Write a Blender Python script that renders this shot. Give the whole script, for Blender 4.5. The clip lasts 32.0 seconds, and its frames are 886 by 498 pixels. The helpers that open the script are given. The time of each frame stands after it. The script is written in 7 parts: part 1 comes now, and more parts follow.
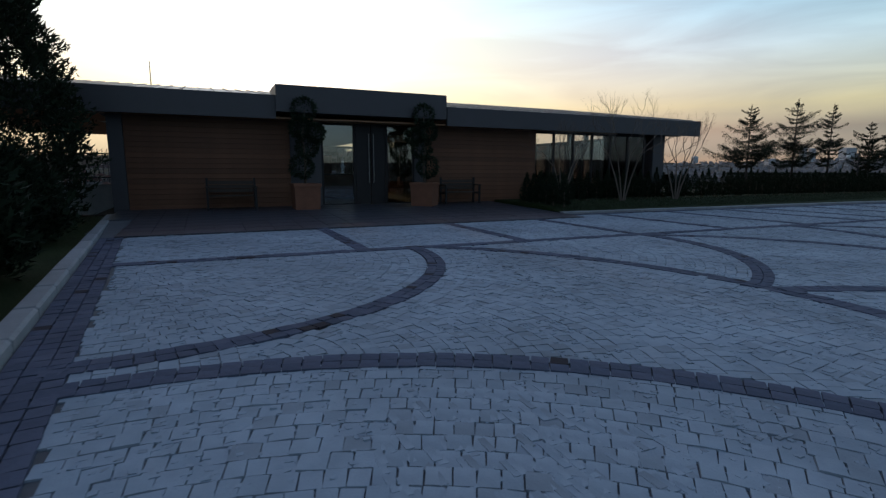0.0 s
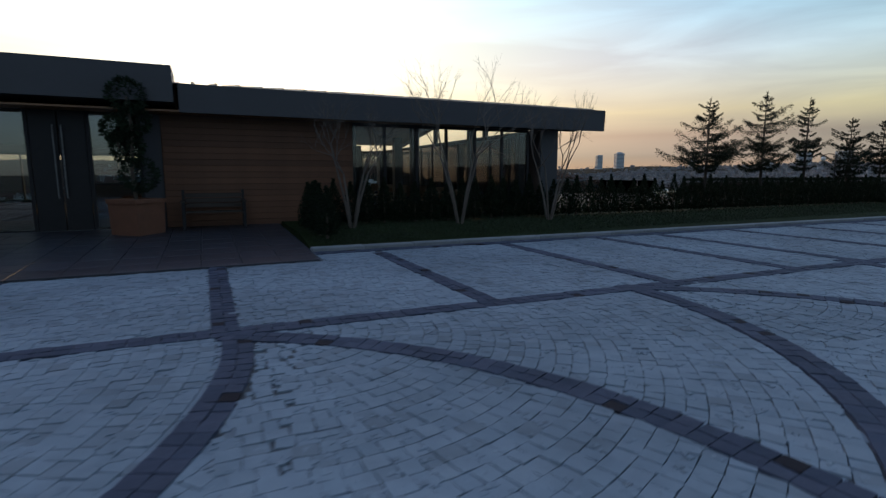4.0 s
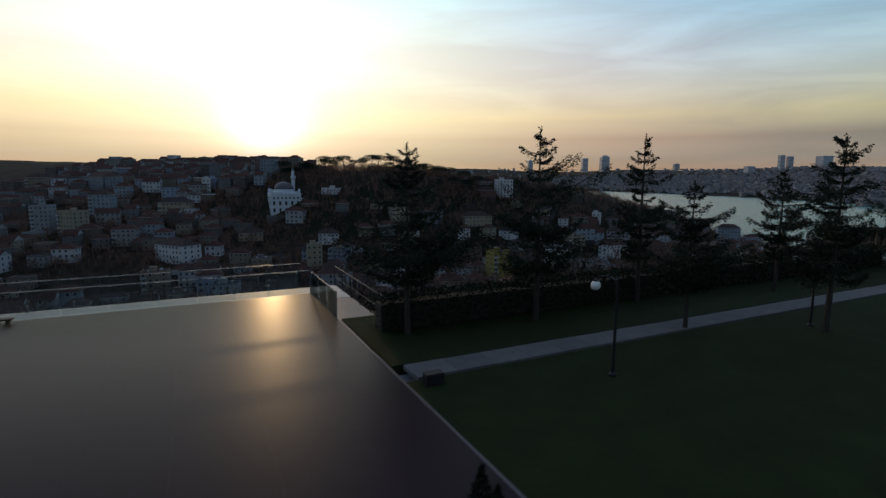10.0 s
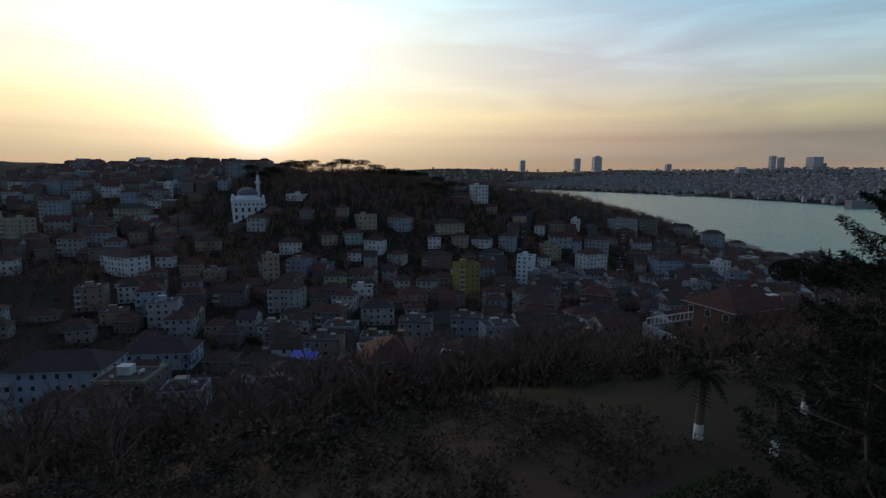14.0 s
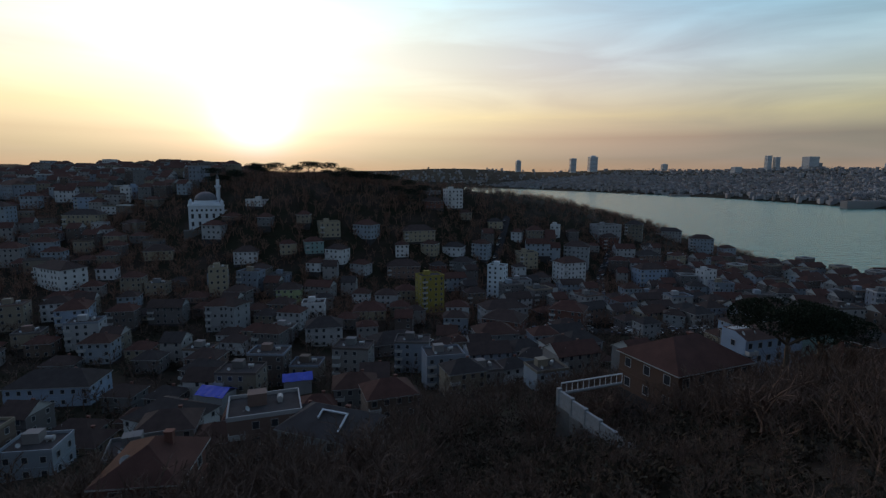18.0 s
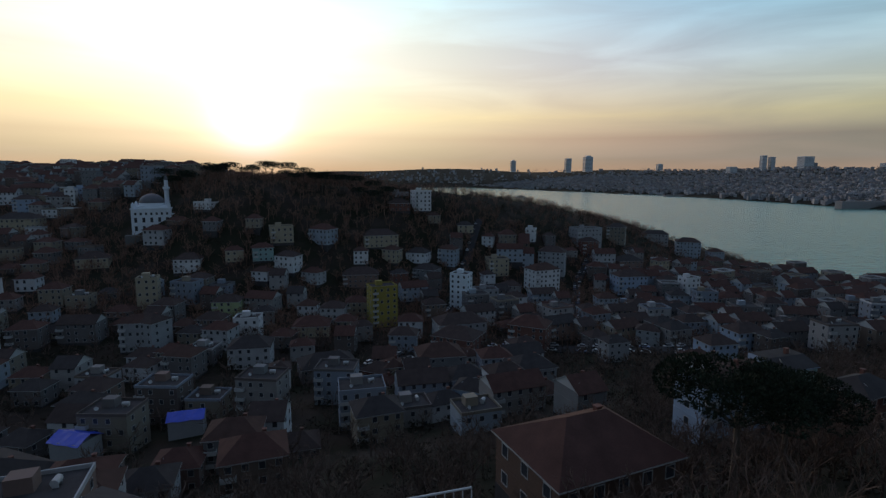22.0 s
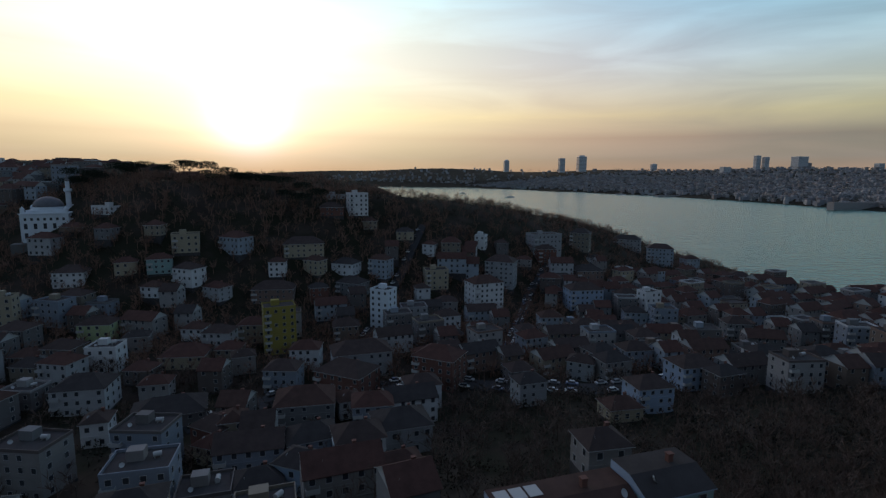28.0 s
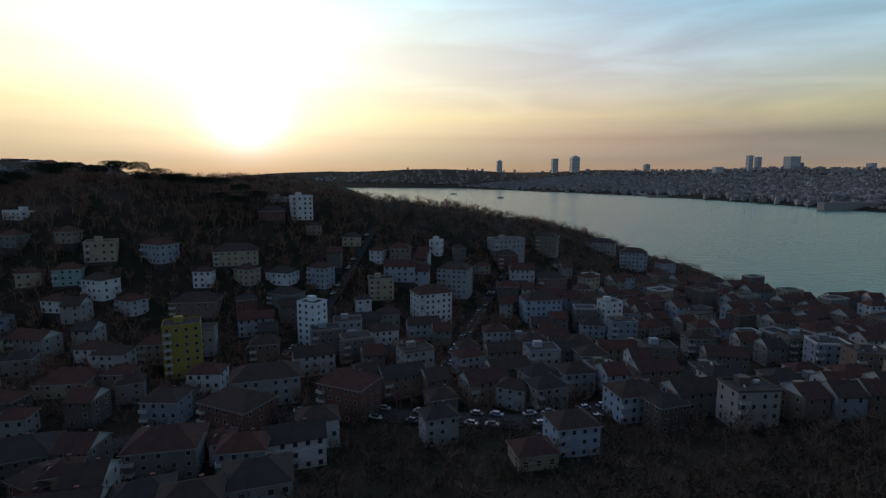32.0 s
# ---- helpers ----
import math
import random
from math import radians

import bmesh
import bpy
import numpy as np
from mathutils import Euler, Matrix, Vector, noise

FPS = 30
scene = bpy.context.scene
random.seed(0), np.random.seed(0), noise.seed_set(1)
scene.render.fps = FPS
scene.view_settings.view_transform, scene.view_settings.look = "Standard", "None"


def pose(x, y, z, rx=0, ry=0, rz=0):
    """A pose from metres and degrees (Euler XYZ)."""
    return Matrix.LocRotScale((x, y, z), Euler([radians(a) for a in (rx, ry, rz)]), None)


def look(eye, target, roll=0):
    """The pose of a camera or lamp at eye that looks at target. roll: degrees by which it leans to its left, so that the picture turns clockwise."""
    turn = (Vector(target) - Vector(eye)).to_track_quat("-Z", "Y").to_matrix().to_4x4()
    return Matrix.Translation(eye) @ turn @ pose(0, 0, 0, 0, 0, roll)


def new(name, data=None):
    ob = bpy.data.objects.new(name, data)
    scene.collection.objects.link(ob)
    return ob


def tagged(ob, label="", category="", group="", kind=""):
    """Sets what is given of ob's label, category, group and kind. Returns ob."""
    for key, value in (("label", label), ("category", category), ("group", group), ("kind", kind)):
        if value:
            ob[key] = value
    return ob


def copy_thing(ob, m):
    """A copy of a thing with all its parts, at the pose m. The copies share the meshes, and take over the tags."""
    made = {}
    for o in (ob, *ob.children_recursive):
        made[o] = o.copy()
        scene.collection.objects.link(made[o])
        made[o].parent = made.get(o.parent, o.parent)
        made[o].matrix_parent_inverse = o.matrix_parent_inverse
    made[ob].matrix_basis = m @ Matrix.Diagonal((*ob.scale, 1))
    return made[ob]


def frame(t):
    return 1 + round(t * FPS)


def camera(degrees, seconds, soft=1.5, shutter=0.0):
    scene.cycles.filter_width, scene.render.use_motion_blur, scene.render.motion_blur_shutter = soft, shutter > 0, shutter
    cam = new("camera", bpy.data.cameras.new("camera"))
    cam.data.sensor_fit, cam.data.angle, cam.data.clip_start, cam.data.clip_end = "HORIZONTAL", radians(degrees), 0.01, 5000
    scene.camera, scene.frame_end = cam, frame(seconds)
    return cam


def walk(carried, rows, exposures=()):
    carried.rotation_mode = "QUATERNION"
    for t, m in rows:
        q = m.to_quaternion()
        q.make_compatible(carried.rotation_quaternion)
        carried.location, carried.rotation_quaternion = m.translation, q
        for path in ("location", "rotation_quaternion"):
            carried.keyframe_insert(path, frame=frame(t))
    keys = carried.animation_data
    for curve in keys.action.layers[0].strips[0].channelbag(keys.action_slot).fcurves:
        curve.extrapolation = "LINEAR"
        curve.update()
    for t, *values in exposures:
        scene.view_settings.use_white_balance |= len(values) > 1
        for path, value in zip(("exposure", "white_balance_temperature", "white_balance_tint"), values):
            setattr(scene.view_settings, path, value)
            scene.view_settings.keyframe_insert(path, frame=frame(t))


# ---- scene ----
cam = camera(81.8, 32.0, soft=1.35, shutter=0.3)
PATH = [
    (0.0, pose(0.000, 0.000, 1.300, 81.304, -0.149, 3.448)),
    (0.5, pose(0.253, 0.454, 1.265, 81.408, -0.120, 3.493)),
    (1.0, pose(0.694, 1.050, 1.251, 81.503, -0.099, 3.516)),
    (1.5, pose(1.289, 1.731, 1.224, 81.574, -0.086, 3.496)),
    (2.0, pose(2.051, 2.504, 1.200, 81.604, -0.095, 3.456)),
    (2.5, pose(2.828, 3.335, 1.210, 81.631, -0.087, 3.403)),
    (3.0, pose(3.739, 4.353, 1.245, 81.678, -0.038, 3.291)),
    (3.5, pose(4.665, 5.300, 1.294, 81.736, 0.010, 3.289)),
    (4.0, pose(5.665, 6.447, 1.415, 81.778, 0.028, 3.264)),
    (4.5, pose(6.599, 7.587, 1.582, 81.783, 0.023, 3.199)),
    (5.0, pose(7.554, 8.759, 1.785, 81.795, -0.017, 3.069)),
    (5.5, pose(8.553, 9.965, 2.017, 81.808, -0.074, 2.911)),
    (6.0, pose(9.624, 11.203, 2.272, 81.819, -0.134, 2.761)),
    (6.5, pose(10.796, 12.473, 2.544, 81.828, -0.190, 2.654)),
    (7.0, pose(12.102, 13.771, 2.824, 81.834, -0.230, 2.628)),
    (7.5, pose(13.438, 15.150, 3.136, 81.856, -0.251, 2.586)),
    (8.0, pose(14.978, 16.743, 3.504, 81.885, -0.254, 2.480)),
    (8.5, pose(16.626, 18.515, 3.840, 81.917, -0.251, 2.345)),
    (9.0, pose(18.495, 20.457, 4.285, 81.946, -0.256, 2.179)),
    (9.5, pose(20.356, 22.442, 4.702, 81.971, -0.260, 2.018)),
    (10.0, pose(22.456, 24.448, 5.172, 81.977, -0.297, 1.956)),
    (10.5, pose(24.468, 26.354, 5.593, 81.978, -0.336, 1.923)),
    (11.0, pose(26.681, 28.502, 6.112, 81.990, -0.350, 1.855)),
    (11.5, pose(28.758, 30.646, 6.568, 82.007, -0.362, 1.767)),
    (12.0, pose(30.895, 32.779, 7.285, 82.001, -0.378, 1.686)),
    (12.5, pose(32.900, 34.957, 8.002, 81.967, -0.401, 1.614)),
    (13.0, pose(34.860, 37.203, 8.706, 81.941, -0.418, 1.529)),
    (13.5, pose(36.846, 39.515, 9.375, 81.922, -0.425, 1.453)),
    (14.0, pose(38.959, 41.866, 9.976, 81.901, -0.440, 1.322)),
    (14.5, pose(41.145, 44.272, 10.524, 81.886, -0.446, 1.188)),
    (15.0, pose(43.379, 46.786, 11.033, 81.880, -0.448, 1.098)),
    (15.5, pose(45.658, 49.401, 11.500, 81.877, -0.449, 1.047)),
    (16.0, pose(47.978, 52.114, 11.923, 81.875, -0.449, 1.027)),
    (16.5, pose(50.334, 54.919, 12.298, 81.876, -0.446, 1.031)),
    (17.0, pose(52.722, 57.809, 12.623, 81.892, -0.433, 1.052)),
    (17.5, pose(55.149, 60.739, 12.793, 81.891, -0.403, 1.072)),
    (18.0, pose(57.601, 63.728, 12.827, 81.878, -0.381, 1.061)),
    (18.5, pose(60.036, 66.801, 12.819, 81.883, -0.372, 1.056)),
    (19.0, pose(62.542, 70.000, 12.793, 81.893, -0.365, 0.997)),
    (19.5, pose(65.054, 73.289, 12.752, 81.911, -0.345, 0.969)),
    (20.0, pose(67.654, 76.634, 12.728, 81.939, -0.298, 0.914)),
    (20.5, pose(70.255, 79.928, 12.639, 81.936, -0.263, 0.877)),
    (21.0, pose(72.884, 83.037, 12.702, 81.940, -0.256, 0.820)),
    (21.5, pose(75.521, 85.964, 12.834, 81.921, -0.282, 0.783)),
    (22.0, pose(78.250, 88.866, 13.091, 81.906, -0.321, 0.737)),
    (22.5, pose(81.073, 91.780, 13.420, 81.904, -0.367, 0.707)),
    (23.0, pose(84.000, 94.778, 13.677, 81.889, -0.398, 0.681)),
    (23.5, pose(86.954, 97.829, 13.847, 81.887, -0.419, 0.663)),
    (24.0, pose(89.939, 100.908, 13.940, 81.892, -0.414, 0.649)),
    (24.5, pose(92.931, 103.965, 13.939, 81.891, -0.413, 0.634)),
    (25.0, pose(95.991, 107.037, 13.982, 81.892, -0.404, 0.614)),
    (25.5, pose(99.020, 110.066, 13.977, 81.892, -0.398, 0.612)),
    (26.0, pose(102.143, 113.086, 13.994, 81.889, -0.397, 0.596)),
    (26.5, pose(105.336, 116.090, 14.029, 81.883, -0.399, 0.569)),
    (27.0, pose(108.574, 119.075, 14.081, 81.877, -0.403, 0.532)),
    (27.5, pose(111.830, 122.035, 14.146, 81.870, -0.408, 0.487)),
    (28.0, pose(115.080, 124.968, 14.221, 81.864, -0.408, 0.437)),
    (28.5, pose(118.302, 127.907, 14.274, 81.853, -0.411, 0.407)),
    (29.0, pose(121.624, 130.911, 14.362, 81.860, -0.414, 0.358)),
    (29.5, pose(124.860, 133.900, 14.367, 81.866, -0.393, 0.287)),
    (30.0, pose(128.167, 136.854, 14.320, 81.871, -0.363, 0.204)),
    (30.5, pose(131.454, 139.685, 14.281, 81.887, -0.316, 0.115)),
    (31.0, pose(134.896, 142.404, 14.289, 81.902, -0.296, 0.043)),
    (31.5, pose(138.321, 144.900, 14.400, 81.913, -0.277, 0.015)),
    (32.0, pose(141.905, 147.405, 14.613, 81.938, -0.273, -0.000)),
]

walk(cam, PATH, exposures=[(0.0, 0.3), (4.5, 0.3), (7.5, 0.1), (9.5, 0.02), (32.0, 0.02)])

# ---- light: a low hazy sun and its sky ----
SUN_AZ, SUN_EL = -20.7, 5.6     # degrees from +y towards +x, and above the horizon
VEIL = [(0.283, 0.165, 0.135), (0.148, 0.105, 0.1), (0.107, 0.043, 0.004), (0.354, 0.289, 0.097), (0.326, 0.446, 0.462), (0.132, 0.46, 0.626)]
# lobes of light round the sun: azimuth, elevation, sharpness, colour
AUREOLE = [(-30.0, 9.0, 3.0, (0.589, 0.101, 0.0)), (-30.0, 9.0, 10.0, (0.013, 0.285, 0.14)), (SUN_AZ, 14.0, 55.0, (0.1, 0.16, 0.32)), (SUN_AZ + 8.0, 11.0, 14.0, (0.12, 0.225, 0.1)), (SUN_AZ, SUN_EL, 40.0, (0.242, 0.0, 0.0)), (SUN_AZ, SUN_EL, 200.0, (0.524, 0.351, 0.12)), (SUN_AZ, SUN_EL, 700.0, (0.0, 0.381, 0.9))]
EAST = (0.12, 0.147, 0.182)
world = bpy.data.worlds.new("sky")
scene.world = world
world.use_nodes = True
wn, wl = world.node_tree.nodes, world.node_tree.links
wn.clear()
sky = wn.new("ShaderNodeTexSky")
sky.sky_type, sky.sun_disc = "NISHITA", False
sky.sun_elevation, sky.sun_rotation = radians(SUN_EL), radians(SUN_AZ)
sky.altitude, sky.air_density, sky.dust_density, sky.ozone_density = 90.0, 0.7, 0.0, 1.5


def heading(az, el):
    return Vector((math.sin(radians(az)) * math.cos(radians(el)), math.cos(radians(az)) * math.cos(radians(el)), math.sin(radians(el))))


sun_way = heading(SUN_AZ, SUN_EL)


def vector_node(operation, a=None, b=None, scale=None):
    """A vector step in the sky's nodes; sockets are linked, numbers are set."""
    n = wn.new("ShaderNodeVectorMath")
    n.operation = operation
    for value, socket in ((a, n.inputs[0]), (scale, n.inputs["Scale"]) if operation == "SCALE" else (b, n.inputs[1])):
        if isinstance(value, bpy.types.NodeSocket):
            wl.new(value, socket)
        else:
            socket.default_value = value
    return n.outputs["Value"] if operation == "DOT_PRODUCT" else n.outputs["Vector"]


def number_node(operation, a, b):
    n = wn.new("ShaderNodeMath")
    n.operation = operation
    for value, socket in ((a, n.inputs[0]), (b, n.inputs[1])):
        if isinstance(value, bpy.types.NodeSocket):
            wl.new(value, socket)
        else:
            socket.default_value = value
    return n.outputs["Value"]


def ramp_node(value, stops):
    """Colours along a height above the horizon."""
    n = wn.new("ShaderNodeValToRGB")
    e = n.color_ramp.elements
    while len(e) < len(stops):
        e.new(0.5)
    for k, (pos, c) in enumerate(stops):
        e[k].position, e[k].color = pos, (*c, 1)
    wl.new(value, n.inputs["Fac"])
    return n.outputs["Color"]


coord = wn.new("ShaderNodeTexCoord")
way_out = coord.outputs["Generated"]
high = wn.new("ShaderNodeSeparateXYZ")
wl.new(way_out, high.inputs["Vector"])
# thin streaks of high cloud
flat = wn.new("ShaderNodeMapping")
flat.inputs["Scale"].default_value = (1.3, 1.3, 9.0)
flat.inputs["Rotation"].default_value = (0.05, 0.0, 0.3)
streak = wn.new("ShaderNodeTexNoise")
streak.inputs["Scale"].default_value, streak.inputs["Detail"].default_value = 2.4, 6.0
streak.inputs["Distortion"].default_value = 0.6
thick = wn.new("ShaderNodeMapRange")
thick.inputs["From Min"].default_value, thick.inputs["From Max"].default_value = 0.35, 0.7
thick.inputs["To Min"].default_value, thick.inputs["To Max"].default_value = 0.82, 1.2
wl.new(way_out, flat.inputs["Vector"])
wl.new(flat.outputs["Vector"], streak.inputs["Vector"])
wl.new(streak.outputs["Fac"], thick.inputs["Value"])
# haze low over the horizon swallows light
low_haze = ramp_node(high.outputs["Z"], [(0.0, (0.28,) * 3), (0.03, (0.5,) * 3), (0.06, (0.84,) * 3), (0.085, (1, 1, 1)), (1.0, (1, 1, 1))])
# the veil: dusky at the horizon, cream above it, blue higher up
veil = ramp_node(high.outputs["Z"], [(0.0, VEIL[0]), (0.035, VEIL[1]), (0.07, VEIL[2]), (0.11, VEIL[3]), (0.2, VEIL[4]), (0.33, VEIL[5]), (0.5, (0.16, 0.31, 0.48)), (1.0, (0.09, 0.19, 0.35))])
toward = vector_node("DOT_PRODUCT", way_out, (math.sin(radians(SUN_AZ)), math.cos(radians(SUN_AZ)), 0.1))
glow = wn.new("ShaderNodeMapRange")                    # the veil gives way to a plain dim sky in the east
glow.interpolation_type = "SMOOTHSTEP"
glow.inputs["From Min"].default_value, glow.inputs["From Max"].default_value = -0.45, 0.45
glow.inputs["To Min"].default_value, glow.inputs["To Max"].default_value = 0.0, 1.0
wl.new(toward, glow.inputs["Value"])
total = vector_node("SCALE", veil, scale=number_node("MULTIPLY", glow.outputs["Result"], thick.outputs["Result"]))
total = vector_node("ADD", total, vector_node("SCALE", EAST, scale=number_node("SUBTRACT", 1.0, glow.outputs["Result"])))
# the aureole round the sun, from wide to narrow
aureole = None
for az, el, sharp, colour in AUREOLE:
    near_sun = number_node("MAXIMUM", vector_node("DOT_PRODUCT", way_out, heading(az, el)), 0.0)
    lobe = vector_node("SCALE", colour, scale=number_node("POWER", near_sun, sharp))
    aureole = lobe if aureole is None else vector_node("ADD", aureole, lobe)
total = vector_node("ADD", total, vector_node("MULTIPLY", aureole, low_haze))
back = wn.new("ShaderNodeBackground")
back.inputs["Strength"].default_value = 0.05
back2 = wn.new("ShaderNodeBackground")
back2.inputs["Strength"].default_value = 1.0
both = wn.new("ShaderNodeAddShader")
wout = wn.new("ShaderNodeOutputWorld")
wl.new(vector_node("MULTIPLY", sky.outputs["Color"], low_haze), back.inputs["Color"])
wl.new(total, back2.inputs["Color"])
wl.new(back.outputs["Background"], both.inputs[0])
wl.new(back2.outputs["Background"], both.inputs[1])
wl.new(both.outputs["Shader"], wout.inputs["Surface"])

sun_data = bpy.data.lights.new("sun", "SUN")
sun_data.energy, sun_data.angle, sun_data.color = 0.45, radians(0.6), (1.0, 0.62, 0.28)
sun = new("sun", sun_data)
sun.matrix_world = look(sun_way * 100, (0, 0, 0))


# ---- materials ----
def material(name, colour, rough=0.8, metal=0.0, vary=0.25, scale=6.0, bump=0.0, bump_scale=40.0, fine=0.0, random_hue=0.0, palette=None, island=False, spec=0.5, transmission=0.0, alpha=1.0):
    """Principled surface with two scales of variation, fine relief and, if asked, a shift of tone from piece to piece."""
    m = bpy.data.materials.new(name)
    m.use_nodes = True
    n, l = m.node_tree.nodes, m.node_tree.links
    p = n["Principled BSDF"]
    p.inputs["Roughness"].default_value, p.inputs["Metallic"].default_value = rough, metal
    p.inputs["Specular IOR Level"].default_value = spec
    p.inputs["Transmission Weight"].default_value, p.inputs["Alpha"].default_value = transmission, alpha
    tc = n.new("ShaderNodeTexCoord")
    big = n.new("ShaderNodeTexNoise")
    big.inputs["Scale"].default_value, big.inputs["Detail"].default_value = scale, 5.0
    small = n.new("ShaderNodeTexNoise")
    small.inputs["Scale"].default_value, small.inputs["Detail"].default_value = scale * 11, 3.0
    l.new(tc.outputs["Object"], big.inputs["Vector"])
    l.new(tc.outputs["Object"], small.inputs["Vector"])
    add = n.new("ShaderNodeMath")
    add.operation = "MULTIPLY_ADD"
    add.inputs[1].default_value = 0.4
    l.new(small.outputs["Fac"], add.inputs[0])
    l.new(big.outputs["Fac"], add.inputs[2])
    value = n.new("ShaderNodeMapRange")
    value.inputs["From Min"].default_value, value.inputs["From Max"].default_value = 0.35, 1.05
    value.inputs["To Min"].default_value, value.inputs["To Max"].default_value = 1.0 - vary, 1.0 + vary
    l.new(add.outputs[0], value.inputs["Value"])
    base = None
    if palette or random_hue:
        if island:
            src = n.new("ShaderNodeNewGeometry").outputs["Random Per Island"]
        else:
            src = n.new("ShaderNodeObjectInfo").outputs["Random"]
    if palette:
        cr = n.new("ShaderNodeValToRGB")
        cr.color_ramp.interpolation = "CONSTANT"
        e = cr.color_ramp.elements
        while len(e) < len(palette):
            e.new(0.5)
        for k, c in enumerate(palette):
            e[k].position, e[k].color = k / len(palette), (*c, 1)
        l.new(src, cr.inputs["Fac"])
        base = cr.outputs["Color"]
    mul = n.new("ShaderNodeMix")
    mul.data_type, mul.blend_type = "RGBA", "MULTIPLY"
    mul.inputs["Factor"].default_value = 1.0
    mul.inputs["A"].default_value = (*colour, 1)
    if base:
        l.new(base, mul.inputs["A"])
    grey = n.new("ShaderNodeCombineColor")
    for k in range(3):
        l.new(value.outputs["Result"], grey.inputs[k])
    l.new(grey.outputs["Color"], mul.inputs["B"])
    out = mul.outputs["Result"]
    if random_hue:
        hsv = n.new("ShaderNodeHueSaturation")
        mr = n.new("ShaderNodeMapRange")
        mr.inputs["To Min"].default_value, mr.inputs["To Max"].default_value = 1 - random_hue, 1 + random_hue
        l.new(src, mr.inputs["Value"])
        l.new(mr.outputs["Result"], hsv.inputs["Value"])
        l.new(out, hsv.inputs["Color"])
        out = hsv.outputs["Color"]
    l.new(out, p.inputs["Base Color"])
    if bump:
        tex = n.new("ShaderNodeTexNoise")
        tex.inputs["Scale"].default_value, tex.inputs["Detail"].default_value = bump_scale, 6.0
        l.new(tc.outputs["Object"], tex.inputs["Vector"])
        b = n.new("ShaderNodeBump")
        b.inputs["Strength"].default_value, b.inputs["Distance"].default_value = bump, 0.02
        l.new(tex.outputs["Fac"], b.inputs["Height"])
        l.new(b.outputs["Normal"], p.inputs["Normal"])
    if fine:
        rr = n.new("ShaderNodeMapRange")
        rr.inputs["To Min"].default_value, rr.inputs["To Max"].default_value = max(0.02, rough - fine), min(1, rough + fine)
        l.new(big.outputs["Fac"], rr.inputs["Value"])
        l.new(rr.outputs["Result"], p.inputs["Roughness"])
    return m


TOWN_WALLS = [(0.25, 0.245, 0.25), (0.32, 0.33, 0.35), (0.13, 0.1, 0.085), (0.22, 0.19, 0.15), (0.18, 0.21, 0.26), (0.16, 0.11, 0.097), (0.45, 0.47, 0.5), (0.14, 0.145, 0.155), (0.09, 0.073, 0.07), (0.24, 0.28, 0.33), (0.12, 0.113, 0.117), (0.2, 0.19, 0.19), (0.17, 0.15, 0.125), (0.11, 0.1, 0.1)]
SETT_PALE = [(0.235, 0.29, 0.35), (0.222, 0.278, 0.34), (0.248, 0.3, 0.358), (0.23, 0.285, 0.345), (0.24, 0.296, 0.357), (0.215, 0.268, 0.325), (0.236, 0.29, 0.352), (0.245, 0.3, 0.362), (0.228, 0.282, 0.34), (0.238, 0.292, 0.354), (0.205, 0.25, 0.3), (0.232, 0.287, 0.348), (0.242, 0.297, 0.36), (0.195, 0.235, 0.28)]
SETT_DARK = [(0.075, 0.088, 0.13), (0.066, 0.08, 0.118), (0.084, 0.097, 0.14), (0.072, 0.084, 0.124), (0.06, 0.073, 0.11), (0.08, 0.092, 0.134), (0.07, 0.085, 0.128), (0.078, 0.09, 0.13), (0.068, 0.08, 0.12)] * 2 + [(0.03, 0.027, 0.034)]
M = {}
M["sett"] = material("granite_sett_pale", (0.235, 0.29, 0.35), 0.85, spec=0.2, vary=0.34, scale=0.55, bump=0.2, bump_scale=60, palette=SETT_PALE, island=True)
M["sett_dark"] = material("basalt_sett_dark", (0.034, 0.045, 0.074), 0.85, spec=0.12, vary=0.3, scale=1.5, bump=0.25, bump_scale=60, palette=SETT_DARK, island=True)
M["sett_single"] = material("granite_sett_pale_single", (0.235, 0.29, 0.35), 0.85, spec=0.2, vary=0.34, scale=0.55, bump=0.2, bump_scale=60, palette=SETT_PALE)
M["sett_dark_single"] = material("basalt_sett_dark_single", (0.034, 0.045, 0.074), 0.85, spec=0.12, vary=0.3, scale=1.5, bump=0.25, bump_scale=60, palette=SETT_DARK)
M["bedding"] = material("sand_joint", (0.075, 0.083, 0.096), 0.95, vary=0.3, scale=3)
M["apron"] = material("dark_slate_slab", (0.032, 0.034, 0.045), 0.45, vary=0.3, scale=2, bump=0.15, random_hue=0.2, fine=0.12)
M["inner_floor"] = material("dark_interior_floor", (0.03, 0.026, 0.024), 0.8, vary=0.2, scale=0.6, spec=0.1)
M["kerb"] = material("concrete_kerb", (0.22, 0.235, 0.255), 0.85, vary=0.25, scale=2.5, bump=0.3, random_hue=0.08)
M["lawn"] = material("mown_grass", (0.018, 0.027, 0.009), 0.95, spec=0.1, vary=0.35, scale=0.8, bump=0.6, bump_scale=90)
M["grass"] = material("grass_blades", (0.02, 0.032, 0.011), 0.8, vary=0.3, scale=2, random_hue=0.4, island=True)
M["earth"] = material("hillside_soil_and_scrub", (0.04, 0.031, 0.026), 0.95, spec=0.08, vary=0.55, scale=0.05, bump=0.5, bump_scale=1.2)
M["fascia"] = material("anthracite_metal_fascia", (0.047, 0.049, 0.06), 0.5, metal=0.0, vary=0.12, scale=1.2, fine=0.1)
M["roofmetal"] = material("zinc_seam_roof", (0.2, 0.205, 0.22), 0.36, metal=0.6, vary=0.15, scale=0.8, fine=0.08)
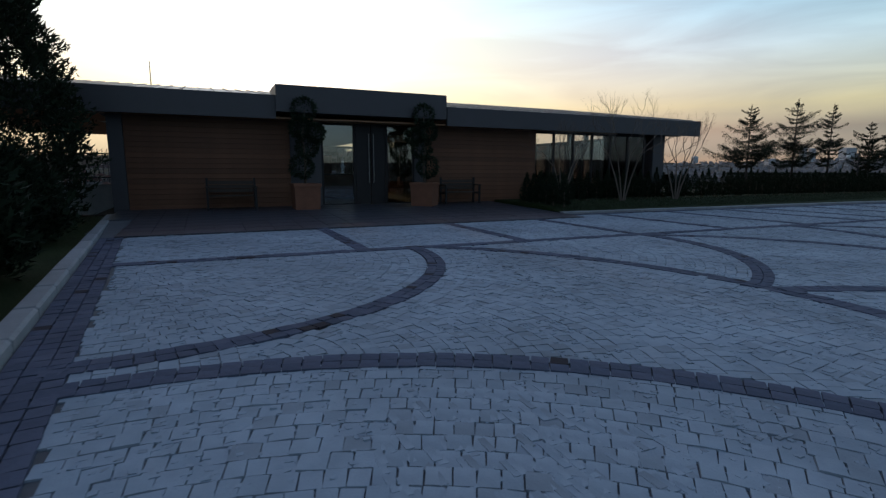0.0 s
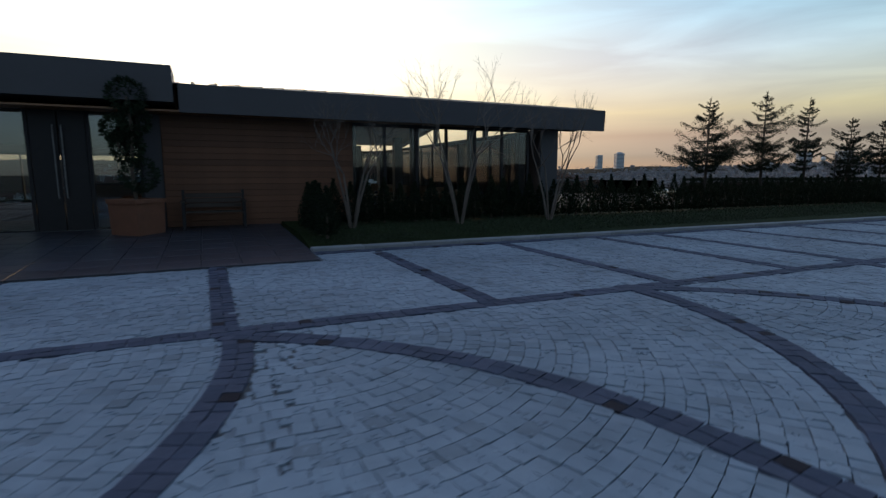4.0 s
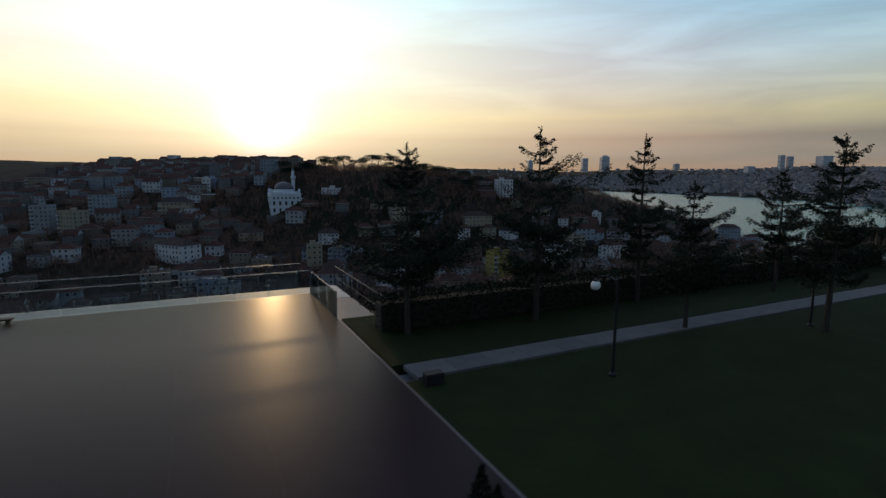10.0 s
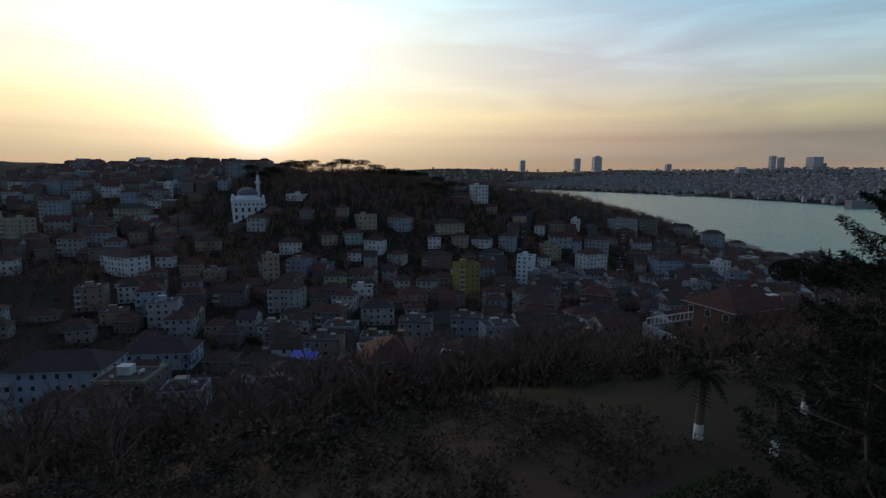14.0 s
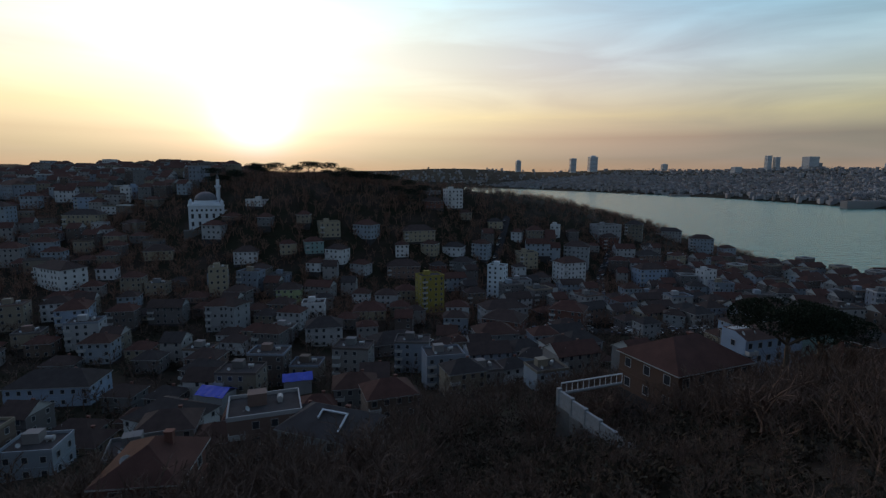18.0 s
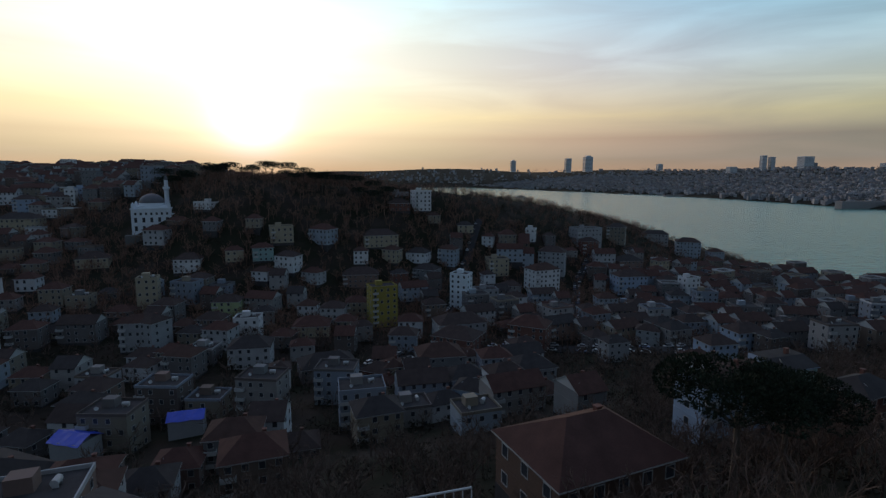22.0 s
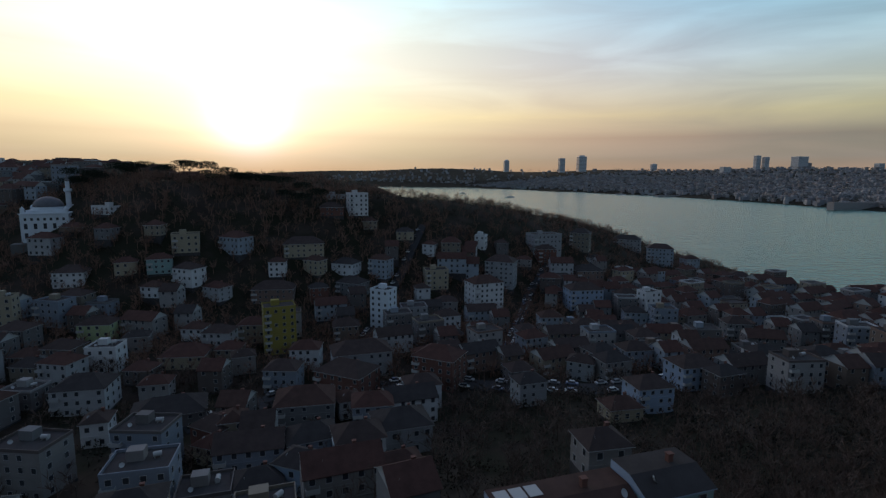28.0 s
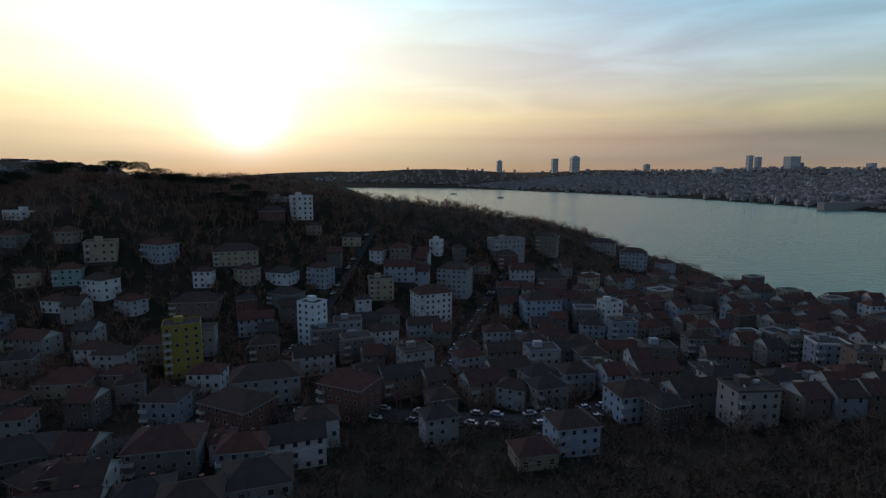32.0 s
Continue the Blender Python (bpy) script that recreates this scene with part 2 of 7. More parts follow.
M["brick"] = material("terracotta_brick_slip", (0.20, 0.085, 0.05), 0.85, vary=0.3, scale=2.5, bump=0.4, random_hue=0.25, island=True)
M["cladding"] = material("red_brown_board", (0.125, 0.056, 0.03), 0.7, vary=0.3, scale=1.5, bump=0.2, random_hue=0.22)
M["mortar"] = material("brick_mortar", (0.10, 0.06, 0.045), 0.95, vary=0.2, scale=4)
M["darkmetal"] = material("dark_metal", (0.014, 0.014, 0.017), 0.5, metal=0.0, spec=0.3, vary=0.15)
M["wood"] = material("brown_timber", (0.16, 0.085, 0.045), 0.6, vary=0.3, scale=3, bump=0.2)
M["stained"] = material("dark_stained_timber", (0.035, 0.024, 0.018), 0.6, vary=0.3, scale=4, bump=0.2)
M["soffit"] = material("oiled_timber_soffit", (0.30, 0.15, 0.07), 0.5, vary=0.25, scale=2, random_hue=0.2)
M["deck"] = material("polished_grey_terrace", (0.021, 0.016, 0.022), 0.33, vary=0.25, scale=0.3, fine=0.04, spec=0.043)
M["pale_stone"] = material("pale_stone_ledge", (0.3, 0.31, 0.3), 0.5, vary=0.12, scale=1.0)
M["path"] = material("path_slab", (0.12, 0.12, 0.122), 0.9, spec=0.2, vary=0.2, scale=2, bump=0.2, random_hue=0.12)
M["bark"] = material("bark", (0.09, 0.07, 0.055), 0.9, vary=0.35, scale=6, bump=0.6)
M["palebark"] = material("pale_smooth_bark", (0.12, 0.095, 0.08), 0.8, vary=0.3, scale=5, bump=0.3)
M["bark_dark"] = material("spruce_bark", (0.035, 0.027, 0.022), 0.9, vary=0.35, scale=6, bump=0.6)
M["needles"] = material("conifer_foliage", (0.012, 0.02, 0.011), 0.8, spec=0.2, vary=0.35, scale=1.5, random_hue=0.45, island=True)
M["thuja"] = material("thuja_foliage", (0.011, 0.02, 0.009), 0.8, spec=0.2, vary=0.35, scale=2.5, random_hue=0.45, island=True)
M["box_leaf"] = material("clipped_topiary_foliage", (0.013, 0.025, 0.012), 0.75, spec=0.2, vary=0.35, scale=4, random_hue=0.4, island=True)
M["scrub"] = material("scrub_foliage", (0.045, 0.038, 0.029), 0.9, spec=0.15, vary=0.4, scale=0.3, random_hue=0.5, island=True)
M["twig"] = material("bare_twigs", (0.105, 0.074, 0.062), 0.9, spec=0.15, vary=0.3, scale=0.3, random_hue=0.3, island=True)
# lit copy of the twigs: reddish glare on the far slope put into colour
M["glare_twig"] = material("far_twigs_with_glare", (0.19, 0.112, 0.085), 0.9, spec=0.15, vary=0.35, scale=0.3, random_hue=0.35, island=True)
M["terracotta"] = material("terracotta_planter", (0.17, 0.07, 0.04), 0.7, vary=0.2, scale=5, bump=0.1)
M["white"] = material("white_plaster", (0.52, 0.53, 0.55), 0.85, vary=0.12, scale=0.4, bump=0.1)
M["globe"] = material("opal_globe", (0.75, 0.75, 0.74), 0.3, vary=0.03)
M["facade"] = material("painted_plaster", (0.5, 0.5, 0.5), 0.88, vary=0.16, scale=0.25, palette=TOWN_WALLS)
M["far_facade"] = material("far_painted_plaster", (0.5, 0.5, 0.5), 0.88, vary=0.16, scale=0.25, palette=TOWN_WALLS, island=True)
M["rooftile"] = material("weathered_clay_roof", (0.16, 0.075, 0.05), 0.9, spec=0.2, vary=0.35, scale=0.5, bump=0.4, bump_scale=8, palette=[(0.058, 0.033, 0.028), (0.044, 0.032, 0.03), (0.066, 0.033, 0.028), (0.038, 0.034, 0.035), (0.05, 0.036, 0.034)])
M["flatroof"] = material("flat_roof_felt", (0.055, 0.052, 0.055), 0.95, spec=0.12, vary=0.3, scale=0.5)
M["winframe"] = material("white_window_frame", (0.36, 0.37, 0.38), 0.6, vary=0.05)
M["glass_dark"] = material("dark_window_glass", (0.04, 0.045, 0.055), 0.1, vary=0.1, spec=0.5)
M["yellow"] = material("mustard_plaster", (0.24, 0.2, 0.045), 0.85, vary=0.12, scale=0.3)
M["lime"] = material("pale_green_plaster", (0.3, 0.36, 0.2), 0.85, vary=0.12, scale=0.3)
M["skyblue"] = material("pale_blue_plaster", (0.25, 0.32, 0.43), 0.85, vary=0.12, scale=0.3)
M["teal"] = material("sea_green_plaster", (0.2, 0.31, 0.31), 0.85, vary=0.12, scale=0.3)
M["tan"] = material("tan_plaster", (0.29, 0.255, 0.19), 0.85, vary=0.12, scale=0.3)
M["greyw"] = material("grey_plaster", (0.25, 0.26, 0.28), 0.85, vary=0.15, scale=0.3)
M["brickred"] = material("red_brick_wall", (0.125, 0.056, 0.045), 0.9, vary=0.2, scale=0.5)
M["lead"] = material("lead_dome", (0.09, 0.09, 0.105), 0.6, vary=0.2, scale=0.6)
M["tarp"] = material("blue_tarpaulin", (0.02, 0.06, 0.45), 0.45, vary=0.15, scale=0.6, bump=0.3, bump_scale=3)
M["asphalt"] = material("asphalt", (0.042, 0.042, 0.046), 0.95, spec=0.1, vary=0.25, scale=0.6)
M["paint"] = material("car_paint", (0.5, 0.5, 0.5), 0.3, vary=0.02, palette=[(0.55, 0.56, 0.57), (0.6, 0.6, 0.6), (0.08, 0.08, 0.09), (0.3, 0.31, 0.33), (0.12, 0.15, 0.25)])
M["rubber"] = material("tyre_rubber", (0.02, 0.02, 0.02), 0.9, vary=0.1)
M["whitewash"] = material("whitewashed_trunk", (0.6, 0.6, 0.58), 0.9, vary=0.15, scale=4)
# aerial haze painted into these walls: a narrow range of bluish greys
M["hazed_wall"] = material("far_walls_haze_tint", (0.4, 0.4, 0.4), 0.9, vary=0.05, palette=[(0.27, 0.28, 0.31), (0.23, 0.24, 0.27), (0.33, 0.33, 0.35), (0.24, 0.21, 0.21), (0.2, 0.21, 0.24), (0.27, 0.26, 0.26)], island=True)
# distance haze put into the colour: woods paled towards blue-grey
M["hazed_tree"] = material("far_woods", (0.13, 0.14, 0.145), 0.95, vary=0.3, scale=0.01, random_hue=0.3, island=True)
# tower walls lightened to pale blue-grey to imitate the haze of distance
M["tower"] = material("far_tower_haze_tint", (0.5, 0.56, 0.62), 0.5, vary=0.1, scale=0.05)


def two_tone(m, other, scale, lo=0.45, hi=0.62):
    """Lets patches of another growth or surface lie in a material."""
    n, l = m.node_tree.nodes, m.node_tree.links
    p = n["Principled BSDF"]
    was = p.inputs["Base Color"].links[0].from_socket
    tc, no, mr, mix = n.new("ShaderNodeTexCoord"), n.new("ShaderNodeTexNoise"), n.new("ShaderNodeMapRange"), n.new("ShaderNodeMix")
    no.inputs["Scale"].default_value, no.inputs["Detail"].default_value = scale, 6.0
    mr.inputs["From Min"].default_value, mr.inputs["From Max"].default_value = lo, hi
    mix.data_type = "RGBA"
    mix.inputs["B"].default_value = (*other, 1)
    l.new(tc.outputs["Object"], no.inputs["Vector"])
    l.new(no.outputs["Fac"], mr.inputs["Value"])
    l.new(mr.outputs["Result"], mix.inputs["Factor"])
    l.new(was, mix.inputs["A"])
    l.new(mix.outputs["Result"], p.inputs["Base Color"])


two_tone(M["earth"], (0.021, 0.021, 0.014), 0.06, 0.38, 0.56)

# clear glass with a real reflection
def glass(name, tintc=(0.9, 0.93, 0.93), rough=0.0, ior=1.5):
    m = bpy.data.materials.new(name)
    m.use_nodes = True
    n, l = m.node_tree.nodes, m.node_tree.links
    n.remove(n["Principled BSDF"])
    mix, tr, gl, fr = n.new("ShaderNodeMixShader"), n.new("ShaderNodeBsdfTransparent"), n.new("ShaderNodeBsdfGlossy"), n.new("ShaderNodeFresnel")
    tr.inputs["Color"].default_value = (*tintc, 1)
    gl.inputs["Roughness"].default_value = rough
    fr.inputs["IOR"].default_value = ior
    l.new(fr.outputs["Fac"], mix.inputs["Fac"])
    l.new(tr.outputs["BSDF"], mix.inputs[1])
    l.new(gl.outputs["BSDF"], mix.inputs[2])
    l.new(mix.outputs["Shader"], n["Material Output"].inputs["Surface"])
    return m


M["glass"] = glass("clear_glass")
M["glass_tint"] = glass("coated_shopfront_glass", (0.66, 0.7, 0.7), ior=2.1)

# water with wind ripples
def water_material():
    m = bpy.data.materials.new("strait_water")
    m.use_nodes = True
    n, l = m.node_tree.nodes, m.node_tree.links
    p = n["Principled BSDF"]
    p.inputs["Base Color"].default_value = (0.08, 0.185, 0.15, 1)
    p.inputs["Roughness"].default_value = 0.22
    p.inputs["IOR"].default_value = 1.33
    p.inputs["Specular IOR Level"].default_value = 0.28
    tc, mp, no, b = n.new("ShaderNodeTexCoord"), n.new("ShaderNodeMapping"), n.new("ShaderNodeTexNoise"), n.new("ShaderNodeBump")
    mp.inputs["Scale"].default_value = (0.03, 0.09, 0.05)
    no.inputs["Scale"].default_value, no.inputs["Detail"].default_value = 1.6, 8.0
    b.inputs["Strength"].default_value, b.inputs["Distance"].default_value = 0.5, 3.0
    l.new(tc.outputs["Object"], mp.inputs["Vector"])
    l.new(mp.outputs["Vector"], no.inputs["Vector"])
    l.new(no.outputs["Fac"], b.inputs["Height"])
    l.new(b.outputs["Normal"], p.inputs["Normal"])
    return m


M["water"] = water_material()


# ---- mesh helpers ----
class Shape:
    """Collects faces, then becomes one mesh."""

    def __init__(self):
        self.v, self.f, self.m, self.mats = [], [], [], []

    def mat(self, material):
        if material not in self.mats:
            self.mats.append(material)
        self.k = self.mats.index(material)
        return self

    k = 0

    def face(self, pts):
        i = len(self.v)
        self.v.extend(pts)
        self.f.append(tuple(range(i, i + len(pts))))
        self.m.append(self.k)

    def box(self, x0, x1, y0, y1, z0, z1, taper=0.0):
        i, t = len(self.v), taper
        self.v += [(x0, y0, z0), (x1, y0, z0), (x1, y1, z0), (x0, y1, z0), (x0 + t, y0 + t, z1), (x1 - t, y0 + t, z1), (x1 - t, y1 - t, z1), (x0 + t, y1 - t, z1)]
        for q in ((3, 2, 1, 0), (4, 5, 6, 7), (0, 1, 5, 4), (1, 2, 6, 5), (2, 3, 7, 6), (3, 0, 4, 7)):
            self.f.append(tuple(i + a for a in q))
            self.m.append(self.k)
        return self

    def bevel_box(self, x0, x1, y0, y1, z0, z1, b=0.02):
        """A box with chamfered top and upright edges."""
        i = len(self.v)
        for z, s in ((z0, 0.0), (z1 - b, 0.0), (z1, b)):
            for x, y in ((x0 + b, y0 + s), (x1 - b, y0 + s), (x1 - s, y0 + b), (x1 - s, y1 - b), (x1 - b, y1 - s), (x0 + b, y1 - s), (x0 + s, y1 - b), (x0 + s, y0 + b)):
                self.v.append((x, y, z))
        for r in range(2):
            for a in range(8):
                c = (a + 1) % 8
                self.f.append((i + r * 8 + a, i + r * 8 + c, i + r * 8 + 8 + c, i + r * 8 + 8 + a))
                self.m.append(self.k)
        self.f += [tuple(i + 16 + a for a in range(8)), tuple(i + 7 - a for a in range(8))]
        self.m += [self.k, self.k]
        return self

    def tube(self, pts, radii, sides=6, cap=True):
        """A round bar along points, with a radius at each."""
        i, n = len(self.v), len(pts)
        pts = [Vector(p) for p in pts]
        for j, p in enumerate(pts):
            d = (pts[min(j + 1, n - 1)] - pts[max(j - 1, 0)])
            d = d.normalized() if d.length > 1e-6 else Vector((0, 0, 1))
            a = d.cross(Vector((0.31, 0.95, 0.05)) if abs(d.z) > 0.8 else Vector((0, 0, 1))).normalized()
            b = d.cross(a)
            for s in range(sides):
                w = 2 * math.pi * s / sides
                self.v.append(tuple(p + (a * math.cos(w) + b * math.sin(w)) * radii[j]))
        for j in range(n - 1):
            for s in range(sides):
                t = (s + 1) % sides
                self.f.append((i + j * sides + s, i + j * sides + t, i + (j + 1) * sides + t, i + (j + 1) * sides + s))
                self.m.append(self.k)
        if cap:
            self.f += [tuple(i + sides - 1 - s for s in range(sides)), tuple(i + (n - 1) * sides + s for s in range(sides))]
            self.m += [self.k, self.k]
        return self

    def lathe(self, rings, sides=16, cx=0.0, cy=0.0):
        """A turned body from (radius, height) pairs."""
        i = len(self.v)
        for r, z in rings:
            for s in range(sides):
                w = 2 * math.pi * s / sides
                self.v.append((cx + r * math.cos(w), cy + r * math.sin(w), z))
        for j in range(len(rings) - 1):
            for s in range(sides):
                t = (s + 1) % sides
                self.f.append((i + j * sides + s, i + j * sides + t, i + (j + 1) * sides + t, i + (j + 1) * sides + s))
                self.m.append(self.k)
        n = len(rings) - 1
        self.f += [tuple(i + sides - 1 - s for s in range(sides)), tuple(i + n * sides + s for s in range(sides))]
        self.m += [self.k, self.k]
        return self

    def leaves(self, centres, size, rng, normals=None, stretch=1.6):
        """A small crossed leaf spray at each centre."""
        c = np.asarray(centres, float)
        n = len(c)
        if not n:
            return self
        a = rng.normal(size=(n, 3)) if normals is None else np.asarray(normals) + rng.normal(size=(n, 3)) * 0.5
        a /= np.linalg.norm(a, axis=1, keepdims=True)
        b = np.cross(a, rng.normal(size=(n, 3)))
        b /= np.linalg.norm(b, axis=1, keepdims=True) + 1e-9
        s = (size * rng.uniform(0.6, 1.4, n))[:, None]
        q = np.stack([c - b * s * 0.5, c + a * s * stretch * 0.45 - b * s * 0.1, c + a * s * stretch, c + a * s * stretch * 0.4 + b * s * 0.5], 1).reshape(-1, 3)
        i = len(self.v)
        self.v.extend(map(tuple, q.tolist()))
        self.f.extend((i + 4 * k, i + 4 * k + 1, i + 4 * k + 2, i + 4 * k + 3) for k in range(n))
        self.m.extend([self.k] * n)
        return self

    def welded(self):
        """Joins corners that fall together."""
        seen, back, keep = {}, [], []
        for p in self.v:
            q = tuple(round(a, 4) for a in p)
            if q not in seen:
                seen[q] = len(keep)
                keep.append(p)
            back.append(seen[q])
        self.v = keep
        self.f = [tuple(back[a] for a in f) for f in self.f]
        return self

    def mesh(self, name, smooth=False):
        me = bpy.data.meshes.new(name)
        me.from_pydata(self.v, [], self.f)
        for x in self.mats:
            me.materials.append(x)
        me.polygons.foreach_set("material_index", self.m)
        if smooth:
            me.polygons.foreach_set("use_smooth", [True] * len(self.f))
        me.update()
        return me


def shape(mat):
    return Shape().mat(mat)


def thing(name, label, category, m=None, group="", kind=""):
    """The Empty that holds a thing's parts."""
    ob = new(name)
    ob.empty_display_size = 0.2
    ob.matrix_world = m or Matrix.Identity(4)
    return tagged(ob, label, category, group, kind)


def part(name, sh, parent, label="", smooth=False):
    ob = new(name, sh.mesh(name, smooth) if isinstance(sh, Shape) else sh)
    ob.parent = parent
    if label:
        ob["label"] = label
    return ob


def solo(name, sh, label, category, m=None, group="", kind="", smooth=False):
    """A thing or piece of the setting made of one mesh."""
    ob = new(name, sh.mesh(name, smooth) if isinstance(sh, Shape) else sh)
    ob.matrix_world = m or Matrix.Identity(4)
    return tagged(ob, label, category, group, kind)


# the site's own axes: u along the front of the restaurant, v away from the forecourt
SITE_TURN = 28.04
SITE = pose(0, 0, 0, 0, 0, SITE_TURN)


def at(u, v, z=0.0, turn=0.0):
    return SITE @ pose(u, v, z, 0, 0, turn)


def site_uv(x, y):
    c, s = math.cos(radians(SITE_TURN)), math.sin(radians(SITE_TURN))
    return x * c + y * s, -x * s + y * c


# ---- the land ----
SEA = -72.0


def step01(t):
    t = np.clip(t, 0.0, 1.0)
    return t * t * (3 - 2 * t)


def shore_x(y):
    """Where the near bank meets the water."""
    return np.where(y < 640, 384 - 0.45 * (y - 613) + 0.0007 * np.minimum(y - 613, 0) ** 2, 372 - 0.75 * np.minimum(y - 640, 1700))


def land(x, y):
    """Height of the ground: the terrace hill, the valley of houses, the wooded ridge and the far bank."""
    x, y = np.asarray(x, float), np.asarray(y, float)
    c, s = math.cos(radians(SITE_TURN)), math.sin(radians(SITE_TURN))
    u, v = x * c + y * s, -x * s + y * c
    d = np.hypot(np.maximum(v - 28.5, 0.0), np.maximum(u - 66, 0.0) * 0.29)
    low = -0.35 - 67.3 * (1 - np.exp(-(d / 101.6) ** 1.5))
    bank = step01((x - shore_x(y) + 150) / 220.0)
    low = low - 7.7 * bank * step01(d / 120.0) - 16.0 * step01((x - shore_x(y)) / 25.0)
    # the wooded ridge: bent lines with a height and a breadth along them
    a, b, c1, c2, c3, c4, c5 = (-900, 1000, 34, 248), (-244.5, 622, 14.9, 273), (-54.4, 445, 9.7, 81), (81.5, 494, -1.0, 76), (137, 556, -9.0, 100), (304, 754, -61.0, 105), (-40, 736, 11.4, 170)
    c6 = (222, 655, -29.0, 100)
    z = low
    for p, q in ((a, b), (b, c1), (c1, c2), (c2, c3), (c3, c6), (c6, c4), (c1, c5)):
        ex, ey = q[0] - p[0], q[1] - p[1]
        t = np.clip(((x - p[0]) * ex + (y - p[1]) * ey) / (ex * ex + ey * ey), 0, 1)
        dd = np.hypot(x - p[0] - t * ex, y - p[1] - t * ey)
        z = np.maximum(z, low + (p[2] + (q[2] - p[2]) * t - low) * np.exp(-(dd / (p[3] + (q[3] - p[3]) * t)) ** 2.11))
    # the far bank beyond the strait
    fx = x - np.interp(y, (600, 1472, 1754, 2402, 3102, 4150, 4350, 6000), (1560, 1310, 1240, 1165, 830, 210, -1900, -4000))
    away = np.clip(fx / 1500.0, 0, 1)
    roll = 14 * np.sin(x * 0.004 + 1.3) * np.sin(y * 0.0031)
    far = SEA - 6 + 9 * step01(fx / 12.0) + (135 + roll) * away ** 0.8
    z = np.where(fx > -40, far, z)
    z = z + 1.2 * np.sin(x * 0.07) * np.sin(y * 0.06 + 1) * step01(d / 40.0)
    return z


def grades(lo, hi, a, b, fine, grow=1.22):
    """Coordinates that lie close between a and b and grow apart outside."""
    mid = list(np.arange(a, b + 0.1, fine))
    out, st = [], fine
    p = b
    while p < hi:
        st *= grow
        p += st
        out.append(min(p, hi))
    low, st, p = [], fine, a
    while p > lo:
        st *= grow
        p -= st
        low.append(max(p, lo))
    return np.array(low[::-1] + mid + out)


gx, gy = grades(-4600, 4600, -460, 560, 9.0), grades(-4600, 4700, -60, 760, 9.0)
XX, YY = np.meshgrid(gx, gy)
ZZ = land(XX, YY)
nx, ny = len(gx), len(gy)
idx = np.arange(nx * ny).reshape(ny, nx)
quads = np.stack([idx[:-1, :-1], idx[:-1, 1:], idx[1:, 1:], idx[1:, :-1]], -1).reshape(-1, 4)
gm = bpy.data.meshes.new("ground")
gm.from_pydata(np.stack([XX, YY, ZZ], -1).reshape(-1, 3).tolist(), [], quads.tolist())
gm.polygons.foreach_set("use_smooth", [True] * len(quads))
gm.materials.append(M["earth"])
solo("ground", gm, "dark winter hillside of soil, scrub and dry grass", "ground", kind="structure")
solo("water", shape(M["water"]).box(-900, 4600, -4600, 4700, SEA - 2, SEA), "grey-green strait water with fine ripples", "water", kind="structure")


# ---- forecourt ----
KERB_V = 12.3
APRON_V, APRON_U = 11.55, 9.75
EAST_U = 33.2
WEST = lambda v: -1.24 - 0.085 * (v - 3.4)      # inner edge of the west kerb


def slab_of(mat, corners, z0, z1):
    """A flat prism over four corners."""
    sh = shape(mat)
    sh.face([(u, v, z1) for u, v in corners])
    sh.face([(u, v, z0) for u, v in corners[::-1]])
    for (a, b), (c, d) in zip(corners, corners[1:] + corners[:1]):
        sh.face([(a, b, z0), (c, d, z0), (c, d, z1), (a, b, z1)])
    return sh


solo("forecourt_bed", slab_of(M["bedding"], [(WEST(-9) - 0.1, -9.0), (EAST_U, -9.0), (EAST_U, 12.5), (WEST(12.5) - 0.1, 12.5)], -0.3, -0.012), "dark sandy bed under the stone setts", "paving bed", SITE, kind="structure")

# the arcs of dark setts: centre, radius, first and last angle (degrees)
ARCS = []
UPPER, SIDE, LOWER = [-0.85, 3.92, 8.6, 13.35, 18.1, 22.85, 27.6], [0.1, 6.15, 10.85, 15.6, 20.35, 25.1, 29.85], [-0.61, 4.25, 9.0, 13.75, 18.5, 23.25, 28.0]
UPPER_V, SIDE_V, LOWER_V = [7.95] + [7.62] * 6, [3.55] + [3.88] * 6, [-1.05] + [-1.62] * 6
UPPER_R, SIDE_R, LOWER_R = [4.0] + [4.28] + [4.25] * 5, [5.6] + [4.4] * 6, [4.6] + [5.32] * 6
for k in range(7):
    ARCS.append((UPPER[k], UPPER_V[k], UPPER_R[k], -63 if k else -92, 4))
    ARCS.append((SIDE[k], SIDE_V[k], SIDE_R[k], -25, 64 if k else 54))
    ARCS.append((LOWER[k], LOWER_V[k], LOWER_R[k], 20, 74 if k else 93))
BANDS = [2.3, 5.4, 8.12, 10.88, 13.6, 16.1, 17.85, 20.36, 22.9, 25.4, 27.85, 30.3, 32.8]
KERB = lambda u: 12.32 - 0.03 * (u - 17.0)      # the kerb runs slightly askew
LONG = lambda u: 7.86 - 0.03 * (u - 10.0)       # and so does the long band
BAND_HALF = 0.125


def band_distance(u, v):
    """Distance to the nearest line of dark setts."""
    best = np.abs(v - LONG(u))
    for b in BANDS:
        best = np.minimum(best, np.where(v > LONG(u), np.abs(u - b), 9.0))
    for cu, cv, r, a0, a1 in ARCS:
        ang = np.degrees(np.arctan2(v - cv, u - cu))
        inside = (ang > a0 - 1) & (ang < a1 + 1)
        best = np.minimum(best, np.where(inside & (v < LONG(u)), np.abs(np.hypot(u - cu, v - cv) - r), 9.0))
    best = np.minimum(best, np.abs(u - (WEST(v) + 0.2)) * 0.6)
    best = np.minimum(best, np.where(u > APRON_U, np.abs(v - (KERB(u) - 0.16)) * 0.8, 9.0))
    return best


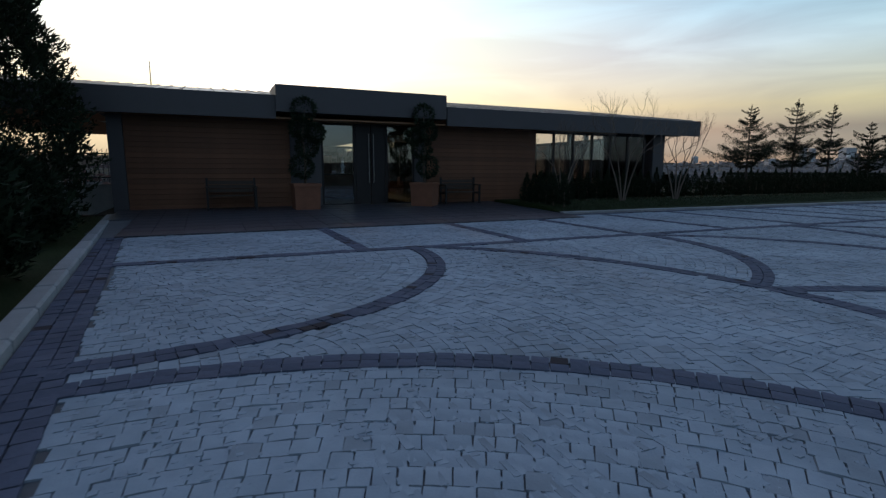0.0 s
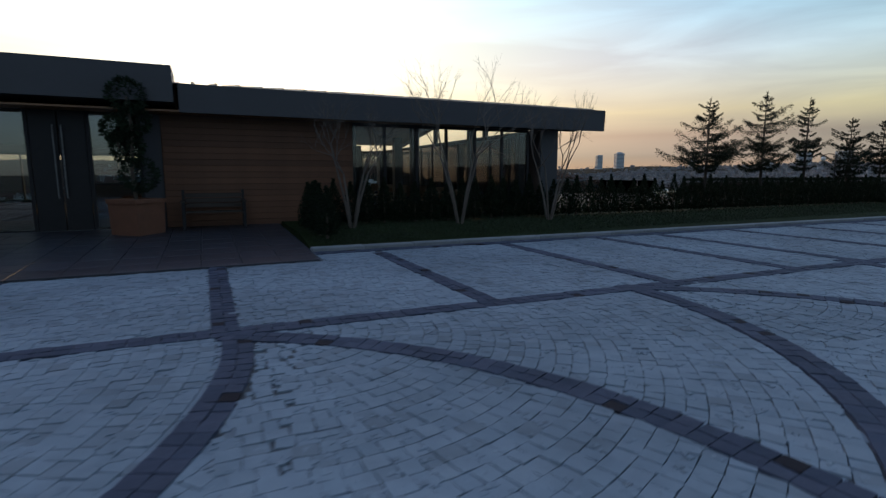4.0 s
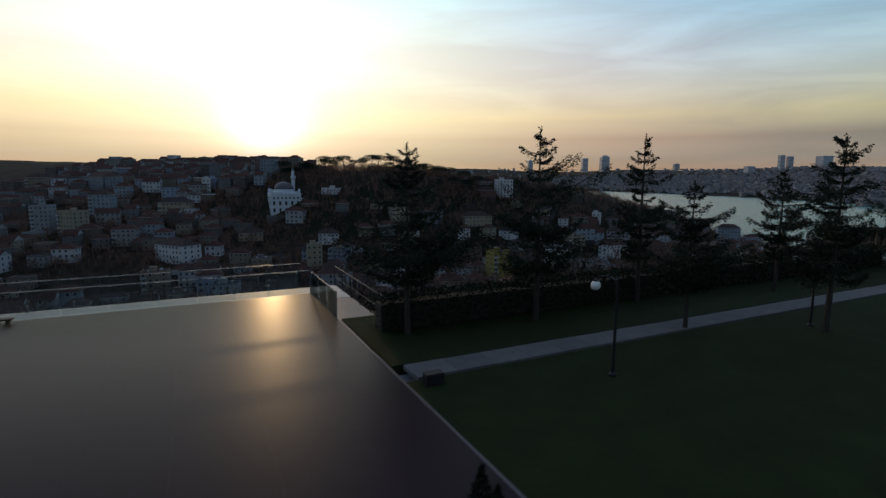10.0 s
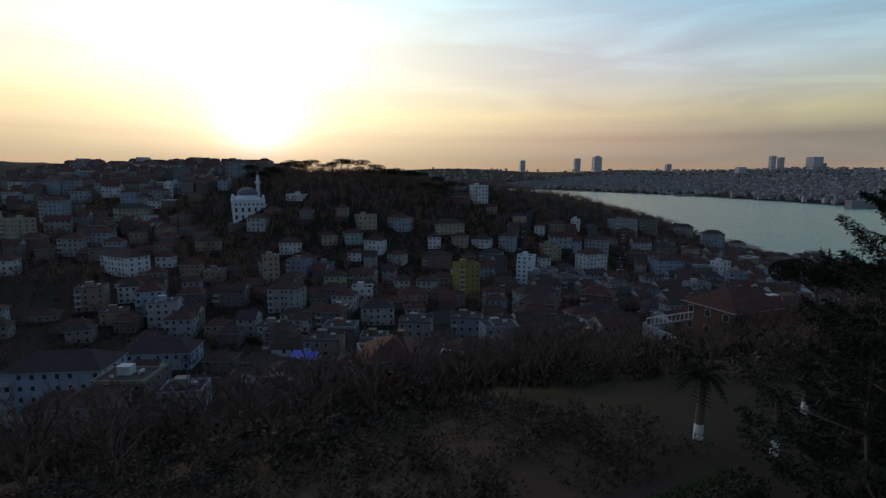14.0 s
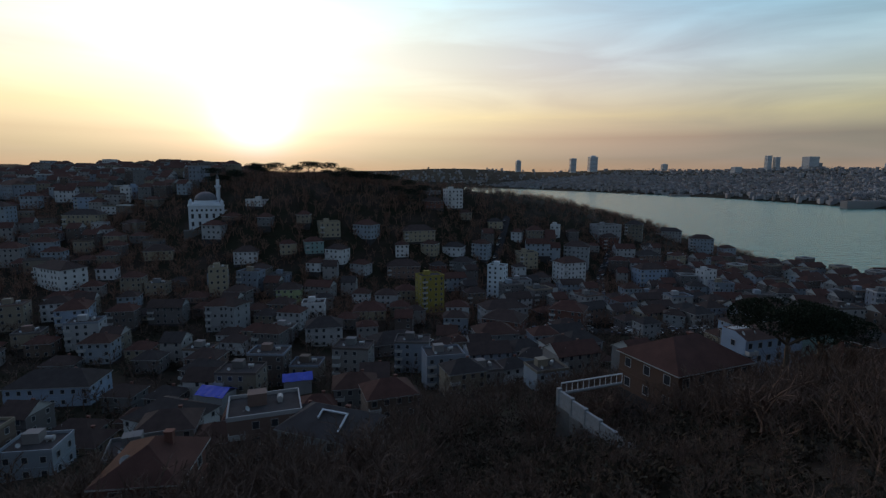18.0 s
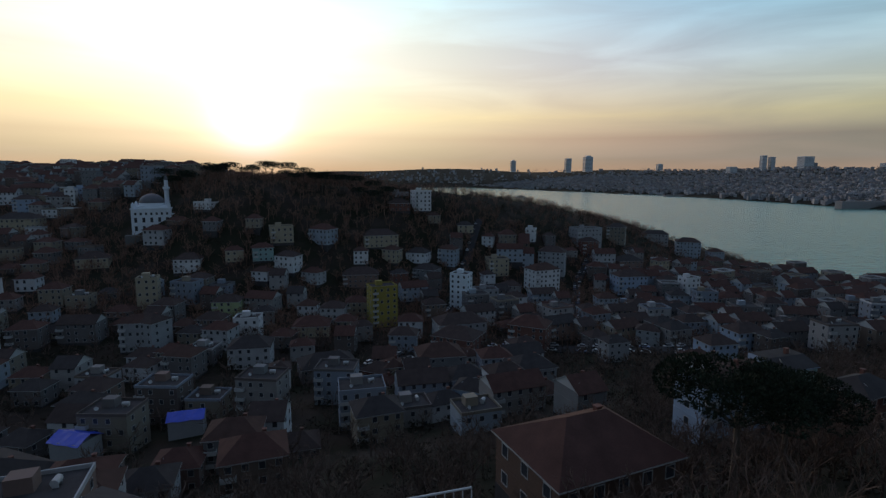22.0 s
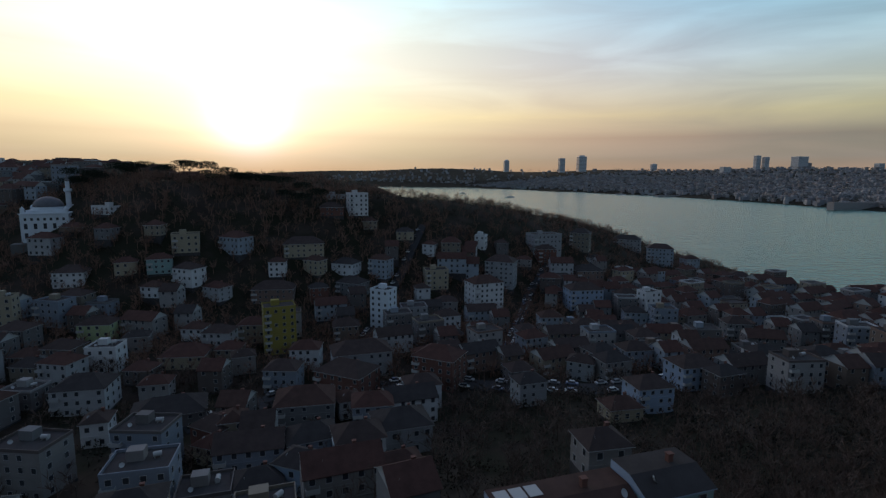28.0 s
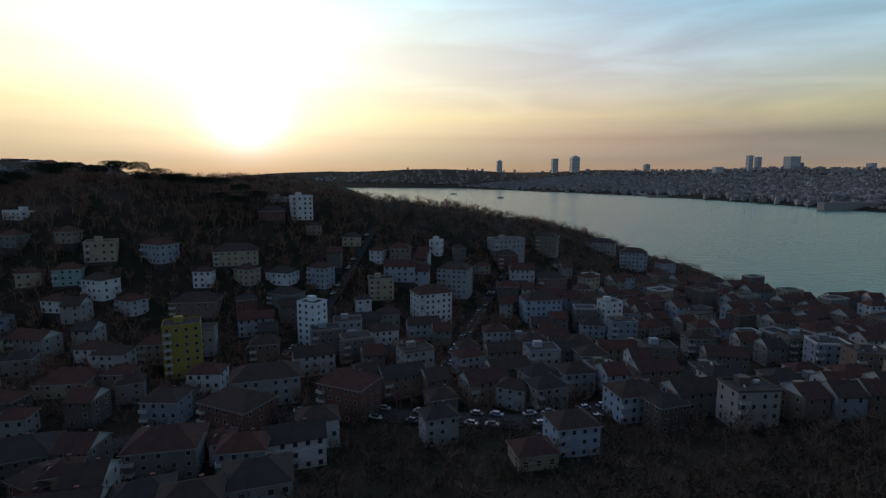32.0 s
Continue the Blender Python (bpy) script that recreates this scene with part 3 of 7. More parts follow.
def rows_straight(u0, u1, v0, v1, pitch, length, rng):
    """Running bond: centres, turn, length and depth."""
    out = []
    for r, v in enumerate(np.arange(v0, v1, pitch)):
        u = u0 + rng.uniform(0, length)
        while u < u1:
            w = length * rng.uniform(0.8, 1.25)
            out.append((u + w / 2, v, 0.0, w, pitch))
            u += w
    return out


def rows_arc(cu, cv, r0, r1, a0, a1, pitch, length, rng):
    out = []
    for r in np.arange(r0, r1, pitch):
        a = radians(a0) + rng.uniform(0, length / r)
        while a < radians(a1):
            w = length * rng.uniform(0.8, 1.25)
            m = a + w / 2 / r
            out.append((cu + r * math.cos(m), cv + r * math.sin(m), m + math.pi / 2, w, pitch))
            a += w / r
    return out


def zone(u, v):
    """Which laying pattern holds: 0 straight, 1 round the upper arcs, 2 round the side arcs, 3 the lower field."""
    z = 20 + np.searchsorted(SIDE, u - 0.2) - 1
    for k in range(7):
        z = np.where((np.hypot(u - UPPER[k], v - UPPER_V[k]) < UPPER_R[k]) & (u > UPPER[k] - 0.6), 10 + k, z)
    for k in range(7):
        z = np.where((np.hypot(u - LOWER[k], v - LOWER_V[k]) < LOWER_R[k]) & (u > LOWER[k] - 0.7), 30 + k, z)
    z = np.where((v < 0.0) & (z < 30), 3, z)
    return np.where(v >= LONG(u), 0, z)


rng = np.random.default_rng(5)
pale = []
pale += [("z", 0, q) for q in rows_straight(-2.0, EAST_U, LONG(EAST_U) + 0.1, KERB_V + 0.3, 0.125, 0.122, rng)]
pale += [("z", 3, q) for q in rows_straight(-1.6, EAST_U, -1.5, 3.9, 0.125, 0.122, rng)]
for k in range(7):
    pale += [("z", 10 + k, q) for q in rows_arc(UPPER[k], UPPER_V[k], 0.3, UPPER_R[k], -100, 8, 0.125, 0.122, rng)]
for k in range(7):
    pale += [("z", 30 + k, q) for q in rows_arc(LOWER[k], LOWER_V[k], 0.3, LOWER_R[k], -5, 120, 0.14, 0.115, rng)]
for k in range(-1, 7):
    pale += [("z", 20 + k, q) for q in rows_arc(SIDE[k] if k >= 0 else -3.6, SIDE_V[max(k, 0)], 0.3, 6.8, -75, 95, 0.125, 0.122, rng)]
P5 = np.array([q for _, _, q in pale])
PZ = np.array([z for _, z, _ in pale])
ok = (zone(P5[:, 0], P5[:, 1]) == PZ) & (band_distance(P5[:, 0], P5[:, 1]) > BAND_HALF - 0.03)
ok &= (P5[:, 0] > WEST(P5[:, 1]) + 0.4) & ~((P5[:, 1] > APRON_V - 0.05) & (P5[:, 0] < APRON_U)) & (P5[:, 1] < KERB(P5[:, 0]) - 0.3)
# setts that run on a little way below the next pattern, so that the seam stays closed
side = np.zeros(len(P5), bool)
for du, dv in ((0.13, 0), (-0.13, 0), (0, 0.13), (0, -0.13)):
    side |= zone(P5[:, 0] + du, P5[:, 1] + dv) == PZ
under = side & (zone(P5[:, 0], P5[:, 1]) != PZ) & (band_distance(P5[:, 0], P5[:, 1]) > BAND_HALF - 0.03)
under &= (P5[:, 0] > WEST(P5[:, 1]) + 0.4) & ~((P5[:, 1] > APRON_V - 0.05) & (P5[:, 0] < APRON_U)) & (P5[:, 1] < KERB(P5[:, 0]) - 0.3)
UNDER = P5[under]
P5 = P5[ok]

# closers where two laying patterns meet
CELL = 0.025
cover = np.zeros((int((EAST_U + 3) / CELL), int(16 / CELL)), bool)


def cells(rows, spread):
    out = []
    for a in np.linspace(-spread, spread, 5):
        for c in np.linspace(-spread, spread, 5):
            lx, ly = a * rows[:, 3] / 2, c * rows[:, 4] / 2
            u = rows[:, 0] + lx * np.cos(rows[:, 2]) - ly * np.sin(rows[:, 2])
            v = rows[:, 1] + lx * np.sin(rows[:, 2]) + ly * np.cos(rows[:, 2])
            out.append((np.clip(((u + 2.5) / CELL).astype(int), 0, cover.shape[0] - 1), np.clip(((v + 2.5) / CELL).astype(int), 0, cover.shape[1] - 1)))
    return out


for i_, j_ in cells(P5, 0.98):
    cover[i_, j_] = True
for pitch, length, share in ((0.12, 0.12, 0.3), (0.06, 0.065, 0.4), (0.036, 0.04, 0.5)):
    Q = np.array(rows_straight(-2.0, EAST_U, -1.5, KERB_V, pitch, length, rng))
    hitc = np.mean([cover[i_, j_] for i_, j_ in cells(Q, 0.9)], 0)
    okq = (hitc < share) & (band_distance(Q[:, 0], Q[:, 1]) > BAND_HALF + pitch * 0.42) & (Q[:, 0] > WEST(Q[:, 1]) + 0.44)
    okq &= ~((Q[:, 1] > APRON_V - 0.05) & (Q[:, 0] < APRON_U))
    Q = Q[okq]
    for i_, j_ in cells(Q, 0.98):
        cover[i_, j_] = True
    P5 = np.concatenate([P5, Q])

dark = []
for b in BANDS:
    for col in (-0.062, 0.062):
        for v in np.arange(LONG(b) + 0.18, (APRON_V if b < APRON_U else KERB_V - 0.3), 0.13):
            dark.append((b + col, v, math.pi / 2, 0.1292, 0.1232))
for row in (-0.062, 0.062):
    for u in np.arange(-1.3, EAST_U, 0.13):
        dark.append((u, LONG(u) + row, -0.03, 0.1292, 0.1232))
for u in np.arange(APRON_U, EAST_U, 0.14):
    for row in (0.08, 0.21):
        dark.append((u, KERB(u) - row, -0.03, 0.1392, 0.1292))
for v in np.arange(-1.5, APRON_V, 0.14):
    for col in (0.07, 0.2, 0.33):
        dark.append((WEST(v) + col, v, math.pi / 2 + 0.085, 0.136, 0.125))
for cu, cv, r, a0, a1 in ARCS:
    for off in (-0.062, 0.062):
        for a in np.arange(radians(a0), radians(a1), 0.13 / r):
            dark.append((cu + (r + off) * math.cos(a), cv + (r + off) * math.sin(a), a + math.pi / 2, 0.1292, 0.1232))
D5 = np.array(dark)
D5 = D5[(D5[:, 0] > WEST(D5[:, 1])) & (D5[:, 0] < EAST_U) & (D5[:, 1] < KERB(D5[:, 0]))]


def setts_mesh(rows, name, mat, seed, lift=0.0):
    """Rough-hewn setts, each a small frustum of its own, in one mesh."""
    g = np.random.default_rng(seed)
    n = len(rows)
    a = rows[:, 2] + g.normal(0, 0.035, n)
    hw, hd = rows[:, 3] / 2 - 0.0012, rows[:, 4] / 2 - 0.0012
    ca, sa = np.cos(a), np.sin(a)
    vs = np.zeros((n, 8, 3))
    top = lift + g.normal(0, 0.002, n)
    for j, (sx, sy) in enumerate(((-1, -1), (1, -1), (1, 1), (-1, 1))):
        for lvl, (inset, z) in enumerate(((0.0, -0.04), (0.002, 0.0))):
            jit = g.normal(0, 0.002, (n, 2)) if lvl else 0
            lx, ly = sx * (hw - inset), sy * (hd - inset)
            vs[:, lvl * 4 + j, 0] = rows[:, 0] + lx * ca - ly * sa
            vs[:, lvl * 4 + j, 1] = rows[:, 1] + lx * sa + ly * ca
            if lvl:
                vs[:, 4 + j, :2] += jit
            vs[:, lvl * 4 + j, 2] = z if not lvl else top + g.normal(0, 0.002, n)
    base = (np.arange(n) * 8)[:, None, None]
    quad = np.array([(4, 5, 6, 7), (0, 1, 5, 4), (1, 2, 6, 5), (2, 3, 7, 6), (3, 0, 4, 7)])[None]
    me = bpy.data.meshes.new(name)
    me.from_pydata(vs.reshape(-1, 3).tolist(), [], (base + quad).reshape(-1, 4).tolist())
    me.materials.append(mat)
    return me


def near_stretch(r):
    """The stretch of paving at the foot of the forecourt, by the west kerb."""
    return np.hypot(r[:, 0] - 1.3, r[:, 1] - 1.9)


order = np.argsort(near_stretch(P5))
NEAR_PALE, FAR_PALE = P5[order[:290]], P5[order[290:]]
order = np.argsort(near_stretch(D5))
NEAR_DARK, FAR_DARK = D5[order[:120]], D5[order[120:]]
pave = thing("pavement", "pale grey granite sett paving with dark bands and arcs", "paving", SITE, kind="structure")
o = part("pale_setts", setts_mesh(FAR_PALE, "pale_setts", M["sett"], 1), pave)
o["kind"] = "stuff"
o = part("pale_setts", setts_mesh(UNDER, "pale_setts", M["sett"], 3, -0.007), pave)
o["kind"] = "stuff"
o = part("dark_setts", setts_mesh(FAR_DARK, "dark_setts", M["sett_dark"], 2, 0.009), pave)
o["kind"] = "stuff"

# kerbs
kerb_w = thing("kerb", "pale concrete kerb along the planted edge of the forecourt", "kerb", SITE, kind="structure")
kerb_s = thing("kerb", "pale concrete kerb between the setts and the lawn", "kerb", SITE, kind="structure")
stone = shape(M["kerb"]).bevel_box(-0.4985, 0.4985, -0.1, 0.1, -0.3, 0.08, 0.02).mesh("kerb_stone")
stone_w = shape(M["kerb"]).bevel_box(-0.495, 0.495, -0.1, 0.1, -0.3, 0.10, 0.025).mesh("kerb_stone")
for k in range(19):
    v = -2.0 + k
    o = part("kerb_stone", stone_w, kerb_w)
    o.matrix_basis = pose(WEST(v) - 0.11, v, random.uniform(-0.006, 0.006), 0, 0, 94.9)
for k in range(24):
    o = part("kerb_stone", stone, kerb_s)
    o.matrix_basis = pose(APRON_U + 0.5 + k, KERB(APRON_U + 0.5 + k) + 0.1, random.uniform(-0.004, 0.004), 0, 0, -1.72)
for k in range(12):
    o = part("kerb_stone", stone, kerb_s)
    o.matrix_basis = pose(EAST_U + 0.15, KERB_V - 0.5 - k, 0, 0, 0, 90)

# entrance apron of dark slabs
apron = thing("apron", "dark slate slab apron before the entrance", "paving", SITE, kind="structure")
bed = shape(M["bedding"])
bed.face([(-2.3, APRON_V, 0.0), (APRON_U, APRON_V, 0.0), (APRON_U, 17.0, 0.15), (-2.3, 17.0, 0.15)])
bed.face([(APRON_U, APRON_V, -0.2), (APRON_U, 17.0, -0.2), (APRON_U, 17.0, 0.15), (APRON_U, APRON_V, 0.0)])
part("base", bed, apron)
slabs = [shape(M["apron"]).bevel_box(-0.297, 0.297, -0.297, 0.297, 0.0, 0.035, 0.006).mesh("slab") for _ in range(1)]
for i in range(20):
    for j in range(9):
        u, v = -2.0 + 0.6 * i, APRON_V + 0.3 + 0.6 * j
        if u < APRON_U - 0.2 and u > WEST(v) + 0.2:
            o = part("slab", slabs[0], apron)
            o.matrix_basis = pose(u, v, (v - APRON_V) * 0.0275 - 0.012 + random.uniform(-0.0015, 0.0015), 1.58)

# lawns
lawn_front = shape(M["lawn"])
for v0, v1, z0, z1 in ((KERB_V + 0.3, 13.9, 0.07, 0.24), (13.9, 16.66, 0.24, 0.24)):
    w0, w1 = (KERB(APRON_U) + 0.2, KERB(34.4) + 0.2) if v0 < 13 else (v0, v0)
    lawn_front.face([(APRON_U, w0, z0), (34.4, w1, z0), (34.4, v1, z1), (APRON_U, v1, z1)])
    lawn_front.face([(APRON_U, v1, -0.3), (APRON_U, w0, -0.3), (APRON_U, w0, z0), (APRON_U, v1, z1)])
    lawn_front.face([(34.4, w1, -0.3), (34.4, v1, -0.3), (34.4, v1, z1), (34.4, w1, z0)])
solo("lawn", lawn_front, "short dark green lawn before the glass front", "lawn", SITE, kind="structure")
solo("lawn", shape(M["lawn"]).box(34.4, 70.0, -10.0, 22.55, -0.4, 0.0).box(36.0, 70.0, 23.75, 29.0, -0.5, 0.0), "dark green lawn on the terrace garden", "lawn", SITE, kind="structure")
solo("lawn", slab_of(M["lawn"], [(-14.0, -10.0), (WEST(-10) - 0.19, -10.0), (WEST(16.9) - 0.19, 16.9), (-14.0, 16.9)], -0.4, 0.02), "dark planted verge west of the forecourt", "lawn", SITE, kind="structure")
path = thing("garden_path", "pale stone slab path through the terrace garden", "path", SITE, kind="structure")
pslab = shape(M["path"]).bevel_box(-0.597, 0.597, -0.5, 0.5, -0.1, 0.03, 0.006).mesh("slab")
for k in range(28):
    o = part("slab", pslab, path)
    o.matrix_basis = pose(36.9 + 1.2 * k, 23.15, random.uniform(-0.004, 0.004), 0, 0, random.uniform(-0.6, 0.6))

# ---- restaurant ----
EAVE_V, WALL_V, BACK_V, RIDGE_V, FAR_EAVE = 16.25, 17.0, 34.6, 25.9, 35.6
ROOF_W, ROOF_E, END_U = -9.0, 19.9, 18.2
EAVE_Z, FASCIA, RIDGE_Z = 3.44, 0.62, 4.9
rest = thing("restaurant", "low brick and glass restaurant with a dark metal eave", "building", SITE)
part("fascia", shape(M["fascia"]).box(ROOF_W, 1.98, EAVE_V, EAVE_V + 0.12, EAVE_Z - FASCIA, EAVE_Z + 0.06), rest, "long anthracite metal fascia")
part("fascia", shape(M["fascia"]).box(7.6, ROOF_E, EAVE_V, EAVE_V + 0.12, EAVE_Z - FASCIA, EAVE_Z + 0.01), rest, "long anthracite metal fascia")
b = shape(M["fascia"]).box(1.98, 7.5, EAVE_V - 0.14, EAVE_V + 1.2, EAVE_Z - 0.42, EAVE_Z + 0.36)
part("entrance_fascia", b, rest, "raised anthracite fascia over the entrance")
part("soffit", shape(M["soffit"]).box(ROOF_W, END_U, EAVE_V + 0.12, WALL_V + 0.1, EAVE_Z - FASCIA + 0.02, EAVE_Z - FASCIA + 0.06), rest, "oiled timber soffit")
# pitched roof in two slopes with standing seams, open gable to the east
r = shape(M["roofmetal"])
for v0, v1, z0, z1 in ((EAVE_V + 0.0, RIDGE_V, EAVE_Z + 0.0, RIDGE_Z), (RIDGE_V, FAR_EAVE, RIDGE_Z, EAVE_Z)):
    r.face([(ROOF_W, v0, z0 + 0.012), (ROOF_E, v0, z0 + 0.012), (ROOF_E, v1, z1 + 0.012), (ROOF_W, v1, z1 + 0.012)])
part("roof", r, rest, "pale zinc standing-seam roof")
under = shape(M["soffit"])
for v0, v1, z0, z1 in ((EAVE_V + 0.1, RIDGE_V, EAVE_Z - 0.12, RIDGE_Z - 0.14), (RIDGE_V, FAR_EAVE, RIDGE_Z - 0.14, EAVE_Z - 0.12)):
    under.face([(ROOF_W, v1, z1), (ROOF_E - 0.05, v1, z1), (ROOF_E - 0.05, v0, z0), (ROOF_W, v0, z0)])
part("roof_lining", under, rest, "warm timber boarding under the roof")
seam = shape(M["roofmetal"])
L, H = RIDGE_V - EAVE_V, RIDGE_Z - EAVE_Z
for x in (-0.018, 0.018):
    seam.face([(x, 0, 0), (x, L, H), (x, L, H + 0.05), (x, 0, 0.05)])
seam.face([(-0.018, 0, 0.05), (0.018, 0, 0.05), (0.018, L, H + 0.05), (-0.018, L, H + 0.05)])
seam_me = seam.mesh("roof_seam")
for k in range(57):
    o = part("roof_seam", seam_me, rest)
    o.matrix_basis = pose(ROOF_W + 0.4 + 0.5 * k, EAVE_V + 0.01, EAVE_Z + 0.01)
gable = shape(M["soffit"])
for v0, z0, v1, z1 in ((EAVE_V, EAVE_Z, RIDGE_V, RIDGE_Z), (RIDGE_V, RIDGE_Z, FAR_EAVE, EAVE_Z)):
    i = len(gable.v)
    lo0 = 0.62 if v0 == EAVE_V else 0.34
    for uu in (ROOF_E - 0.06, ROOF_E + 0.02):
        gable.v += [(uu, v0, z0 - 0.34), (uu, v1, z1 - 0.34), (uu, v1, z1 + 0.03), (uu, v0, z0 + 0.03)]
    for q in ((0, 1, 2, 3), (4, 5, 6, 7), (0, 1, 5, 4), (3, 2, 6, 7), (0, 3, 7, 4), (1, 2, 6, 5)):
        gable.f.append(tuple(i + a for a in q))
        gable.m.append(gable.k)
part("bargeboard", gable, rest, "timber bargeboards of the open gable")
# brick front walls
for u0, u1 in ((-2.05, 2.45), (7.15, 11.75)):
    wall = part("wall", shape(M["mortar"]).box(u0, u1, WALL_V, WALL_V + 0.3, 0.0, EAVE_Z - FASCIA + 0.1), rest, "wall clad in red-brown horizontal boards")
    board = shape(M["cladding"]).bevel_box(u0 + 0.01, u1 - 0.01, WALL_V - 0.022, WALL_V - 0.001, 0.0, 0.142, 0.008).mesh("board")
    for k in range(18):
        o = part("board", board, wall)
        o.location = (0, random.uniform(-0.003, 0.003), 0.16 + 0.15 * k)
part("end_pier", shape(M["fascia"]).box(-2.42, -2.05, WALL_V - 0.12, WALL_V + 0.4, 0, EAVE_Z - FASCIA + 0.1), rest, "dark pier at the end of the wall")
part("back_wall", shape(M["fascia"]).box(-2.75, 8.0, BACK_V, BACK_V + 0.2, 2.55, EAVE_Z), rest)
part("floor_slab", shape(M["inner_floor"]).box(-2.9, END_U + 0.1, WALL_V + 0.0, BACK_V + 0.2, -0.3, 0.06), rest, "dark polished interior floor")


# ---- glazing, columns and doors of the restaurant ----
HEAD_Z = EAVE_Z - FASCIA + 0.08


def glazed(u0, v0, u1, v1, panes, name="glass_wall", z0=0.1, z1=HEAD_Z, mat="glass"):
    """A run of upright panes between mullions, as one part with its pieces under it."""
    length = math.hypot(u1 - u0, v1 - v0)
    turn = math.degrees(math.atan2(v1 - v0, u1 - u0))
    rail = part(name, shape(M["darkmetal"]).box(0, length, -0.04, 0.04, 0, 0.12).box(0, length, -0.04, 0.04, z1 - z0 - 0.14, z1 - z0), rest, "dark framed full-height glazing")
    rail.matrix_basis = pose(u0, v0, z0, 0, 0, turn)
    w = length / panes
    mull = shape(M["darkmetal"]).box(-0.035, 0.035, -0.05, 0.05, 0.12, z1 - z0 - 0.14).mesh("mullion")
    pane = shape(M[mat]).box(0.035, w - 0.035, -0.005, 0.005, 0.12, z1 - z0 - 0.14).mesh("pane")
    for k in range(panes + 1):
        o = part("mullion", mull, rail)
        o.location = (k * w, 0, 0)
        if k < panes:
            o = part("pane", pane, rail)
            o.location = (k * w, 0, 0)
            o.visible_shadow = False


glazed(11.75, WALL_V + 0.15, 17.55, WALL_V + 0.15, 6)
front_post = shape(M["darkmetal"]).bevel_box(-0.12, 0.12, -0.1, 0.1, 0.1, HEAD_Z, 0.01).mesh("front_post")
for u in (11.8, 13.7, 15.6, 17.4):
    o = part("front_post", front_post, rest, "broad dark post between panes")
    o.location = (u, WALL_V + 0.32, 0)
glazed(END_U - 0.05, WALL_V + 0.75, END_U - 0.05, BACK_V, 12)
glazed(8.0, BACK_V, END_U - 0.1, BACK_V, 9)
glazed(-2.75, BACK_V, 8.0, BACK_V, 8, z1=2.55)
column = shape(M["fascia"]).bevel_box(-0.34, 0.34, -0.34, 0.34, 0.0, HEAD_Z - 0.1, 0.015).mesh("column")
for u, v in ((18.32, 17.35), (18.32, BACK_V - 0.3)):
    o = part("column", column, rest, "square dark corner column")
    o.location = (u, v, 0.1)
post = shape(M["darkmetal"]).bevel_box(-0.1, 0.1, -0.1, 0.1, 0.0, 3.9, 0.01).mesh("post")
for u, v, h in ((19.4, 23.2, 4.05), (19.4, 28.6, 4.1)):
    o = part("post", post, rest, "slim dark post under the gable")
    o.location = (u, v, 0.05)
part("ceiling", shape(M["darkmetal"]).box(-2.7, 8.0, WALL_V + 0.3, BACK_V, HEAD_Z, HEAD_Z + 0.08), rest, "dark flat interior ceiling")
part("west_wall", shape(M["mortar"]).box(-2.4, -2.15, WALL_V + 0.4, BACK_V - 0.05, 0.06, HEAD_Z), rest)
part("gutter", shape(M["darkmetal"]).tube([(15.5, EAVE_V + 0.3, HEAD_Z - 0.06), (18.9, EAVE_V + 0.3, HEAD_Z - 0.06), (19.2, EAVE_V + 0.3, HEAD_Z)], [0.05] * 3, 8), rest, "dark rain pipe under the eave")
part("aerial", shape(M["darkmetal"]).tube([(-1.6, 21.5, 4.1), (-1.6, 21.5, 5.1)], [0.02, 0.012], 5), rest, "thin roof aerial")
# inner columns that show against the light
inner = shape(M["fascia"]).box(-0.16, 0.16, -0.16, 0.16, 0.06, HEAD_Z).mesh("inner_column")
for u in (9.6, 12.4, 15.2):
    for v in (23.0, 29.0):
        o = part("inner_column", inner, rest, "dark inner column")
        o.location = (u, v, 0)
# railing on a low wall beyond the west end
side_fence = thing("metal_fence", "dark metal fence on a low rendered wall beside the restaurant", "fence", SITE)
part("low_wall", shape(M["kerb"]).bevel_box(-8.5, -2.9, 21.9, 22.1, -0.3, 0.8, 0.02), side_fence, "low pale rendered wall")
for z in (1.0, 1.85):
    part("rail", shape(M["darkmetal"]).box(-8.5, -2.9, 21.98, 22.02, z, z + 0.05), side_fence)
for k in range(6):
    part("post", shape(M["darkmetal"]).bevel_box(-8.4 + 1.05 * k, -8.32 + 1.05 * k, 21.96, 22.04, 0.8, 2.3, 0.01), side_fence)
bar_mesh = shape(M["darkmetal"]).box(-0.01, 0.01, -0.01, 0.01, 0.85, 2.05).mesh("bar")
for k in range(36):
    o = part("bar", bar_mesh, side_fence)
    o.location = (-8.3 + 0.15 * k, 22.0, 0)
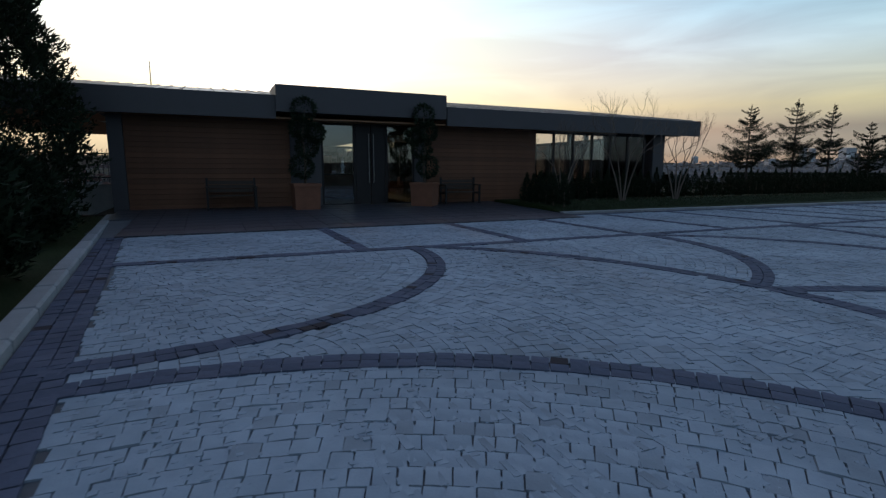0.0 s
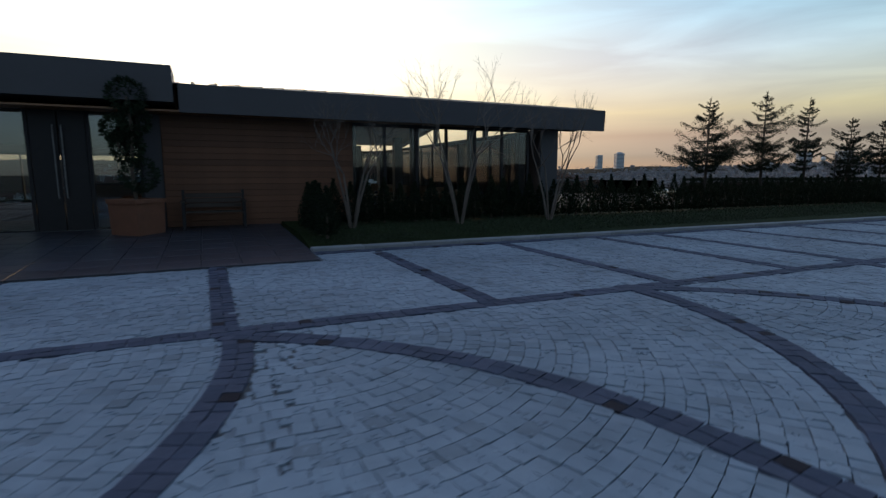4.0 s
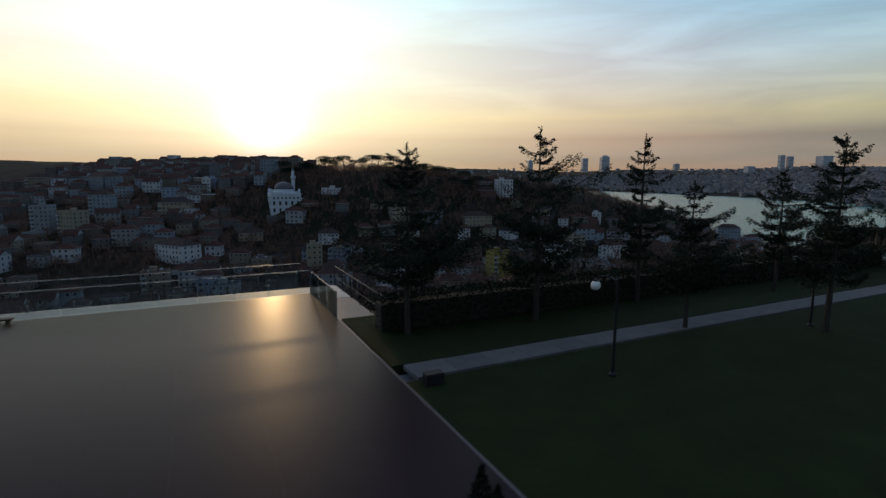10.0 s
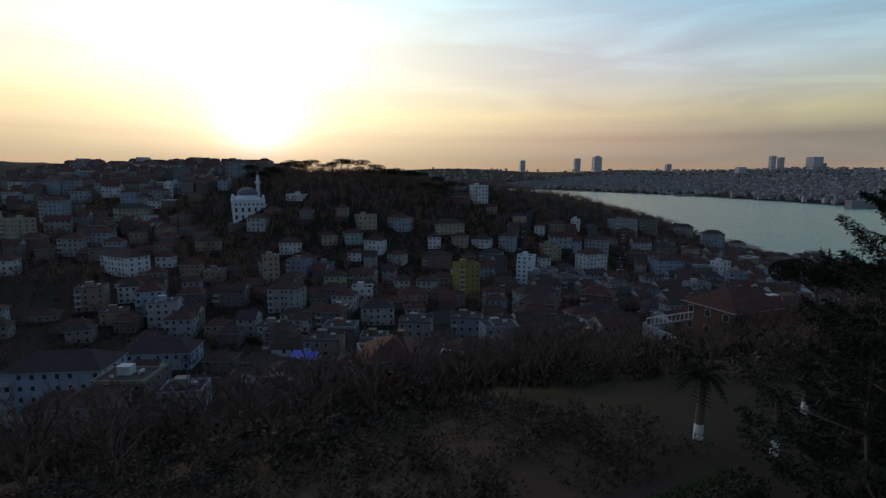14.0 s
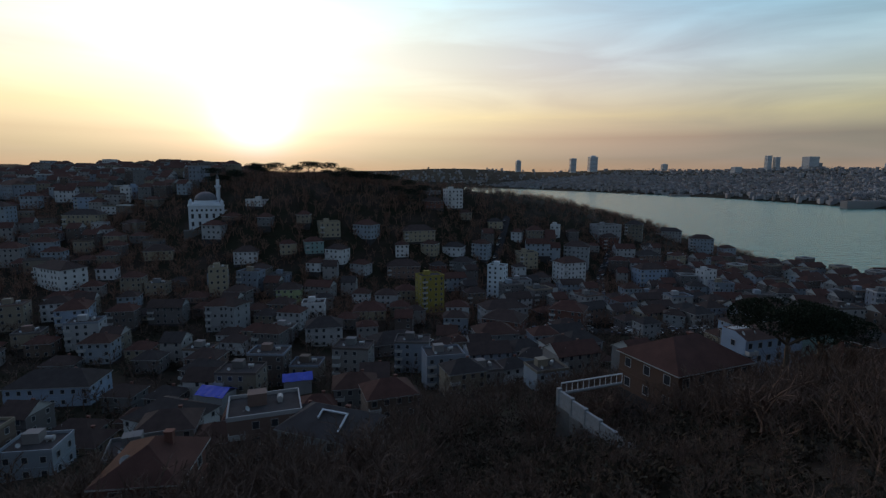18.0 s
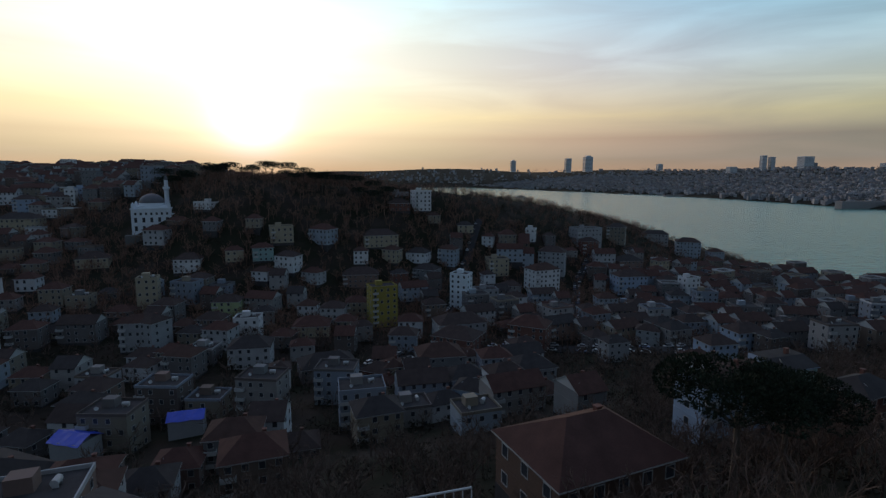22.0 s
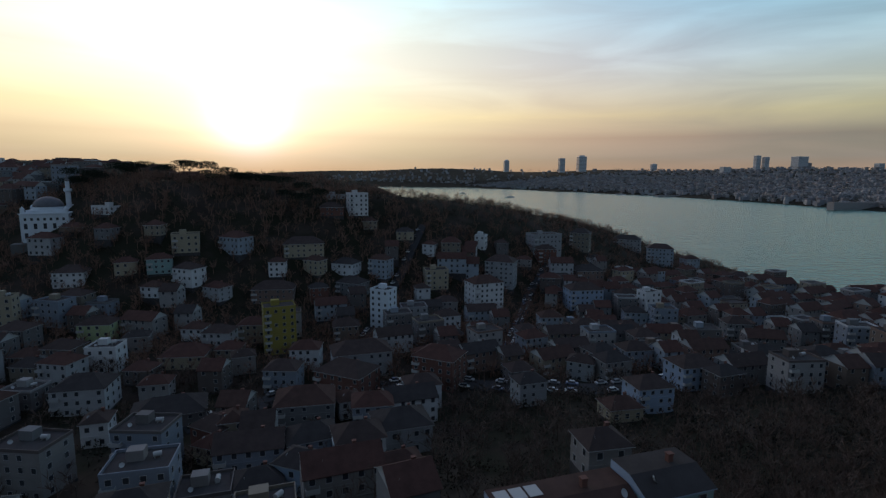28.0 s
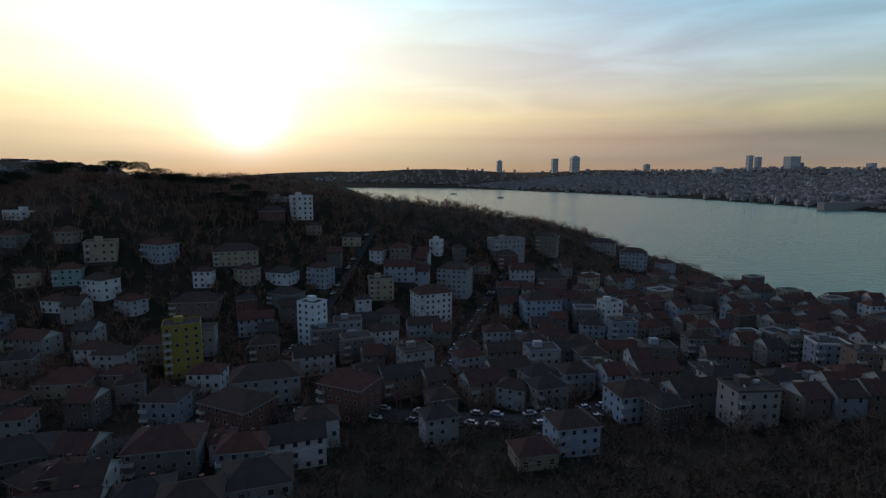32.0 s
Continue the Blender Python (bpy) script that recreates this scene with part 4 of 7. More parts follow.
# entrance: piers, fixed lights and a double door
DOOR_V, DOOR_Z = WALL_V + 0.12, EAVE_Z - 0.5
part("pier", shape(M["fascia"]).box(2.45, 3.45, DOOR_V - 0.02, DOOR_V + 0.25, 0.1, DOOR_Z), rest, "dark metal pier beside the entrance")
part("pier", shape(M["fascia"]).box(6.72, 7.15, DOOR_V - 0.02, DOOR_V + 0.25, 0.1, DOOR_Z), rest, "dark metal pier beside the entrance")
for u0, u1 in ((3.45, 4.6), (5.66, 6.72)):
    o = part("side_light", shape(M["darkmetal"]).box(u0, u0 + 0.07, DOOR_V, DOOR_V + 0.1, 0.1, DOOR_Z).box(u1 - 0.07, u1, DOOR_V, DOOR_V + 0.1, 0.1, DOOR_Z).box(u0 + 0.07, u1 - 0.07, DOOR_V, DOOR_V + 0.1, DOOR_Z - 0.1, DOOR_Z).box(u0 + 0.07, u1 - 0.07, DOOR_V, DOOR_V + 0.1, 0.1, 0.2), rest, "tall fixed light beside the door")
    p = part("pane", shape(M["glass_tint"]).box(u0 + 0.07, u1 - 0.07, DOOR_V + 0.045, DOOR_V + 0.055, 0.2, DOOR_Z - 0.1), o)
    p.visible_shadow = False
for u0, s in ((4.6, 1), (5.13, -1)):
    leaf = part("door", shape(M["darkmetal"]).bevel_box(u0 + 0.01, u0 + 0.52, DOOR_V + 0.01, DOOR_V + 0.07, 0.12, DOOR_Z - 0.02, 0.008), rest, "tall dark entrance door leaf")
    x = u0 + (0.45 if s > 0 else 0.08)
    part("handle", shape(M["roofmetal"]).tube([(x, DOOR_V, 0.9), (x, DOOR_V - 0.06, 0.92), (x, DOOR_V - 0.06, 2.5), (x, DOOR_V, 2.52)], [0.016] * 4, 6), leaf, "long upright steel pull handle")
part("threshold", shape(M["kerb"]).box(3.4, 6.8, WALL_V - 0.06, WALL_V + 0.1, 0.08, 0.165), rest, "pale stone threshold")


# ---- furniture ----
def bench(m, label):
    b = thing("bench", label, "bench", m, group="benches by the wall")
    for k in range(4):
        part("seat_slat", shape(M["stained"]).bevel_box(-0.62, 0.62, -0.22 + 0.115 * k, -0.12 + 0.115 * k, 0.41, 0.44, 0.006), b)
    for k in range(3):
        part("back_slat", shape(M["stained"]).bevel_box(-0.62, 0.62, 0.22, 0.245, 0.52 + 0.12 * k, 0.62 + 0.12 * k, 0.006), b)
    for s in (-1, 1):
        e = part("side_frame", shape(M["darkmetal"]).box(s * 0.66 - 0.03, s * 0.66 + 0.03, -0.26, -0.2, 0, 0.66).box(s * 0.66 - 0.03, s * 0.66 + 0.03, 0.2, 0.26, 0, 0.94).box(s * 0.66 - 0.03, s * 0.66 + 0.03, -0.2, 0.2, 0.36, 0.41), b)
        part("armrest", shape(M["stained"]).bevel_box(s * 0.66 - 0.05, s * 0.66 + 0.05, -0.3, 0.2, 0.66, 0.7, 0.01), b)
    return b


first_bench = bench(at(0.65, 16.45, 0.13), "dark wooden slatted bench against the boarded wall")
copy_thing(first_bench, at(8.2, 16.45, 0.13))

leaf_rng = np.random.default_rng(11)


def ball(sh, c, r, n, size):
    d = leaf_rng.normal(size=(n, 3))
    d /= np.linalg.norm(d, axis=1, keepdims=True)
    rad = r * leaf_rng.uniform(0.72, 1.0, n)[:, None]
    sh.leaves(np.array(c) + d * rad, size, leaf_rng, normals=d)


def topiary(m):
    t = thing("planter", "square terracotta planter with a cloud-pruned evergreen beside the entrance", "planter", m, group="planters at the entrance")
    box = shape(M["terracotta"]).box(-0.36, 0.36, -0.36, 0.36, 0.0, 0.72, -0.02)
    part("pot", box, t, "terracotta-coloured square pot")
    part("rim", shape(M["terracotta"]).bevel_box(-0.41, 0.41, -0.41, -0.3, 0.7, 0.79, 0.01).bevel_box(-0.41, 0.41, 0.3, 0.41, 0.7, 0.79, 0.01).bevel_box(-0.41, -0.3, -0.3, 0.3, 0.7, 0.79, 0.01).bevel_box(0.3, 0.41, -0.3, 0.3, 0.7, 0.79, 0.01), t)
    part("soil", shape(M["bedding"]).box(-0.33, 0.33, -0.33, 0.33, 0.6, 0.74), t)
    st = shape(M["bark"])
    st.tube([(0, 0, 0.6), (0.03, 0.02, 1.4), (-0.04, 0, 2.2), (0.05, 0, 2.95)], [0.045, 0.04, 0.032, 0.02], 7)
    st.tube([(0.0, 0, 1.5), (0.3, 0.05, 1.9), (0.38, 0.05, 2.2)], [0.03, 0.024, 0.018], 6)
    part("stem", st, t)
    for c, r in (((0.03, 0, 2.98), 0.36), ((-0.12, 0, 2.45), 0.3), ((0.36, 0.03, 2.3), 0.28), ((0.1, 0.02, 1.9), 0.33), ((-0.1, -0.05, 1.3), 0.36)):
        f = shape(M["box_leaf"])
        ball(f, c, r, 900, 0.055)
        part("foliage_ball", f, t, "clipped ball of small dark leaves")
    return t


first_planter = topiary(at(2.72, 16.0, 0.12))
copy_thing(first_planter, at(6.65, 16.0, 0.12, 140))


def dining_table():
    t = thing("dining_table", "square dark dining table inside the glass front", "table", at(13.0, 19.0, 0.06), group="tables in the dining room")
    part("tabletop", shape(M["wood"]).bevel_box(-0.42, 0.42, -0.42, 0.42, 0.71, 0.75, 0.01), t)
    part("column", shape(M["darkmetal"]).tube([(0, 0, 0.03), (0, 0, 0.71)], [0.045, 0.045], 10), t)
    part("foot", shape(M["darkmetal"]).lathe([(0.26, 0.0), (0.26, 0.02), (0.06, 0.045)], 14), t)
    return t


def dining_chair():
    c = thing("dining_chair", "dark upholstered dining chair beside a table", "chair", at(13.0, 18.3, 0.06), group="chairs in the dining room")
    part("seat", shape(M["darkmetal"]).bevel_box(-0.22, 0.22, -0.22, 0.22, 0.42, 0.48, 0.02), c)
    part("backrest", shape(M["wood"]).bevel_box(-0.21, 0.21, -0.24, -0.2, 0.5, 0.9, 0.015), c)
    leg = shape(M["darkmetal"]).box(-0.018, 0.018, -0.018, 0.018, 0, 0.42).mesh("leg")
    for x in (-0.19, 0.19):
        for y in (-0.19, 0.19):
            o = part("leg", leg, c)
            o.location = (x, y, 0)
    return c


tbl, chr_ = dining_table(), dining_chair()
spots = [(13.0, 19.0), (15.6, 19.0), (10.4, 19.2), (16.4, 22.4), (13.2, 24.6), (16.4, 26.6), (10.6, 27.0), (13.4, 31.2), (16.4, 31.0), (4.6, 28.0), (6.8, 31.0)]
for k, (u, v) in enumerate(spots):
    if k:
        copy_thing(tbl, at(u, v, 0.06, 4 * (k % 3)))
    for j, (du, dv, turn) in enumerate(((0, -0.72, 0), (0, 0.72, 180), (-0.72, 0, -90), (0.72, 0, 90))):
        if (k, j) != (0, 0) and not (k % 3 == 2 and j > 1):
            copy_thing(chr_, at(u + du, v + dv, 0.06, turn + random.uniform(-9, 9)))
bar = thing("bar_counter", "dark timber bar counter in the dining room", "counter", at(6.2, 24.0, 0.06))
part("body", shape(M["wood"]).box(-1.6, 1.6, -0.3, 0.3, 0, 1.04), bar)
part("top", shape(M["apron"]).bevel_box(-1.68, 1.68, -0.36, 0.36, 1.04, 1.09, 0.01), bar, "dark stone bar top")

# added to keep low sun from crossing the room onto the entrance apron
shelf = thing("shelf_unit", "tall dark timber shelf unit added at the back glazing to block the low sun", "shelf", at(6.3, 33.7, 0.06))
for x in (-1.1, 1.06):
    part("side_panel", shape(M["wood"]).box(x, x + 0.04, -0.2, 0.2, 0, 2.2), shelf)
part("back_panel", shape(M["wood"]).box(-1.06, 1.06, 0.17, 0.2, 0.0, 2.2), shelf)
for k in range(6):
    part("shelf", shape(M["wood"]).bevel_box(-1.06, 1.06, -0.19, 0.17, 0.04 + 0.42 * k, 0.07 + 0.42 * k, 0.004), shelf)

# ---- terrace behind the restaurant ----
deck = thing("terrace", "broad smooth grey terrace with a dull sheen", "terrace", SITE, kind="structure")
DECK_E, DECK_N = 35.85, 33.45
DW = 1.7
for i in range(9):
    for j in range(5):
        u0, v0 = 20.5 + i * DW, 16.75 + j * 3.34
        part("panel", shape(M["deck"]).box(u0 + 0.0006, u0 + DW - 0.0006, v0 + 0.0006, v0 + 3.3394, -0.25, 0.06), deck)
part("panel", shape(M["deck"]).box(END_U + 0.1, 20.497, 16.75, 39.5, -0.25, 0.06), deck)
part("edge", shape(M["fascia"]).box(END_U + 0.1, DECK_E + 0.02, 16.67, 16.74, -0.3, 0.07).box(35.803, DECK_E + 0.03, 16.75, DECK_N, -1.2, 0.07), deck, "dark terrace edge trim")
ledge = solo("ledge", shape(M["pale_stone"]).box(20.6, 37.6, DECK_N + 0.02, 36.2, -1.6, -0.28).mat(M["fascia"]).box(DECK_E + 0.05, 37.6, 28.9, DECK_N, -1.6, -0.284), "pale stone walkway below the terrace edge", "walkway", SITE, kind="structure")
solo("plinth", shape(M["kerb"]).box(END_U, 37.5, 17.3, 36.1, -9.0, -0.3).box(-3, END_U - 0.02, 17.3, 36.1, -9.0, -0.32), "concrete retaining plinth under terrace and restaurant", "retaining wall", SITE, kind="structure")

rail = thing("glass_railing", "frameless glass railing with a thin top rail on the terrace edge", "railing", SITE)
gp = [(20.6, 36.1)] + [(20.6 + 1.53 * k, 36.1) for k in range(1, 11)]
for (ua, va), (ub, vb) in zip(gp, gp[1:]):
    o = part("pane", shape(M["glass"]).box(ua + 0.02, ub - 0.02, va - 0.008, va + 0.008, -0.25, 0.95), rail)
    o.visible_shadow = False
    part("clamp", shape(M["roofmetal"]).bevel_box(ua - 0.03, ua + 0.03, va - 0.03, va + 0.03, -0.28, 0.02, 0.005), rail)
part("top_rail", shape(M["roofmetal"]).tube([(20.6, 36.1, 0.97), (35.9, 36.1, 0.97)], [0.02, 0.02], 6), rail, "thin steel top rail")
rail2 = thing("glass_railing", "glass panels at the terrace corner beside the garden", "railing", SITE)
for k in range(3):
    v0 = 28.9 + k * 1.5
    o = part("pane", shape(M["glass"]).box(DECK_E - 0.06, DECK_E - 0.044, v0 + 0.02, v0 + 1.48, 0.07, 1.05), rail2)
    o.visible_shadow = False
for k in range(9):
    u0 = 22.3 + k * 1.5
    o = part("pane", shape(M["glass"]).box(u0 + 0.02, u0 + 1.48, DECK_N - 0.06, DECK_N - 0.044, 0.07, 1.05), rail2)
    o.visible_shadow = False
for u, v in ((DECK_E - 0.05, DECK_N - 0.05), (DECK_E - 0.05, 28.9), (22.3, DECK_N - 0.05)):
    part("end_post", shape(M["roofmetal"]).bevel_box(u - 0.02, u + 0.02, v - 0.02, v + 0.02, 0.06, 1.1, 0.004), rail2)
part("top_rail", shape(M["roofmetal"]).tube([(22.3, DECK_N - 0.05, 1.08), (DECK_E - 0.05, DECK_N - 0.05, 1.08), (DECK_E - 0.05, 28.9, 1.08)], [0.018] * 3, 6), rail2, "thin steel top rail")
fence = thing("metal_railing", "dark metal railing with slim posts beside the walkway", "railing", SITE)
part("hand_rail", shape(M["darkmetal"]).tube([(37.55, 28.9, 0.72), (37.55, 36.1, 0.72)], [0.025, 0.025], 6), fence)
part("mid_rail", shape(M["darkmetal"]).tube([(37.55, 28.9, 0.2), (37.55, 36.1, 0.2)], [0.015, 0.015], 6), fence)
for k in range(6):
    part("post", shape(M["darkmetal"]).tube([(37.55, 28.95 + 1.42 * k, -0.28), (37.55, 28.95 + 1.42 * k, 0.72)], [0.022, 0.022], 6), fence)
tb = thing("terrace_bench", "low dark bench at the far edge of the terrace", "bench", at(24.4, 33.1, 0.06))
part("seat", shape(M["stained"]).bevel_box(-1.1, 1.1, -0.15, 0.15, 0.12, 0.18, 0.01), tb)
for x in (-0.95, 0.95):
    part("leg", shape(M["stained"]).box(x - 0.04, x + 0.04, -0.12, 0.12, 0, 0.12), tb)


# ---- planting ----
def thuja_mesh(seed, h=1.0):
    g = np.random.default_rng(seed)
    sh = shape(M["thuja"])
    n = 1700
    t = g.uniform(0, 1, n) ** 1.15
    ang = g.uniform(0, 2 * math.pi, n)
    prof = 0.2 * np.interp(t, (0, 0.1, 0.35, 0.6, 0.76, 0.86, 1.0), (0.78, 0.95, 1.0, 0.76, 0.42, 0.17, 0.03)) * (1 + 0.14 * np.sin(ang * 3 + t * 7 + seed))
    r = prof * g.uniform(0.35, 1.05, n)
    c = np.stack([r * np.cos(ang), r * np.sin(ang), 0.06 + t * h], 1)
    nor = np.stack([np.cos(ang) * 0.5, np.sin(ang) * 0.5, np.full(n, 0.9)], 1)
    sh.leaves(c, 0.046 - 0.02 * t, g, normals=nor, stretch=2.0)
    return sh.mesh("crown")


def thuja(mesh, m, group):
    t = thing("thuja", "young cone-shaped evergreen in a clipped row on the lawn", "shrub", m, group=group)
    part("trunk", trunk_small, t)
    part("crown", mesh, t, "dense dark green foliage")
    return t


trunk_small = shape(M["bark"]).tube([(0, 0, -0.02), (0, 0, 0.5)], [0.03, 0.02], 6).mesh("trunk")
crowns = [thuja_mesh(s) for s in (3, 4, 5, 6)]


def thuja_row(points, group, z, tall=1.0):
    for k, (u, v) in enumerate(points):
        s = random.uniform(0.86, 1.08) * tall
        t = thuja(crowns[k % 4], at(u + random.uniform(-0.04, 0.04), v + random.uniform(-0.05, 0.05), z, random.uniform(0, 360)) @ Matrix.Diagonal((random.uniform(0.9, 1.1), random.uniform(0.9, 1.1), s, 1)), group)


thuja_row([(10.75 + 0.43 * k, 15.2) for k in range(55)], "row of evergreens before the terrace", 0.22, 1.06)
thuja_row([(34.8, 16.9 - 0.43 * k) for k in range(24)], "row of evergreens across the lawn", 0.0, 1.06)
thuja_row([(10.15, 13.1 + 0.42 * k) for k in range(6)], "evergreens at the corner of the apron", 0.2)


def bare_branch(sh, p, d, length, r, depth, g, spread=0.55):
    """A forking bare limb."""
    p, d = Vector(p), Vector(d).normalized()
    mid = p + d * length * 0.5 + Vector(g.normal(0, 0.05 * length, 3))
    end = p + d * length + Vector(g.normal(0, 0.06 * length, 3))
    sh.tube([p, mid, end], [r, r * 0.82, r * 0.62], 5 if depth > 2 else 4 if depth > 1 else 3, cap=False)
    if depth == 0:
        return
    for k in range(int(g.integers(2, 4))):
        nd = d + Vector(g.normal(0, spread, 3)) + Vector((0, 0, 0.25))
        bare_branch(sh, end if k < 2 else mid, nd, length * g.uniform(0.55, 0.8), r * 0.6, depth - 1, g, spread)


def lawn_tree(m, seed, label, h=1.0):
    g = np.random.default_rng(seed)
    t = thing("bare_tree", label, "tree", m, group="bare trees on the lawn")
    trunks, crown = shape(M["palebark"]), shape(M["palebark"])
    for k in range(4):
        a = k * 1.6 + g.uniform(0, 0.6)
        d = Vector((math.cos(a) * 0.34, math.sin(a) * 0.34, 1))
        end = d.normalized() * 1.5 * h
        trunks.tube([(0.05 * math.cos(a), 0.05 * math.sin(a), -0.03), tuple(end * 0.5), tuple(end)], [0.034, 0.026, 0.02], 6)
        for j in range(2):
            bare_branch(crown, end, d + Vector(g.normal(0, 0.3, 3)), 0.72 * h, 0.016, 4, g, 0.4)
    part("trunk", trunks, t, "several pale leaning stems")
    part("crown", crown, t, "fine bare twigs")
    return t


for k, (u, h) in enumerate(((10.95, 0.86), (13.65, 1.15), (16.3, 0.95))):
    lawn_tree(at(u, 14.2, 0.22), 20 + k, "leafless multi-stemmed ornamental tree on the lawn", h)


def spruce(m, h, seed, wide=0.34, bare=0.29):
    """Spruce: straight trunk, tiers of drooping boughs set with needle sprays."""
    g = np.random.default_rng(seed)
    t = thing("spruce", "dark thin-crowned spruce on the garden edge", "tree", m, group="spruces on the garden edge")
    part("trunk", shape(M["bark_dark"]).tube([(0, 0, -0.1), (0.02, 0, h * 0.4), (0, 0.02, h)], [0.017 * h, 0.011 * h, 0.012], 8), t)
    boughs, needles = shape(M["bark_dark"]), shape(M["needles"])
    z = h * bare
    cs, ns = [], []
    while z < h * 0.97:
        f = (z / h - bare) / (1 - bare)
        reach = h * wide * (1 - f) ** 0.75 * g.uniform(0.35, 1.3) * min(1, 0.4 + f * 2.6) + 0.06
        for _ in range(int(g.integers(3, 6)) + (2 if f < 0.35 else 0)):
            a = g.uniform(0, 2 * math.pi)
            L = reach * g.uniform(0.45, 1.15)
            rise = 0.22 + 0.36 * f
            p0 = Vector((0, 0, z))
            p1 = p0 + Vector((math.cos(a) * L * 0.55, math.sin(a) * L * 0.55, L * (rise - 0.36)))
            p2 = p0 + Vector((math.cos(a) * L, math.sin(a) * L, L * (rise - 0.12) + 0.05))
            boughs.tube([p0, p1, p2], [0.012 + L * 0.01, 0.009 + L * 0.005, 0.004], 4, cap=False)
            n = int(14 + L * 230 * (1 - 0.66 * f))
            s = g.uniform(0.15, 1.02, n)
            pos = np.where(s[:, None] < 0.55, np.array(p0) + (np.array(p1) - np.array(p0)) * (s[:, None] / 0.55), np.array(p1) + (np.array(p2) - np.array(p1)) * ((s[:, None] - 0.55) / 0.47))
            side = g.normal(0, 1, n)[:, None] * np.array([-math.sin(a), math.cos(a), 0]) * (L * 0.24 * (1.15 - s))[:, None]
            drop = np.abs(g.normal(0, 0.075 * L, n))
            pos = pos + side
            pos[:, 2] -= drop
            cs.append(pos)
            ns.append(np.tile([math.cos(a), math.sin(a), -0.25], (n, 1)))
        z += h * 0.036 * g.uniform(0.5, 1.6)
    top = np.stack([g.normal(0, 0.03, 40), g.normal(0, 0.03, 40), g.uniform(h * 0.9, h * 1.0, 40)], 1)
    cs.append(top)
    ns.append(np.tile([0, 0, 1.0], (40, 1)))
    needles.leaves(np.concatenate(cs), 0.058 * max(1.0, h / 7.0), g, normals=np.concatenate(ns), stretch=1.8)
    part("bough", boughs, t)
    part("needles", needles, t, "dark drooping needle sprays")
    return t


for k, (u, v, h, wd) in enumerate(((37.5, 26.3, 6.25, 0.46), (42.4, 25.9, 6.9, 0.46), (48.0, 26.4, 6.9, 0.32), (46.5, 22.8, 5.05, 0.4), (55.5, 25.2, 5.6, 0.38), (77.5, 27.8, 13.0, 0.42), (50.6, 20.5, 6.6, 0.4), (57.6, 18.6, 6.4, 0.4), (70.0, 25.0, 9.4, 0.42))):
    spruce(at(u, v, -0.02 if u < 66 else -1.6 if u < 72 else -3.0, 40 * k), h, 40 + k, wd)

# big evergreens at the west edge of the forecourt
def leyland(m, h, r, seed, label="large dense dark cypress beside the forecourt kerb"):
    g = np.random.default_rng(seed)
    t = thing("cypress", label, "tree", m, group="cypresses round the restaurant")
    part("trunk", shape(M["bark"]).tube([(0, 0, -0.1), (0, 0, h * 0.6)], [0.14, 0.06], 8), t)
    sh = shape(M["thuja"])
    n = int(26000 * min(1.0, h / 4.5))
    tt = g.uniform(0, 1, n) ** 0.85
    a = g.uniform(0, 2 * math.pi, n)
    prof = r * np.minimum(1, (1.02 - tt) * 1.7) ** 0.6 * (0.75 + 0.25 * np.minimum(1, tt * 4))
    lump = 1 + 0.13 * np.sin(a * 5 + tt * 9) + 0.10 * np.sin(a * 9 - tt * 21) + 0.06 * np.sin(tt * 55 + a * 3)
    rr = prof * lump * g.uniform(0.72, 1.04, n)
    sh.leaves(np.stack([rr * np.cos(a), rr * np.sin(a), 0.05 + tt * h], 1), 0.075 * max(1.0, h / 5.5), g, normals=np.stack([np.cos(a) * 0.6, np.sin(a) * 0.6, np.full(n, 0.7)], 1), stretch=2.0)
    part("crown", sh, t, "dense lumpy evergreen foliage")
    return t


leyland(at(-4.25, 14.1, -0.02), 5.9, 1.75, 71)
leyland(at(-3.9, 6.2, -0.02), 3.6, 1.3, 72)
leyland(at(-4.6, 12.6, -0.02), 1.5, 1.0, 73)
leyland(at(14.8, 48.2, -5.6), 11.6, 2.6, 77, "large dark evergreen on the slope behind the restaurant")
leyland(at(17.3, 47.3, -5.4), 10.0, 1.6, 78, "large dark evergreen on the slope behind the restaurant")
leyland(at(-2.9, 7.2, -0.02), 1.9, 0.95, 74)
leyland(at(-3.3, 11.0, -0.02), 1.6, 0.95, 75)
leyland(at(-2.9, 4.6, -0.02), 1.6, 0.85, 76)


# hedge along the garden edge
def hedge(u0, u1, v, h, w, m):
    g = np.random.default_rng(9)
    ob = thing("hedge", "dark clipped hedge along the garden edge", "hedge", m)
    n = int((u1 - u0) * 700)
    c = np.stack([g.uniform(u0, u1, n), v + g.uniform(-w / 2, w / 2, n), g.uniform(0.02, h, n)], 1)
    face = g.integers(0, 3, n)
    c[face == 0, 2] = h * g.uniform(0.93, 1.03, (face == 0).sum())
    c[face == 1, 1] = v - w / 2 * g.uniform(0.9, 1.05, (face == 1).sum())
    sh = shape(M["thuja"]).leaves(c, 0.085, g, stretch=1.5)
    part("foliage", sh, ob)
    # solid box in dark bark colour stands in for shade inside the foliage
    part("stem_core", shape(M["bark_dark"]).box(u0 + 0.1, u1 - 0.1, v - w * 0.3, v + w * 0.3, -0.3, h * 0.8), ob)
    return ob


hedge(36.7, 69.0, 27.2, 1.15, 1.0, SITE)


